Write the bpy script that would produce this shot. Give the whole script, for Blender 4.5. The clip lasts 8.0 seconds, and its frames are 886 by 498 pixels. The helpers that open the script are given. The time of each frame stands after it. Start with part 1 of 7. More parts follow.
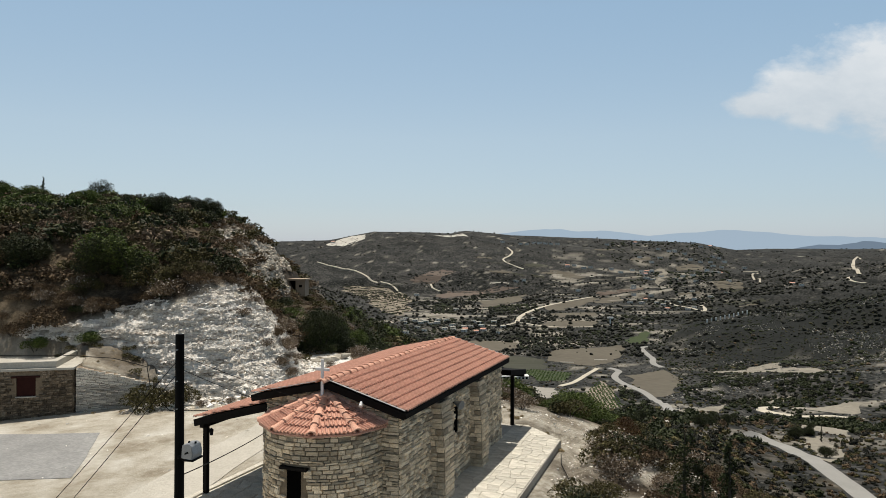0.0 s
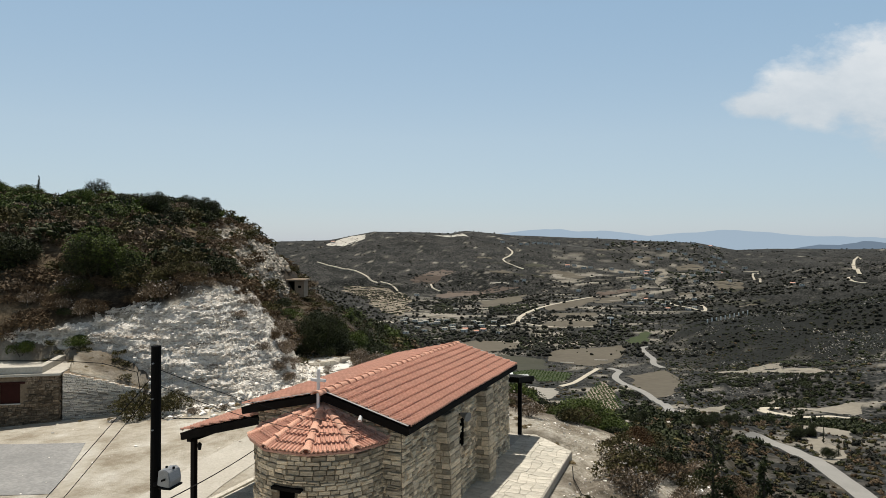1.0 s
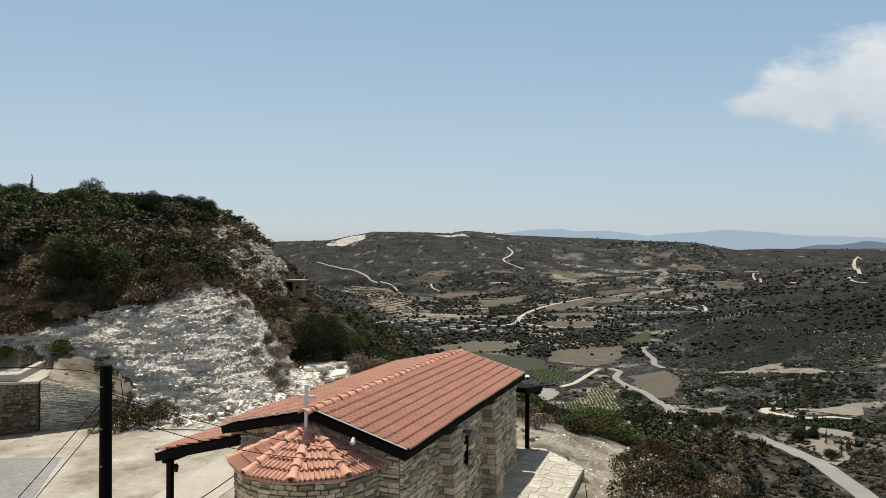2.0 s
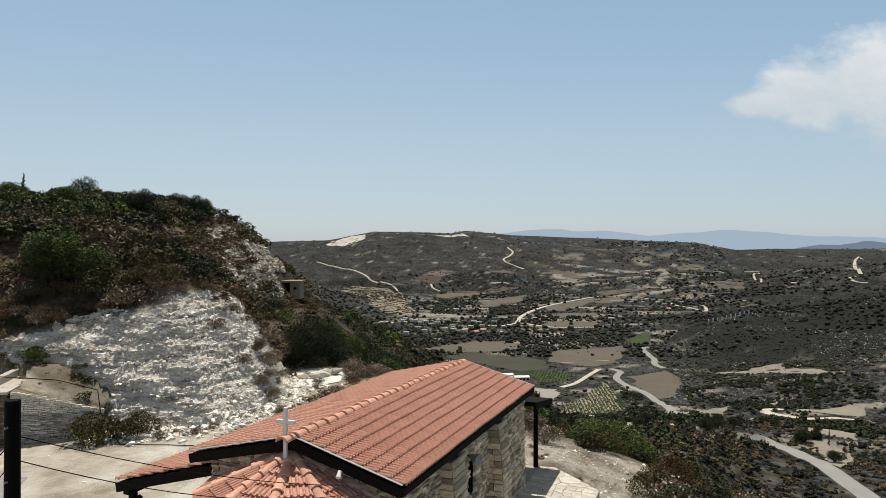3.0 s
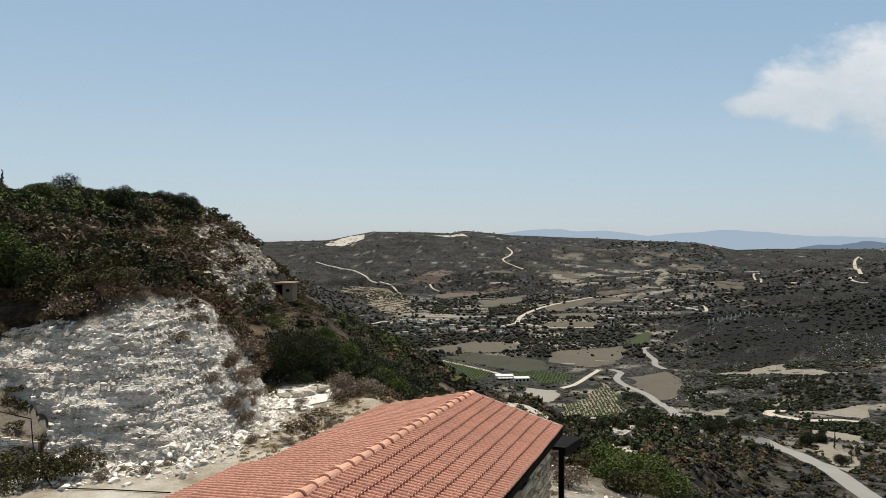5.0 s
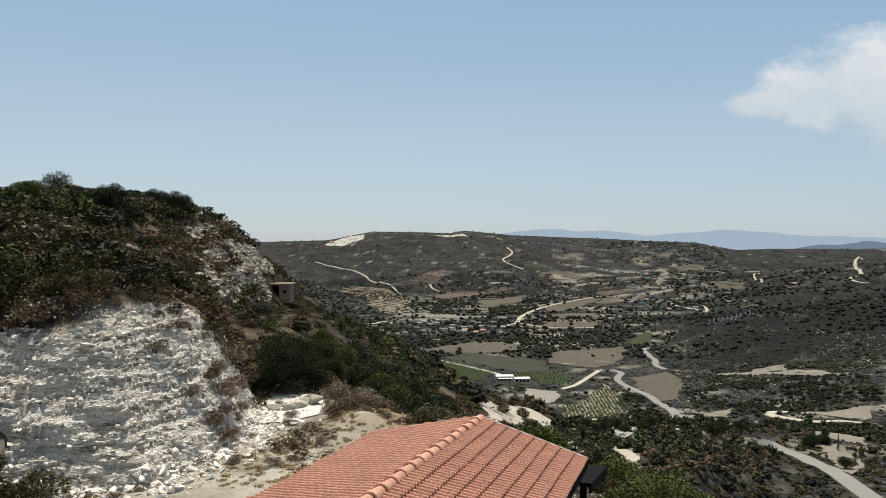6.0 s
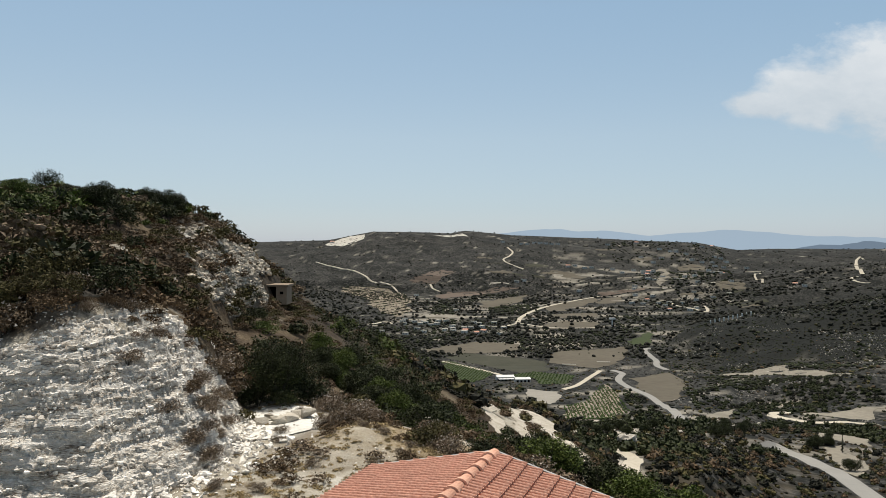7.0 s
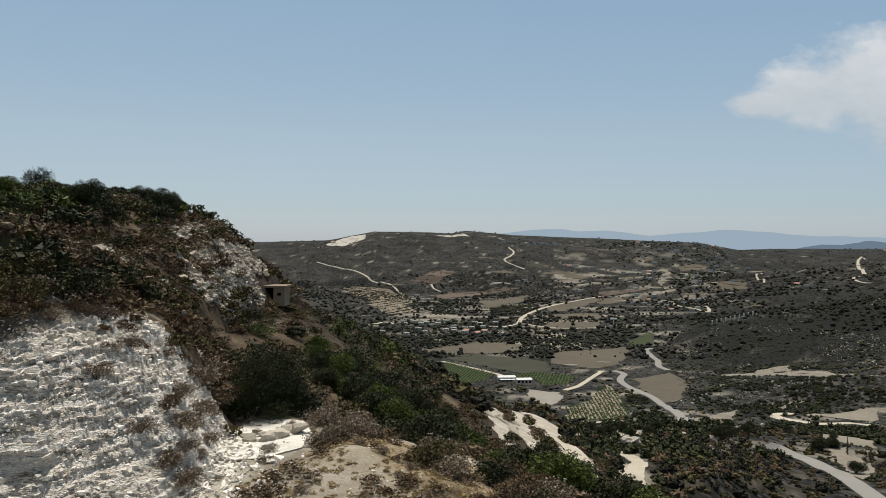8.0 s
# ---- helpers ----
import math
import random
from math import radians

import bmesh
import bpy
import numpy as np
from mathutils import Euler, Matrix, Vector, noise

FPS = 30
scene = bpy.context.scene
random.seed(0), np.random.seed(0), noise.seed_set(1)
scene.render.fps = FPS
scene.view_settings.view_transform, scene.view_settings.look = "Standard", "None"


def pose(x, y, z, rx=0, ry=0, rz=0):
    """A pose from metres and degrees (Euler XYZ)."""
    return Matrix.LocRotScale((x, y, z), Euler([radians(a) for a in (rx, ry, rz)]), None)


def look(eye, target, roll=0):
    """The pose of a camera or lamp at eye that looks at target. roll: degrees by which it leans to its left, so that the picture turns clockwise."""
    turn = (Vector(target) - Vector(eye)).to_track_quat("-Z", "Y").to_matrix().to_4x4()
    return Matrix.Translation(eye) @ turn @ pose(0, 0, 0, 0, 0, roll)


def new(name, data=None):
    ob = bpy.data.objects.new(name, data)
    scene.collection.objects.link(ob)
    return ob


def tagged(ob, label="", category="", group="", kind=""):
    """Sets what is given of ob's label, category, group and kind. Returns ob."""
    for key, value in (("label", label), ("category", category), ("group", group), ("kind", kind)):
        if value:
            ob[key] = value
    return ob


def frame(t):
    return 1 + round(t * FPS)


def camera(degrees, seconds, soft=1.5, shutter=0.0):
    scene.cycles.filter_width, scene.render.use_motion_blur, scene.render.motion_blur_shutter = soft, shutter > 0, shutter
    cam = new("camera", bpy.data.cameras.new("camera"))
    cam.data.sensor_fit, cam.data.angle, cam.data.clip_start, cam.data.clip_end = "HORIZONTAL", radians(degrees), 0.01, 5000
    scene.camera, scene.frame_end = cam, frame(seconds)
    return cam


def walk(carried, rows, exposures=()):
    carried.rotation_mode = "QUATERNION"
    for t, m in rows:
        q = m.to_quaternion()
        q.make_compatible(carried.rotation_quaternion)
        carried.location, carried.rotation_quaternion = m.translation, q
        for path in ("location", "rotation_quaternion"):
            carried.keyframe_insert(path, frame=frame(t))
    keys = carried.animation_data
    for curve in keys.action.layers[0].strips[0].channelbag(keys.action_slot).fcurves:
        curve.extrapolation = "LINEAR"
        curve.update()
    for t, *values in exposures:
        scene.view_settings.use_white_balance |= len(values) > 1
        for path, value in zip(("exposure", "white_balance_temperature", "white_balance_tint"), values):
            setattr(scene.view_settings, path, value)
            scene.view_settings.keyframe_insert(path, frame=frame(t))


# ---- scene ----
# The camera flies level over the chapel, nearly straight on, at an even heading.
cam = camera(65.45, 8.0, soft=0.6)
PATH = [
    (0.0, 10.135, -17.159, 7.699, 21.070), (0.5, 9.794, -16.542, 7.708, 21.070), (1.0, 9.435, -15.794, 7.719, 21.070),
    (1.5, 9.057, -14.937, 7.729, 21.070), (2.0, 8.661, -13.987, 7.740, 21.073), (2.5, 8.246, -12.963, 7.752, 21.077),
    (3.0, 7.815, -11.878, 7.763, 21.080), (3.5, 7.367, -10.747, 7.777, 21.060), (4.0, 6.905, -9.582, 7.790, 21.040),
    (4.5, 6.421, -8.396, 7.803, 21.020), (5.0, 5.924, -7.194, 7.817, 21.018), (5.5, 5.411, -5.987, 7.832, 21.015),
    (6.0, 4.891, -4.777, 7.847, 21.012), (6.5, 4.366, -3.569, 7.862, 21.010), (7.0, 3.836, -2.365, 7.878, 21.040),
    (7.5, 3.306, -1.166, 7.895, 21.070), (8.0, 2.794, 0.034, 7.911, 21.120),
]
walk(cam, [(t, pose(x, y, z, 90.15, 0, turn) @ pose(0, 0, 0, 0, 0, 0.216)) for t, x, y, z, turn in PATH], exposures=[(0.0, 0.0), (7.5, 0.0), (8.0, -0.18)])

# ---- world, sun, exposure ----
SUN_FROM = Vector((-0.42, 0.62, 2.35)).normalized()
world = bpy.data.worlds.new("world")
scene.world = world
world.use_nodes = True
wn, wl = world.node_tree.nodes, world.node_tree.links
sky = wn.new("ShaderNodeTexSky")
sky.sky_type, sky.sun_disc = "NISHITA", False
sky.sun_elevation, sky.sun_rotation = math.asin(SUN_FROM.z), math.atan2(SUN_FROM.x, SUN_FROM.y)
sky.altitude, sky.air_density, sky.dust_density, sky.ozone_density = 300, 1.0, 0.7, 1.6
# summer haze evens the sky out
soft_sky = wn.new("ShaderNodeHueSaturation")
soft_sky.inputs["Saturation"].default_value = 0.76
wl.new(sky.outputs[0], soft_sky.inputs["Color"])
thin, veil = wn.new("ShaderNodeMix"), wn.new("ShaderNodeMix")
for node, kind, tint in ((thin, "MULTIPLY", (0.90, 0.65, 0.40)), (veil, "ADD", (0.0, 1.44, 3.2))):
    node.data_type, node.blend_type, node.inputs[0].default_value = "RGBA", kind, 1.0
    node.inputs[7].default_value = (*tint, 1)
wl.new(soft_sky.outputs[0], thin.inputs[6])
wl.new(thin.outputs[2], veil.inputs[6])
low_haze, band = wn.new("ShaderNodeMix"), wn.new("ShaderNodeMapRange")
low_haze.data_type, low_haze.blend_type = "RGBA", "MULTIPLY"
low_haze.inputs[7].default_value = (0.80, 0.90, 0.98, 1)
wl.new(veil.outputs[2], low_haze.inputs[6])
wl.new(low_haze.outputs[2], wn["Background"].inputs[0])
# the veil lies low and thins towards the zenith
up, part_up, thinning = wn.new("ShaderNodeTexCoord"), wn.new("ShaderNodeSeparateXYZ"), wn.new("ShaderNodeMapRange")
wl.new(up.outputs["Generated"], part_up.inputs[0])
wl.new(part_up.outputs[2], thinning.inputs[0])
for k, value in zip((1, 2, 3, 4), (0.33, 0.75, 1.0, 0.05)):
    thinning.inputs[k].default_value = value
wl.new(thinning.outputs[0], veil.inputs[0])
for k, value in zip((1, 2, 3, 4), (0.0, 0.16, 1.0, 0.0)):
    band.inputs[k].default_value = value
wl.new(part_up.outputs[2], band.inputs[0])
wl.new(band.outputs[0], low_haze.inputs[0])
wn["Background"].inputs[1].default_value = 0.118
sun = new("sun", bpy.data.lights.new("sun", "SUN"))
sun.data.energy, sun.data.angle, sun.data.color = 4.9, radians(0.55), (1.0, 0.945, 0.85)
sun.matrix_world = look(SUN_FROM * 50, (0, 0, 0))
scene.view_settings.exposure = 0.0
# ---- the lie of the land: u runs to the right of the heading, v along it, from the first camera place ----
HEAD = radians(21.07)
RIGHT, AHEAD = (math.cos(HEAD), math.sin(HEAD)), (-math.sin(HEAD), math.cos(HEAD))
ORIGIN = (10.135, -17.159)


def reach(u, v):
    """How far the valley is drawn out along each line of sight from the brink."""
    u, v = np.asarray(u, float), np.asarray(v, float)
    middle = np.interp(v, [150, 300, 386, 460, 560, 650, 800, 1200, 2000], [1, 1, 0.9, 1.0, 1.28, 1.42, 1.42, 1.28, 1.0])
    right = np.interp(v, [120, 190, 245, 370, 540, 800, 1200, 2000], [1, 1.42, 1.35, 1.33, 1.38, 1.4, 1.28, 1.0])
    t = np.clip((u / np.maximum(v, 50) - 0.34) / 0.12, 0, 1)
    return middle + (right - middle) * t


def to_world(u, v):
    k = reach(u, v)
    u, v = u * k, v * k
    return ORIGIN[0] + u * RIGHT[0] + v * AHEAD[0], ORIGIN[1] + u * RIGHT[1] + v * AHEAD[1]


def to_land(x, y):
    dx, dy = x - ORIGIN[0], y - ORIGIN[1]
    u, v = dx * RIGHT[0] + dy * RIGHT[1], dx * AHEAD[0] + dy * AHEAD[1]
    small, large = np.full(np.shape(v), 0.6), np.full(np.shape(v), 1.2)
    for _ in range(26):
        f = (small + large) / 2
        over = f * reach(u * f, v * f) > 1
        small, large = np.where(over, small, f), np.where(over, f, large)
    f = np.where(v < 110, 1.0, (small + large) / 2)
    return u * f, v * f


def lattice(ix, iy, seed):
    h = (ix.astype(np.int64) * 374761393 + iy.astype(np.int64) * 668265263 + seed * 974634791) & 0x7FFFFFFF
    h = ((h ^ (h >> 13)) * 1274126177) & 0x7FFFFFFF
    return ((h ^ (h >> 16)) & 0xFFFF) / 65535.0


def rough(x, y, size, seed=1, octaves=3):
    """Smooth noise between -1 and 1."""
    x, y = np.asarray(x, float) / size, np.asarray(y, float) / size
    total, weight, norm = 0.0, 1.0, 0.0
    for o in range(octaves):
        ix, iy = np.floor(x), np.floor(y)
        fx, fy = x - ix, y - iy
        fx, fy = fx * fx * (3 - 2 * fx), fy * fy * (3 - 2 * fy)
        a, b = lattice(ix, iy, seed + o), lattice(ix + 1, iy, seed + o)
        c, d = lattice(ix, iy + 1, seed + o), lattice(ix + 1, iy + 1, seed + o)
        total = total + weight * ((a + (b - a) * fx) * (1 - fy) + (c + (d - c) * fx) * fy)
        norm, weight = norm + weight, weight * 0.5
        x, y = x * 2.03 + 11.3, y * 2.03 + 5.7
    return 2 * total / norm - 1


def fade(x, a, b):
    t = np.clip((x - a) / (b - a), 0, 1)
    return t * t * (3 - 2 * t)


def beside(u, v, line):
    """Signed distance from an open line (above 0: to its left, seen along it) and how far along it."""
    best, side, along, run = np.full(np.shape(u), 1e9), np.zeros(np.shape(u)), np.zeros(np.shape(u)), 0.0
    for (ax, ay), (bx, by) in zip(line, line[1:]):
        dx, dy = bx - ax, by - ay
        length = math.hypot(dx, dy)
        t = np.clip(((u - ax) * dx + (v - ay) * dy) / length ** 2, 0, 1)
        d = np.hypot(u - ax - t * dx, v - ay - t * dy)
        near = d < best
        cross = dx * (v - ay) - dy * (u - ax)
        best, side, along = np.where(near, d, best), np.where(near, np.sign(cross), side), np.where(near, run + t * length, along)
        run += length
    return best * side, along


# foot of the near hill, and the brink of the levelled yard
TOE = ((-160, 26), (-40, 34), (-19, 37.3), (-15, 35.5), (-10.3, 36.4), (-8.3, 42.5), (-10, 51), (-20.5, 76), (-24, 99), (-26, 160), (-20, 260), (0, 420))
BRINK = ((-10, -120), (-3.5, 5), (-0.1, 14), (2.9, 21.6), (5.15, 28.1), (3.7, 32.6), (0.3, 40), (-2.6, 46), (-8.0, 51), (-14.0, 60), (-22, 78), (-25.5, 100), (-28, 160), (-24, 260), (-5, 420))


EYE = 7.7


def ground(u, v):
    """Height of the land at u, v, drawn out with the valley."""
    return EYE + (relief(u, v) - EYE) * reach(u, v)


def relief(u, v):
    """Height of the land at u, v before the valley is drawn out."""
    u, v = np.asarray(u, float), np.asarray(v, float)
    # the long fall to the valley floor and the rise beyond it
    base = np.interp(v, [-300, 0, 30, 60, 116, 146, 206, 270, 400, 514, 620, 730, 900, 1500, 4700],
                     [-10, -12, -13, -15, -22, -28, -47, -64, -87, -107, -121, -131, -129, -124, -124])
    base = base + 0.13 * np.clip(u - 95, 0, 400) * fade(v, 330, 520) * (1 - fade(v, 700, 1000))
    base = base - 0.10 * np.clip(60 - u, 0, 160) * fade(v, 110, 300) * (1 - fade(v, 500, 800))
    base = base + 0.14 * np.clip(u - 330, 0, 700) * fade(v, 750, 1250) * (1 - fade(v, 1700, 2300))
    base = base - 0.07 * np.clip(u - 15, 0, 90) * fade(v, 90, 170) * (1 - fade(v, 190, 260))
    base = base - 17 * fade(u, 16, 46) * fade(v, 15, 55) * (1 - fade(v, 135, 200))
    base = base + rough(u, v, 90, 3) * 6 * fade(v, 120, 300) + rough(u, v, 300, 5) * 10 * fade(v, 950, 1500)
    base = base + (rough(u, v, 48, 27, 3) * 4.5 + rough(u, v, 17, 28, 2) * 1.0) * fade(v, 230, 420)
    a = u / np.maximum(v, 50)
    crest = np.interp(a, [-0.6, -0.25, -0.165, -0.10, -0.035, 0.012, 0.032, 0.075, 0.10, 0.17, 0.27, 0.37, 0.425, 0.48, 0.54, 0.62, 0.8],
                      [30, 42, 52, 86, 84, 80, 91, 80, 71, 64, 52, 40, 16, 20, 22, 24, 30])
    rise = fade(v, 1450, 2750) ** 1.15
    # scrub hill in the middle of the valley, and the spur under the belt of trees
    knoll = np.interp(a, [0.25, 0.33, 0.39, 0.47, 0.56, 0.65, 0.8], [-125, -96, -79, -69, -59, -46, -40])
    swell = fade(a, 0.28, 0.35) * fade(v, 560, 860) * (1 - fade(v, 900, 1250))
    base = base + np.clip(knoll + rough(u, v, 70, 25, 3) * 7 - base, 0, None) * swell
    base = base + 12 * np.exp(-((u - 20) / 14) ** 2) * fade(v, 120, 190) * (1 - fade(v, 215, 300))
    gullies = rough(u, v, 420, 9, 4) * 34 * fade(v, 1450, 1900) * (1 - 0.8 * fade(v, 2300, 2700))
    far = base + (crest - base) * rise + gullies
    far = far - 90 * fade(v, 2760, 3400)
    # the yard's brink
    out, _ = beside(u, v, BRINK)
    outside = np.clip(-out, 0, None)
    sill = np.interp(v, [0, 110, 125, 160, 260, 420], [0, 0.4, -0.4, -4.5, -34, -75])
    slope = sill - 0.12 * fade(outside, 0, 0.4) * (1 - fade(v, 30, 36)) - np.where(v < 36, 0.20, 0.34) * np.clip(outside, 0, 3) - 0.36 * np.clip(outside - 3, 0, None) - 0.16 * np.clip(outside - 5, 0, None) + rough(u, v, 6, 21) * 0.35 * np.clip(outside / 4, 0, 1) * fade(out * -1, 0, 6)
    k = 3.0
    side = np.where(v < 500, np.maximum(far, slope) + k * np.exp(-np.abs(far - slope) / k) * 0.4 * fade(outside, 2, 12), far)
    side = np.where(outside > 0, side, sill)
    side = far + (side - far) * (1 - fade(v, 290, 430))
    # the near hill
    inward, along = beside(u, v, TOE)
    d = np.clip(inward + rough(u, v, 7, 31) * 0.9, 0, None)
    lift = np.interp(d, [0, 0.8, 2.0, 3.0, 5, 8, 12, 15, 25, 40, 80, 160], [0, 1.1, 3.1, 4.4, 5.7, 7.0, 8.6, 9.2, 9.5, 9.9, 10.4, 8])
    lift = lift * np.interp(v, [20, 36, 75, 98, 114, 122, 132, 150, 170, 260, 400], [0.8, 1.0, 1.08, 1.40, 1.56, 1.46, 1.15, 0.68, 0.5, 0.4, 0.0])
    low = np.where(u < -24, fade(-u, 24, 44) * fade(40 - v, -6, 8), 0)
    lift = lift * (1 - 0.25 * low)
    lift = lift + rough(u, v, 9, 41) * 0.7 * fade(d, 5, 12) + rough(u, v, 2.2, 43, 2) * 0.22 * fade(d, 3, 6)
    yard = rough(u, v, 5, 51) * 0.05 * fade(v, 24, 30) - 0.06 * np.clip(-u - 8, 0, 14) - 0.09 + 0.55 * np.exp(-((u + 3.9) ** 2 + (v - 44.2) ** 2) / 2.6)
    x, y = to_world(u, v)
    under = (fade(x, -4.95, -4.7) * (1 - fade(x, 5.2, 6.2)) * fade(y, -5, -4.5) * (1 - fade(y, 12.2, 12.8)))
    hut = 1.9 * np.exp(-((u + 27.2) ** 2 + (v - 117) ** 2) / 16)
    # earth banked up behind the shed and the retaining wall
    along_wall, behind = (x + 24.6) * 0.791 + (y - 5.4) * 0.612, -(x + 24.6) * 0.612 + (y - 5.4) * 0.791
    from_wall = np.where(along_wall < 5.85, behind - 4.25, behind - 0.35)
    filled = np.where(along_wall < 5.85, 1.75, 1.62 - 0.27 * (along_wall - 5.85)) + 0.33 * from_wall + rough(u, v, 1.5, 53) * 0.12
    filled = np.where((from_wall > 0) & (from_wall < 5) & (along_wall > -6) & (along_wall < 9.4) & (v < 44), filled, -99)
    whole = -0.4 * under - hut + side + np.where(inward > 0, lift, 0) + np.where(out > 0, yard * fade(out, 0, 2) * (1 - fade(d, 0, 8)), 0)
    return np.maximum(whole, np.minimum(filled, 2.25))

# ---- materials ----
def material(name, colours, scale=4.0, rough_=0.9, bump=0.3, fine=9.0, metal=0.0, island=False, vary=0.0, stretch=(1, 1, 1), spread=(0.3, 0.7), coords="Object", gloss=0.25):
    """A weathered surface: colours blended by noise at two scales, a bump, and a change of tone from piece to piece."""
    m = bpy.data.materials.new(name)
    m.use_nodes = True
    n, l = m.node_tree.nodes, m.node_tree.links
    b = n["Principled BSDF"]
    b.inputs["Roughness"].default_value, b.inputs["Metallic"].default_value = rough_, metal
    b.inputs["Specular IOR Level"].default_value = gloss
    at = n.new("ShaderNodeTexCoord")
    grid = n.new("ShaderNodeMapping")
    grid.inputs["Scale"].default_value = stretch
    l.new(at.outputs[coords], grid.inputs[0])
    big = n.new("ShaderNodeTexNoise")
    big.inputs["Scale"].default_value, big.inputs["Detail"].default_value, big.inputs["Roughness"].default_value = scale, 6, 0.62
    small = n.new("ShaderNodeTexNoise")
    small.inputs["Scale"].default_value, small.inputs["Detail"].default_value = scale * fine, 5
    l.new(grid.outputs[0], big.inputs[0])
    l.new(grid.outputs[0], small.inputs[0])
    mix = n.new("ShaderNodeMath")
    mix.operation = "MULTIPLY_ADD"
    mix.inputs[1].default_value = 0.45
    l.new(small.outputs[0], mix.inputs[0])
    half = n.new("ShaderNodeMath")
    half.operation = "MULTIPLY"
    half.inputs[1].default_value = 0.55
    l.new(big.outputs[0], half.inputs[0])
    l.new(half.outputs[0], mix.inputs[2])
    ramp = n.new("ShaderNodeValToRGB")
    e = ramp.color_ramp.elements
    while len(e) < len(colours):
        e.new(0.5)
    for k, c in enumerate(colours):
        e[k].position = spread[0] + (spread[1] - spread[0]) * k / max(1, len(colours) - 1)
        e[k].color = (*c, 1)
    l.new(mix.outputs[0], ramp.inputs[0])
    out = ramp.outputs[0]
    if vary:
        source = n.new("ShaderNodeNewGeometry").outputs["Random Per Island"] if island else n.new("ShaderNodeObjectInfo").outputs["Random"]
        span = n.new("ShaderNodeMapRange")
        span.inputs["To Min"].default_value, span.inputs["To Max"].default_value = 1 - vary, 1 + vary * 0.7
        l.new(source, span.inputs[0])
        tone = n.new("ShaderNodeMix")
        tone.data_type, tone.blend_type = "RGBA", "MULTIPLY"
        tone.inputs[0].default_value = 1
        l.new(out, tone.inputs[6])
        l.new(span.outputs[0], tone.inputs[7])
        out = tone.outputs[2]
    l.new(out, b.inputs["Base Color"])
    if bump:
        relief = n.new("ShaderNodeBump")
        relief.inputs["Strength"].default_value, relief.inputs["Distance"].default_value = bump, 0.6 / scale / fine * 4
        l.new(small.outputs[0], relief.inputs["Height"])
        l.new(relief.outputs[0], b.inputs["Normal"])
    return m


M_TILE = material("terracotta_tile", [(0.36, 0.165, 0.112), (0.53, 0.285, 0.208), (0.66, 0.405, 0.315)], 2.2, 0.85, 0.25, 8, vary=0.08)
M_RIDGE = material("terracotta_ridge", [(0.46, 0.21, 0.14), (0.62, 0.34, 0.24), (0.70, 0.45, 0.34)], 4, 0.85, 0.25, 8, vary=0.18)
M_STONE = material("limestone_block", [(0.36, 0.27, 0.17), (0.7, 0.57, 0.4), (0.86, 0.755, 0.59)], 3.2, 0.92, 0.6, 9, vary=0.52)
M_STONE_JOINED = material("limestone_block_joined", [(0.36, 0.27, 0.17), (0.7, 0.57, 0.4), (0.86, 0.755, 0.59)], 3.2, 0.92, 0.6, 9, vary=0.52, island=True)
M_SHEDSTONE = material("brown_rubble_block", [(0.06, 0.042, 0.028), (0.22, 0.165, 0.11), (0.5, 0.42, 0.32)], 1.6, 0.92, 0.6, 9, vary=0.62)
M_WALLSTONE = material("grey_stacked_stone", [(0.3, 0.265, 0.21), (0.6, 0.55, 0.475), (0.8, 0.75, 0.67)], 2.4, 0.92, 0.6, 9, vary=0.45)
M_MORTAR = material("mortar", [(0.1, 0.075, 0.048), (0.27, 0.21, 0.145)], 6, 0.95, 0.5)
M_DARKWOOD = material("dark_stained_wood", [(0.003, 0.0025, 0.002), (0.010, 0.008, 0.007)], 6, 0.8, 0.2, stretch=(1, 1, 0.2), gloss=0.1)
M_POLE = material("tarred_pole", [(0.002, 0.002, 0.002), (0.006, 0.0055, 0.005)], 6, 0.85, 0.2, stretch=(1, 1, 0.15), gloss=0.1)
M_FLAG = material("flagstone", [(0.33, 0.295, 0.235), (0.52, 0.485, 0.41), (0.66, 0.625, 0.55)], 2.5, 0.9, 0.35, 8, vary=0.16)
M_CONCRETE = material("concrete", [(0.34, 0.315, 0.265), (0.52, 0.49, 0.43)], 0.8, 0.92, 0.25, 14)
M_WHITE = material("white_painted_metal", [(0.60, 0.60, 0.59), (0.72, 0.72, 0.71)], 5, 0.5, 0.05)
M_STEEL = material("grey_metal", [(0.22, 0.23, 0.24), (0.34, 0.35, 0.36)], 8, 0.45, 0.05, metal=0.5)
M_FLASHING = material("zinc_flashing", [(0.3, 0.3, 0.295), (0.42, 0.42, 0.41)], 5, 0.5, 0.05)
M_BLACK = material("black_rubber", [(0.004, 0.004, 0.004), (0.009, 0.009, 0.009)], 8, 0.7, 0.05, gloss=0.1)
M_REDDOOR = material("oxblood_paint", [(0.022, 0.006, 0.005), (0.038, 0.011, 0.008)], 6, 0.7, 0.1, gloss=0.1)
# near-black for openings: the shade inside them is put into the colour
M_DARK = material("dark_interior", [(0.002, 0.002, 0.002), (0.004, 0.0035, 0.003)], 3, 0.95, 0.0, gloss=0.0)
M_CHALK = material("chalk_rock", [(0.17, 0.135, 0.1), (0.47, 0.415, 0.345), (0.74, 0.69, 0.615), (0.86, 0.82, 0.755)], 0.9, 0.95, 0.8, 9, stretch=(0.8, 0.8, 5.0), spread=(0.36, 0.56))
M_RUBBLE = material("chalk_rubble", [(0.36, 0.31, 0.24), (0.72, 0.665, 0.59), (0.86, 0.82, 0.755)], 2.5, 0.95, 0.6, 7, vary=0.3)
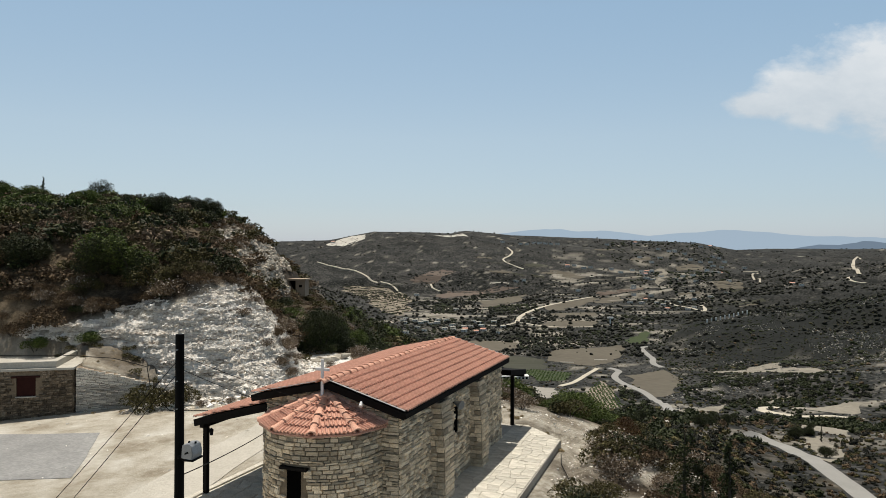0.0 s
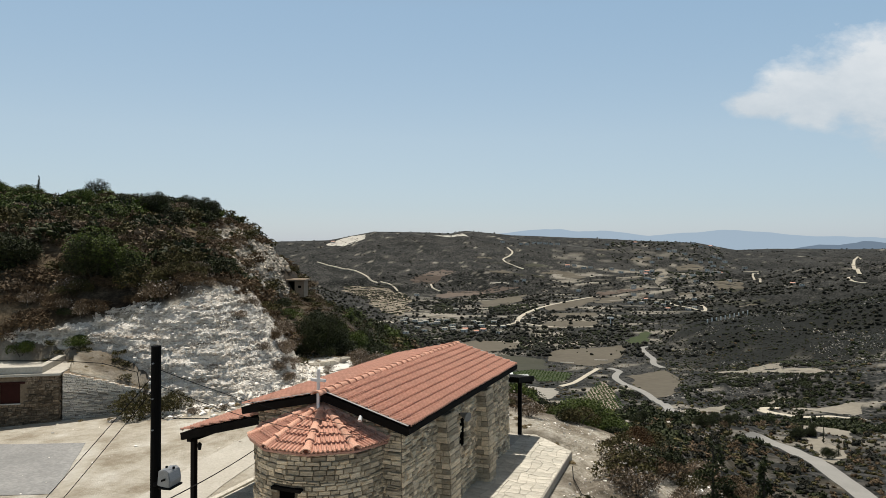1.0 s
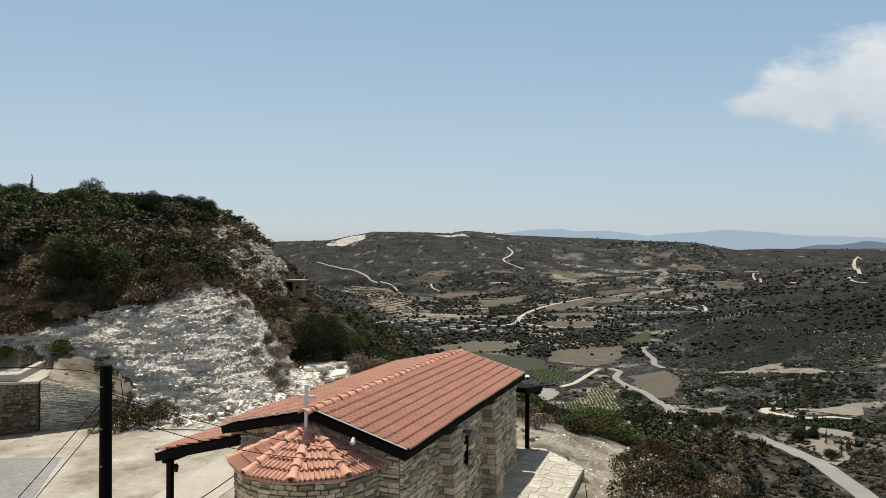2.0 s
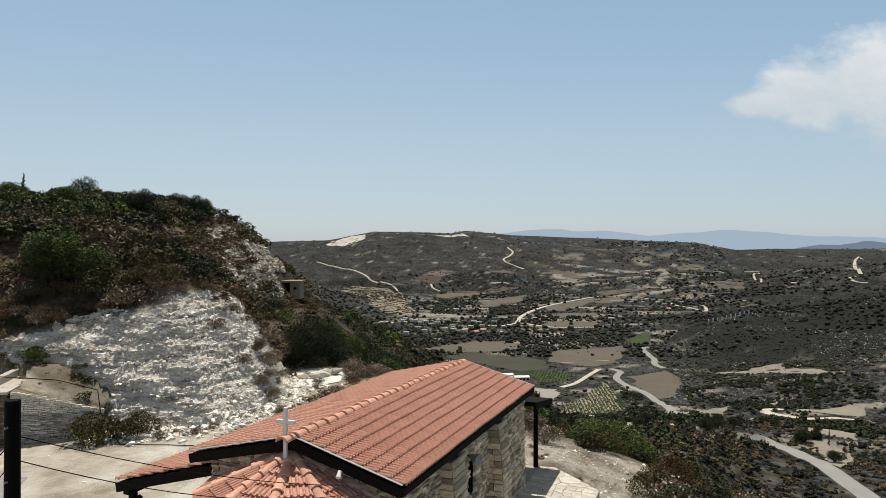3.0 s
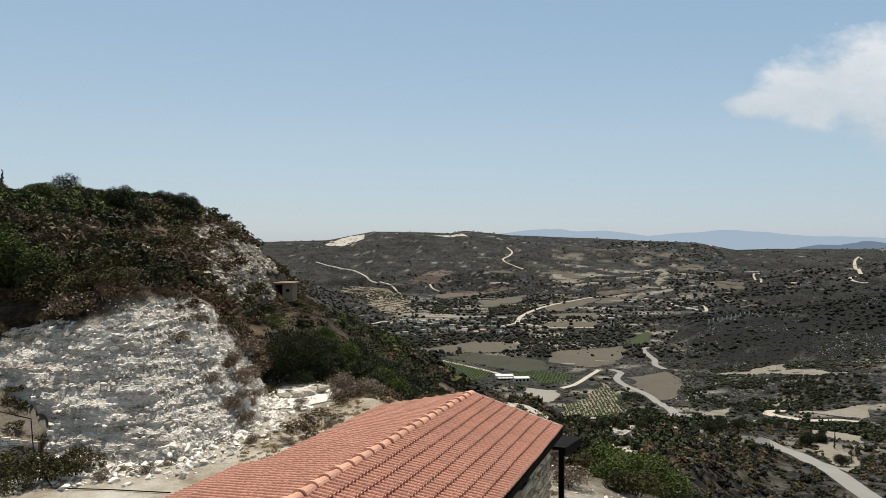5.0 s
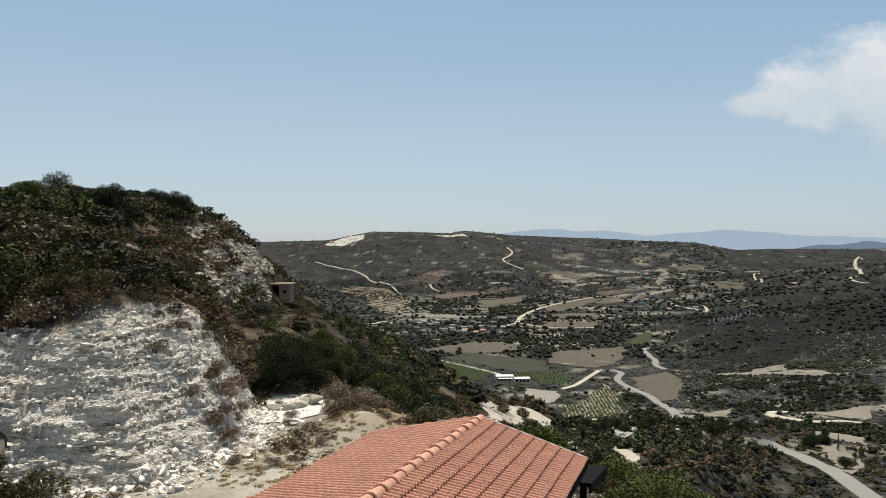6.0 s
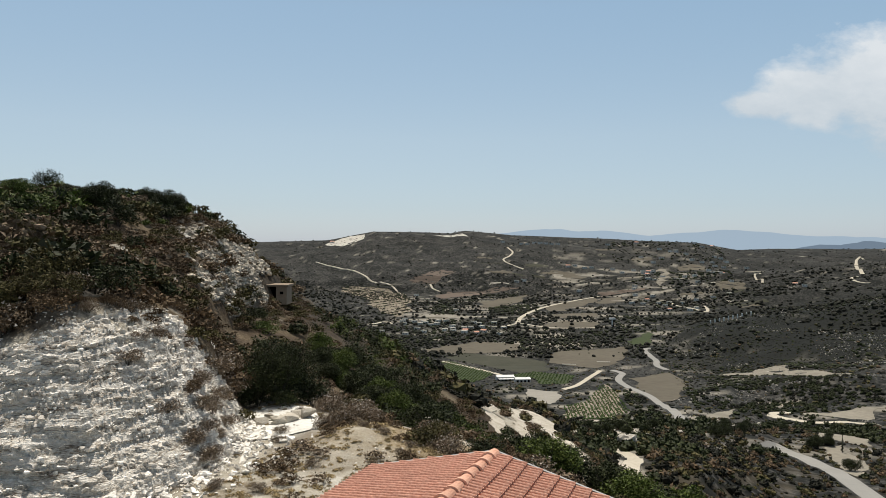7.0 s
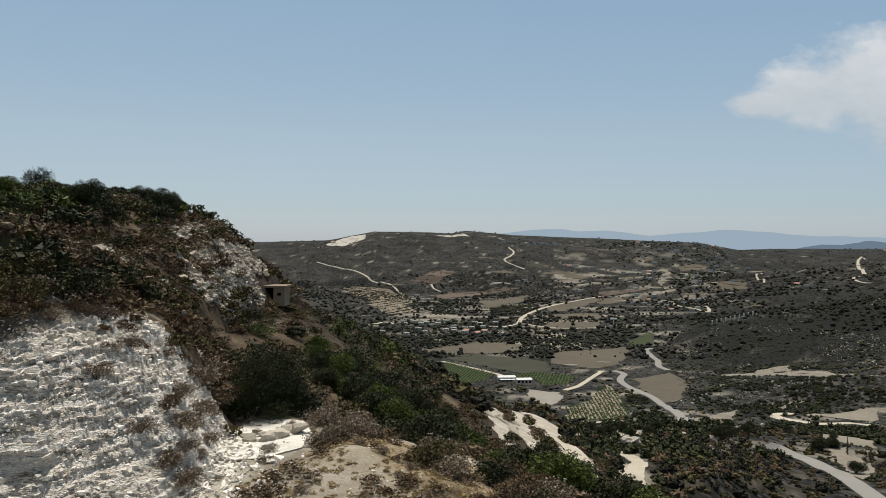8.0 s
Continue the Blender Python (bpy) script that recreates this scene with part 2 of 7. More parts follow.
M_RUBBLE_JOINED = material("chalk_rubble_joined", [(0.28, 0.23, 0.17), (0.68, 0.625, 0.55), (0.86, 0.815, 0.745)], 0.7, 0.95, 0.5, 9, vary=0.42, island=True, spread=(0.34, 0.50))
M_CRAG = material("grey_crag", [(0.17, 0.15, 0.125), (0.34, 0.315, 0.275), (0.5, 0.475, 0.425)], 1.5, 0.95, 0.5, 7, vary=0.3, island=True)
M_FACE = material("weathered_face", [(0.17, 0.13, 0.09), (0.47, 0.42, 0.345), (0.74, 0.695, 0.61)], 0.5, 0.95, 0.6, 9, vary=0.45, island=True)
M_HUTSTONE = material("grey_limestone", [(0.26, 0.225, 0.175), (0.46, 0.42, 0.35), (0.62, 0.58, 0.51)], 2.0, 0.95, 0.6, 7, vary=0.3)
M_SLAB = material("bleached_rock", [(0.50, 0.47, 0.42), (0.68, 0.66, 0.61), (0.78, 0.765, 0.73)], 0.8, 0.95, 0.4, 9)
M_JOINT = material("terrace_joint", [(0.3, 0.27, 0.22), (0.46, 0.43, 0.375)], 4, 0.95, 0.3)
M_HUT = material("weathered_concrete", [(0.24, 0.18, 0.13), (0.37, 0.29, 0.215)], 1.0, 0.92, 0.3, 9)
M_VINE = material("vine_leaf", [(0.025, 0.045, 0.008), (0.06, 0.095, 0.02)], 0.3, 0.8, 0.0, 6, island=True, vary=0.3)
M_ASPHALT = material("worn_asphalt", [(0.17, 0.17, 0.165), (0.225, 0.223, 0.217), (0.33, 0.325, 0.31)], 0.35, 0.9, 0.2, 20)
M_ROAD = material("pale_road", [(0.21, 0.205, 0.19), (0.28, 0.27, 0.25)], 0.08, 0.9, 0.0, 20)
M_TRACK = material("chalk_track", [(0.36, 0.32, 0.25), (0.52, 0.475, 0.39)], 0.08, 0.95, 0.0, 12)
M_FIELD = material("stubble_field", [(0.075, 0.064, 0.046), (0.125, 0.11, 0.083)], 0.01, 0.95, 0.0, 12)
M_REDFIELD = material("ploughed_field", [(0.088, 0.066, 0.052), (0.14, 0.11, 0.088)], 0.01, 0.95, 0.0, 12)
M_GREENFIELD = material("vine_field", [(0.018, 0.027, 0.008), (0.05, 0.066, 0.02)], 0.12, 0.9, 0.0, 12)
M_SCRUBFIELD = material("dark_scrub", [(0.03, 0.032, 0.02), (0.06, 0.058, 0.04)], 0.03, 0.95, 0.0, 12)
M_BUILDING = material("whitewashed_wall", [(0.50, 0.48, 0.44), (0.64, 0.62, 0.57)], 0.3, 0.9, 0.0, 9, vary=0.2)
M_LEAF = material("oleaster_leaf", [(0.005, 0.007, 0.002), (0.023, 0.03, 0.008), (0.065, 0.077, 0.02)], 1.3, 0.75, 0.0, 6, island=True, vary=0.5)
M_GREEN = material("fresh_leaf", [(0.018, 0.029, 0.003), (0.062, 0.088, 0.012), (0.14, 0.172, 0.031)], 1.3, 0.7, 0.0, 6, island=True, vary=0.5)
M_OLIVE = material("olive_leaf", [(0.018, 0.016, 0.005), (0.07, 0.06, 0.02), (0.15, 0.13, 0.048)], 1.3, 0.8, 0.0, 6, island=True, vary=0.45)
M_DRY = material("dry_scrub_leaf", [(0.028, 0.018, 0.01), (0.1, 0.067, 0.037), (0.23, 0.165, 0.098)], 1.3, 0.88, 0.0, 6, island=True, vary=0.5)
M_THISTLE = material("faded_thistle", [(0.06, 0.042, 0.027), (0.16, 0.118, 0.078), (0.30, 0.235, 0.165)], 1.3, 0.88, 0.0, 6, island=True, vary=0.5)
M_STRAW = material("straw_grass", [(0.2, 0.145, 0.07), (0.4, 0.31, 0.165)], 1.5, 0.9, 0.0, 6, island=True, vary=0.3)
M_FLOWER = material("pale_seed_head", [(0.38, 0.33, 0.28), (0.55, 0.50, 0.44)], 3, 0.9, 0.0, 6, island=True, vary=0.3)
M_SCRUB = material("dark_maquis", [(0.006, 0.0062, 0.004), (0.017, 0.0175, 0.011), (0.04, 0.039, 0.026)], 0.3, 0.85, 0.0, 6, island=True, vary=0.5)
M_RUST = material("rust_brown_leaf", [(0.028, 0.013, 0.006), (0.085, 0.047, 0.019), (0.17, 0.11, 0.05)], 1.3, 0.88, 0.0, 6, island=True, vary=0.5)
M_BARK = material("grey_bark", [(0.03, 0.026, 0.02), (0.07, 0.06, 0.048)], 5, 0.9, 0.4, stretch=(1, 1, 0.3))


def land_material():
    """Soil whose kind is told by the sheet's own attributes: chalk, dirt or scrub earth, and straw."""
    m = bpy.data.materials.new("hill_soil")
    m.use_nodes = True
    n, l = m.node_tree.nodes, m.node_tree.links
    b = n["Principled BSDF"]
    b.inputs["Roughness"].default_value, b.inputs["Specular IOR Level"].default_value = 0.95, 0.1
    at = n.new("ShaderNodeTexCoord")

    def noisy(scale, detail=8, rough_=0.65):
        k = n.new("ShaderNodeTexNoise")
        k.inputs["Scale"].default_value, k.inputs["Detail"].default_value, k.inputs["Roughness"].default_value = scale, detail, rough_
        l.new(at.outputs["Object"], k.inputs[0])
        return k.outputs[0]

    def ramp(source, colours, a=0.35, z=0.65):
        k = n.new("ShaderNodeValToRGB")
        e = k.color_ramp.elements
        while len(e) < len(colours):
            e.new(0.5)
        for i, c in enumerate(colours):
            e[i].position, e[i].color = a + (z - a) * i / (len(colours) - 1), (*c, 1)
        l.new(source, k.inputs[0])
        return k.outputs[0]

    def blend(one, two, attribute):
        f = n.new("ShaderNodeAttribute")
        f.attribute_name = attribute
        k = n.new("ShaderNodeMix")
        k.data_type = "RGBA"
        l.new(f.outputs["Fac"], k.inputs[0])
        l.new(one, k.inputs[6])
        l.new(two, k.inputs[7])
        return k.outputs[2]

    near, mid, far = noisy(2.6, 12, 0.78), noisy(0.35, 12, 0.72), noisy(0.02, 14, 0.82)
    # far slopes: dark bushes a few metres wide over paler stony soil, in thicker and thinner stands
    # both ramps are greyed a little, distance haze put into the soil colours
    soil = ramp(mid, [(0.020, 0.0202, 0.0195), (0.052, 0.0505, 0.047), (0.14, 0.132, 0.117)], 0.36, 0.66)
    bush = ramp(mid, [(0.007, 0.0078, 0.0072), (0.021, 0.0225, 0.020)])
    cells = n.new("ShaderNodeTexVoronoi")
    cells.inputs["Scale"].default_value, cells.inputs["Randomness"].default_value = 0.21, 1.0
    l.new(at.outputs["Object"], cells.inputs[0])
    stand = n.new("ShaderNodeMath")
    stand.operation = "MULTIPLY_ADD"
    stand.inputs[1].default_value, stand.inputs[2].default_value = -2.6, 1.45
    l.new(far, stand.inputs[0])
    thick = n.new("ShaderNodeMath")
    thick.operation = "ADD"
    l.new(stand.outputs[0], thick.inputs[0])
    l.new(cells.outputs["Distance"], thick.inputs[1])
    gap = n.new("ShaderNodeMapRange")
    gap.inputs["From Min"].default_value, gap.inputs["From Max"].default_value = 0.58, 0.86
    l.new(thick.outputs[0], gap.inputs[0])
    cover = n.new("ShaderNodeMix")
    cover.data_type = "RGBA"
    shut = n.new("ShaderNodeAttribute")
    shut.attribute_name = "bare"
    open_ = n.new("ShaderNodeMath")
    open_.operation = "MULTIPLY"
    l.new(gap.outputs[0], open_.inputs[0])
    l.new(shut.outputs["Fac"], open_.inputs[1])
    l.new(open_.outputs[0], cover.inputs[0])
    l.new(bush, cover.inputs[6])
    l.new(soil, cover.inputs[7])
    scrub = cover.outputs[2]
    earth = ramp(near, [(0.022, 0.016, 0.011), (0.058, 0.042, 0.028), (0.15, 0.115, 0.08)])
    chalk = ramp(near, [(0.24, 0.205, 0.155), (0.46, 0.42, 0.345), (0.64, 0.605, 0.53)])
    dirt = ramp(mid, [(0.28, 0.235, 0.17), (0.49, 0.445, 0.365), (0.66, 0.63, 0.56)], 0.36, 0.64)
    straw = ramp(near, [(0.20, 0.15, 0.09), (0.33, 0.26, 0.165), (0.46, 0.385, 0.27)])
    out = blend(scrub, earth, "near")
    out = blend(out, straw, "straw")
    out = blend(out, dirt, "yard")
    out = blend(out, chalk, "chalk")
    l.new(out, b.inputs["Base Color"])
    relief = n.new("ShaderNodeBump")
    relief.inputs["Strength"].default_value, relief.inputs["Distance"].default_value = 0.9, 0.16
    l.new(noisy(6.0, 6, 0.8), relief.inputs["Height"])
    l.new(relief.outputs[0], b.inputs["Normal"])
    return m


M_LAND = land_material()

# ---- builders ----
import itertools

rnd = random.Random(7)


def mesh_of(name, verts, faces, mat=None, smooth=False):
    me = bpy.data.meshes.new(name)
    me.from_pydata([tuple(map(float, p)) for p in verts], [], [tuple(map(int, f)) for f in faces])
    me.update()
    if mat:
        me.materials.append(mat)
    if smooth:
        me.polygons.foreach_set("use_smooth", [True] * len(me.polygons))
    return me


def part(name, bm, mat, parent=None, label=""):
    """Links a bmesh, or a mesh, as one object under its parent."""
    if isinstance(bm, bmesh.types.BMesh):
        me = bpy.data.meshes.new(name)
        bmesh.ops.recalc_face_normals(bm, faces=bm.faces)
        bm.to_mesh(me)
        bm.free()
    else:
        me = bm
    if mat and not me.materials:
        me.materials.append(mat)
    ob = new(name, me)
    ob.parent = parent
    if label:
        tagged(ob, label)
    return ob


def thing(name, label, category, at=(0, 0, 0), turn=0, group="", kind=""):
    e = new(name)
    e.empty_display_size = 0.1
    e.matrix_world = pose(*at, 0, 0, turn)
    return tagged(e, label, category, group, kind)


def box(bm, x0, x1, y0, y1, z0, z1, bevel=0.0, m=None):
    """A box with eased edges."""
    made = bmesh.ops.create_cube(bm, size=1, matrix=Matrix.Translation(((x0 + x1) / 2, (y0 + y1) / 2, (z0 + z1) / 2)) @ Matrix.Diagonal((x1 - x0, y1 - y0, z1 - z0, 1)))["verts"]
    if bevel:
        edges = list({e for v in made for e in v.link_edges})
        made = list({v for f in bmesh.ops.bevel(bm, geom=edges, offset=bevel, segments=1, affect="EDGES")["faces"] for v in f.verts} | {v for v in made if v.is_valid})
    if m:
        bmesh.ops.transform(bm, matrix=m, verts=made)
    return bm


def beam(bm, a, b, wide, tall, bevel=0.008):
    """A squared timber from a to b."""
    a, b = Vector(a), Vector(b)
    d = b - a
    q = d.to_track_quat("X", "Z").to_matrix().to_4x4()
    return box(bm, 0, d.length, -wide / 2, wide / 2, -tall / 2, tall / 2, bevel, Matrix.Translation(a) @ q)


def rod(bm, a, b, r0, r1=None, sides=10):
    a, b = Vector(a), Vector(b)
    d = b - a
    m = Matrix.Translation((a + b) / 2) @ d.to_track_quat("Z", "Y").to_matrix().to_4x4()
    bmesh.ops.create_cone(bm, cap_ends=True, segments=sides, radius1=r0, radius2=r0 if r1 is None else r1, depth=d.length, matrix=m)
    return bm


def cable(name, points, radius, mat, parent=None):
    c = bpy.data.curves.new(name, "CURVE")
    c.dimensions, c.bevel_depth, c.bevel_resolution = "3D", radius, 1
    s = c.splines.new("POLY")
    s.points.add(len(points) - 1)
    for p, q in zip(s.points, points):
        p.co = (*q, 1)
    c.materials.append(mat)
    ob = new(name, c)
    ob.parent = parent
    return ob


def sag(a, b, drop, n=14):
    a, b = Vector(a), Vector(b)
    return [a.lerp(b, i / n) - Vector((0, 0, drop * 4 * (i / n) * (1 - i / n))) for i in range(n + 1)]


def height_at(x, y):
    return float(ground(*to_land(x, y)))


def joined(name, pieces, mat, parent=None):
    """Many small shapes, (verts, faces, matrix) each, in one mesh."""
    vs, fs, k = [], [], 0
    for v, f, m in pieces:
        a = np.asarray(m)
        p = np.asarray(v) @ a[:3, :3].T + a[:3, 3]
        vs.append(p)
        fs += [tuple(i + k for i in q) for q in f]
        k += len(v)
    ob = part(name, mesh_of(name, np.concatenate(vs), fs), mat, parent)
    return ob


# ---- the ground, one sheet out to the horizon ----
def cut_top(u):
    """Height of the chalk cut's upper edge."""
    return np.interp(u, [-29, -25, -21, -15, -12, -10.5, -9], [1.8, 2.4, 3.3, 4.7, 5.2, 7.0, 8.0])


def bank_top(u):
    """Height of the earth bank that lies against the cut."""
    return np.interp(u, [-25, -20, -18.6, -16.7, -15], [2.9, 2.7, 2.5, 2.1, 1.4])


def land_sheet():
    radii = np.concatenate([np.linspace(0.5, 12, 12), np.linspace(12.3, 24, 40), np.arange(24.6, 62, 0.3), np.arange(62, 175, 0.9), np.geomspace(176, 1000, 120), np.geomspace(1010, 2800, 110), np.geomspace(2850, 4600, 16)])
    fan = np.concatenate([np.linspace(-180, -40, 36)[:-1], np.linspace(-40, 37, 360), np.linspace(37, 180, 36)[1:]])
    r, a = np.meshgrid(radii, np.radians(fan), indexing="ij")
    u, v = r * np.sin(a), r * np.cos(a)
    z = ground(u, v)
    d, _ = beside(u, v, TOE)
    out, _ = beside(u, v, BRINK)
    brow = cut_top(u)
    cliff = fade(d, -0.2, 0.8) * (1 - fade(z, brow - 0.9, brow - 0.1)) * fade(u, -28, -25) * (1 - fade(v, 46, 50)) * (1 - fade(d, 6, 8)) * (1 - fade(-u, 14.6, 15.6) * (1 - fade(z, bank_top(u) - 0.3, bank_top(u) + 0.2)))
    z = z - 0.9 * cliff
    x, y = to_world(u, v)
    nr, na = r.shape
    verts = np.stack([x, y, z], -1).reshape(-1, 3)
    i = np.arange(nr - 1)[:, None] * na + np.arange(na - 1)[None]
    faces = np.stack([i, i + na, i + na + 1, i + 1], -1).reshape(-1, 4)
    me = bpy.data.meshes.new("ground")
    me.vertices.add(len(verts))
    me.vertices.foreach_set("co", verts.ravel())
    me.loops.add(faces.size)
    me.loops.foreach_set("vertex_index", faces.ravel())
    me.polygons.add(len(faces))
    me.polygons.foreach_set("loop_start", np.arange(0, faces.size, 4))
    me.polygons.foreach_set("loop_total", np.full(len(faces), 4))
    me.polygons.foreach_set("use_smooth", np.ones(len(faces), bool))
    me.update(calc_edges=True)
    blotch = rough(u, v, 14, 61, 4)
    fine = rough(u, v, 3.0, 65, 3)
    yard = fade(out + fine * 0.8, 0.2, 1.4) * (1 - fade(d + fine * 0.5, -0.4, 0.6)) * (1 - fade(v, 52, 60))
    chalk = fade(blotch + fine * 0.6, 0.05, 0.45) * fade(d, 0, 1) * (1 - fade(d, 7, 12)) * fade(v, 40, 60) * (1 - fade(v, 120, 150))
    chalk = np.maximum(chalk, fade(fine + blotch, 0.45, 0.8) * 0.8 * fade(-out, 0.2, 1.2) * (1 - fade(-out, 10, 18)) * (1 - fade(v, 60, 130)))
    chalk = np.maximum(chalk, fade(d, -0.2, 0.8) * (1 - fade(z, brow - 0.1, brow + 0.5)) * fade(u, -28, -25) * (1 - fade(v, 46, 50)) * (1 - fade(-u, 14.6, 15.6) * (1 - fade(z, bank_top(u) - 0.3, bank_top(u) + 0.2))))
    chalk = np.maximum(chalk, 0.5 * fade(rough(u, v, 26, 71, 5), 0.38, 0.66) * fade(v, 90, 200))
    # worked land on the valley floor: bare strips that run across it
    slant = u / np.maximum(v, 50)
    worked = fade(v, 620, 800) * (1 - np.where(slant < 0.16, fade(v, 1450, 1750), fade(v, 2050, 2500))) * fade(slant, -0.10, -0.04) * (1 - fade(slant, 0.34, 0.42))
    chalk = np.maximum(chalk, 0.5 * fade(rough(u * 0.42, v, 30, 171, 4), 0.08, 0.42) * worked)
    swept = fade(v, 200, 260) * (1 - fade(v, 620, 700)) * fade(slant, 0.05, 0.12)
    chalk = np.maximum(chalk, 0.55 * fade(rough(u * 0.6, v, 14, 173, 4), 0.22, 0.5) * swept)
    thickset = fade(slant, 0.29, 0.38) * fade(v, 520, 640) * (1 - fade(v, 1100, 1500))
    chalk = chalk * (1 - 0.75 * thickset * (v > 90))
    # pale stony ground between the trees below the terrace
    stony = fade(v, 70, 95) * (1 - fade(v, 400, 460)) * fade(slant, 0.03, 0.06) * (1 - fade(slant, 0.24, 0.29))
    chalk = np.maximum(chalk, 0.85 * fade(rough(u, v, 13, 177, 4), -0.1, 0.2) * stony)
    edge_soil = fade(u, -8.0, -6.2) * fade(v, 39, 42.5) * (1 - fade(v, 47, 49)) * (1 - fade(u, 2, 4)) * fade(fine + blotch * 0.5, -1.1, -0.3)
    yard = yard * (1 - 0.5 * edge_soil)
    chalk = np.maximum(chalk, 0.85 * fade(fine + blotch, -0.2, 0.35) * fade(u, -16, -13) * (1 - fade(u, -8, -7)) * fade(v, 39, 42) * (1 - fade(v, 54, 60)))
    straw = np.maximum(fade(rough(u, v, 8, 75, 4), 0.0, 0.4) * (1 - fade(v, 130, 220)) * 0.25, fade(u, -6.5, -4.5) * fade(v, 40, 43) * (1 - fade(v, 50, 53)) * (1 - fade(u, 3, 6)))
    earth_bank = fade(-u, 14.6, 15.6) * (1 - fade(z, bank_top(u) - 0.3, bank_top(u) + 0.2)) * fade(d, -0.5, 0.5) * (1 - fade(d, 4, 6)) * (1 - fade(v, 42, 45))
    yard = np.maximum(yard, 0.36 * earth_bank)
    gravel = fade(-out, -1.0, -0.3) * (1 - fade(-out, 3, 6)) * (1 - fade(v, 33, 37)) * fade(fine + 0.4 * blotch, -0.9, -0.1)
    chalk = np.maximum(chalk, 0.8 * gravel)
    for key, value in (("near", 1 - fade(r, 70, 190)), ("yard", yard), ("chalk", chalk), ("straw", straw), ("bare", 1 - 0.95 * thickset)):
        me.attributes.new(key, "FLOAT", "POINT").data.foreach_set("value", value.ravel().astype(np.float32))
    me.materials.append(M_LAND)
    return tagged(new("ground", me), "dry chalky hillside and scrub valley under a levelled yard", "ground", kind="structure")


land_sheet()


# ---- chalk cut behind the yard ----
def chalk_face():
    """The cut's surface: beds that step back, broken and crumbling, with a talus at one end."""
    step = 0.048
    u, v = np.meshgrid(np.arange(-29, -6.4, step), np.arange(33.5, 52, step), indexing="ij")
    d, _ = beside(u, v, TOE)
    d2 = d + rough(u, v, 7, 31) * 0.9
    z = ground(u, v)
    brow = cut_top(u) + rough(u, v, 3, 33) * 0.5
    mask = fade(d2, -0.4, 0.9) * (1 - fade(z, brow - 0.1, brow + 0.5)) * fade(u, -28.5, -26) * (1 - fade(v, 47, 51)) * (1 - fade(d2, 6, 8))
    mask = mask * (1 - fade(-u, 14.6, 15.6) * (1 - fade(z, bank_top(u) - 0.3, bank_top(u) + 0.2)))
    warp = rough(u, v, 4.0, 81, 4) * 0.55 + rough(u, v, 0.6, 83, 3) * 0.12 - 0.035 * u

    def stepped(h, bed, block, seed, soft=0.16):
        """Flat treads and steep risers, each block of a bed broken off at its own line."""
        q = (h + warp) / bed
        k = np.floor(q)
        cell = np.floor((u + 0.35 * v) / block + 7.3 * lattice(k, k * 0, seed) + 0.4 * rough(u, v, block, seed, 2))
        depth_ = np.floor(v / (block * 0.6) + 5.1 * lattice(cell, k, seed + 3))
        cut = 0.05 + 0.78 * lattice(cell + 31 * depth_, k, seed + 1)
        return (k + fade(q - k, cut, cut + soft)) * bed - warp

    crumble = rough(u, v, 0.5, 85, 2) * 0.05 + rough(u, v, 0.13, 89, 2) * 0.035
    ragged = fade(rough(u, v, 2.2, 95, 3), 0.0, 0.5)
    lumps = np.abs(rough(u, v, 0.42, 87, 3)) * 0.30 + rough(u, v, 0.15, 90, 2) * 0.07
    talus = fade(u, -12.2, -9.4) * 0.7
    zz = z + 0.55 * fade(rough(u, v, 3.0, 97, 2), -0.5, 0.3) * (stepped(z, 0.62, 0.9, 201) - z)
    zz = zz + 0.9 * (stepped(zz, 0.17, 0.34, 207) - zz)
    zz = zz * (1 - talus) + z * talus + crumble + lumps * np.maximum(talus, 0.5 * ragged)
    z = np.where(mask > 0, z - 0.35 + (zz - z + 0.40) * fade(mask, 0, 0.5), z - 0.6)
    push = (rough(z * 4 + 40, (u + v) * 0.5, 0.8, 91, 3) * 0.22 + rough(u, z * 2, 1.6, 93, 2) * 0.25) * mask
    x, y = to_world(u + push * 0.3, v - push)
    keep = mask > 0.02
    index = np.full(u.shape, -1)
    index[keep] = np.arange(keep.sum())
    a, b, c, e = index[:-1, :-1], index[1:, :-1], index[1:, 1:], index[:-1, 1:]
    ok = (a >= 0) & (b >= 0) & (c >= 0) & (e >= 0)
    faces = np.stack([a[ok], b[ok], c[ok], e[ok]], -1)
    me = mesh_of("chalk_cliff", np.stack([x[keep], y[keep], z[keep]], -1), faces, M_CHALK)
    ob = tagged(new("chalk_cliff", me), "crumbling white chalk cut in thin ledges behind the yard", "cliff", kind="structure")
    return ob, np.stack([x[mask > 0.35], y[mask > 0.35], z[mask > 0.35]], -1)


CLIFF, CLIFF_POINTS = chalk_face()


def chunk_shape(seed, level=1, square=0.55):
    """A broken rock of one unit: a ball pressed towards a block, then chipped."""
    r = random.Random(seed)
    bm = bmesh.new()
    bmesh.ops.create_icosphere(bm, subdivisions=level, radius=1.0, matrix=pose(0, 0, 0, r.uniform(0, 90), r.uniform(0, 90), r.uniform(0, 90)))
    out = []
    for v in bm.verts:
        p = v.co
        block = max(abs(p.x), abs(p.y), abs(p.z))
        out.append(tuple(p * (0.5 * ((1 - square) + square / block) * r.uniform(0.74, 1.12))))
    faces = [tuple(v.index for v in f.verts) for f in bm.faces]
    bm.free()
    return out, faces


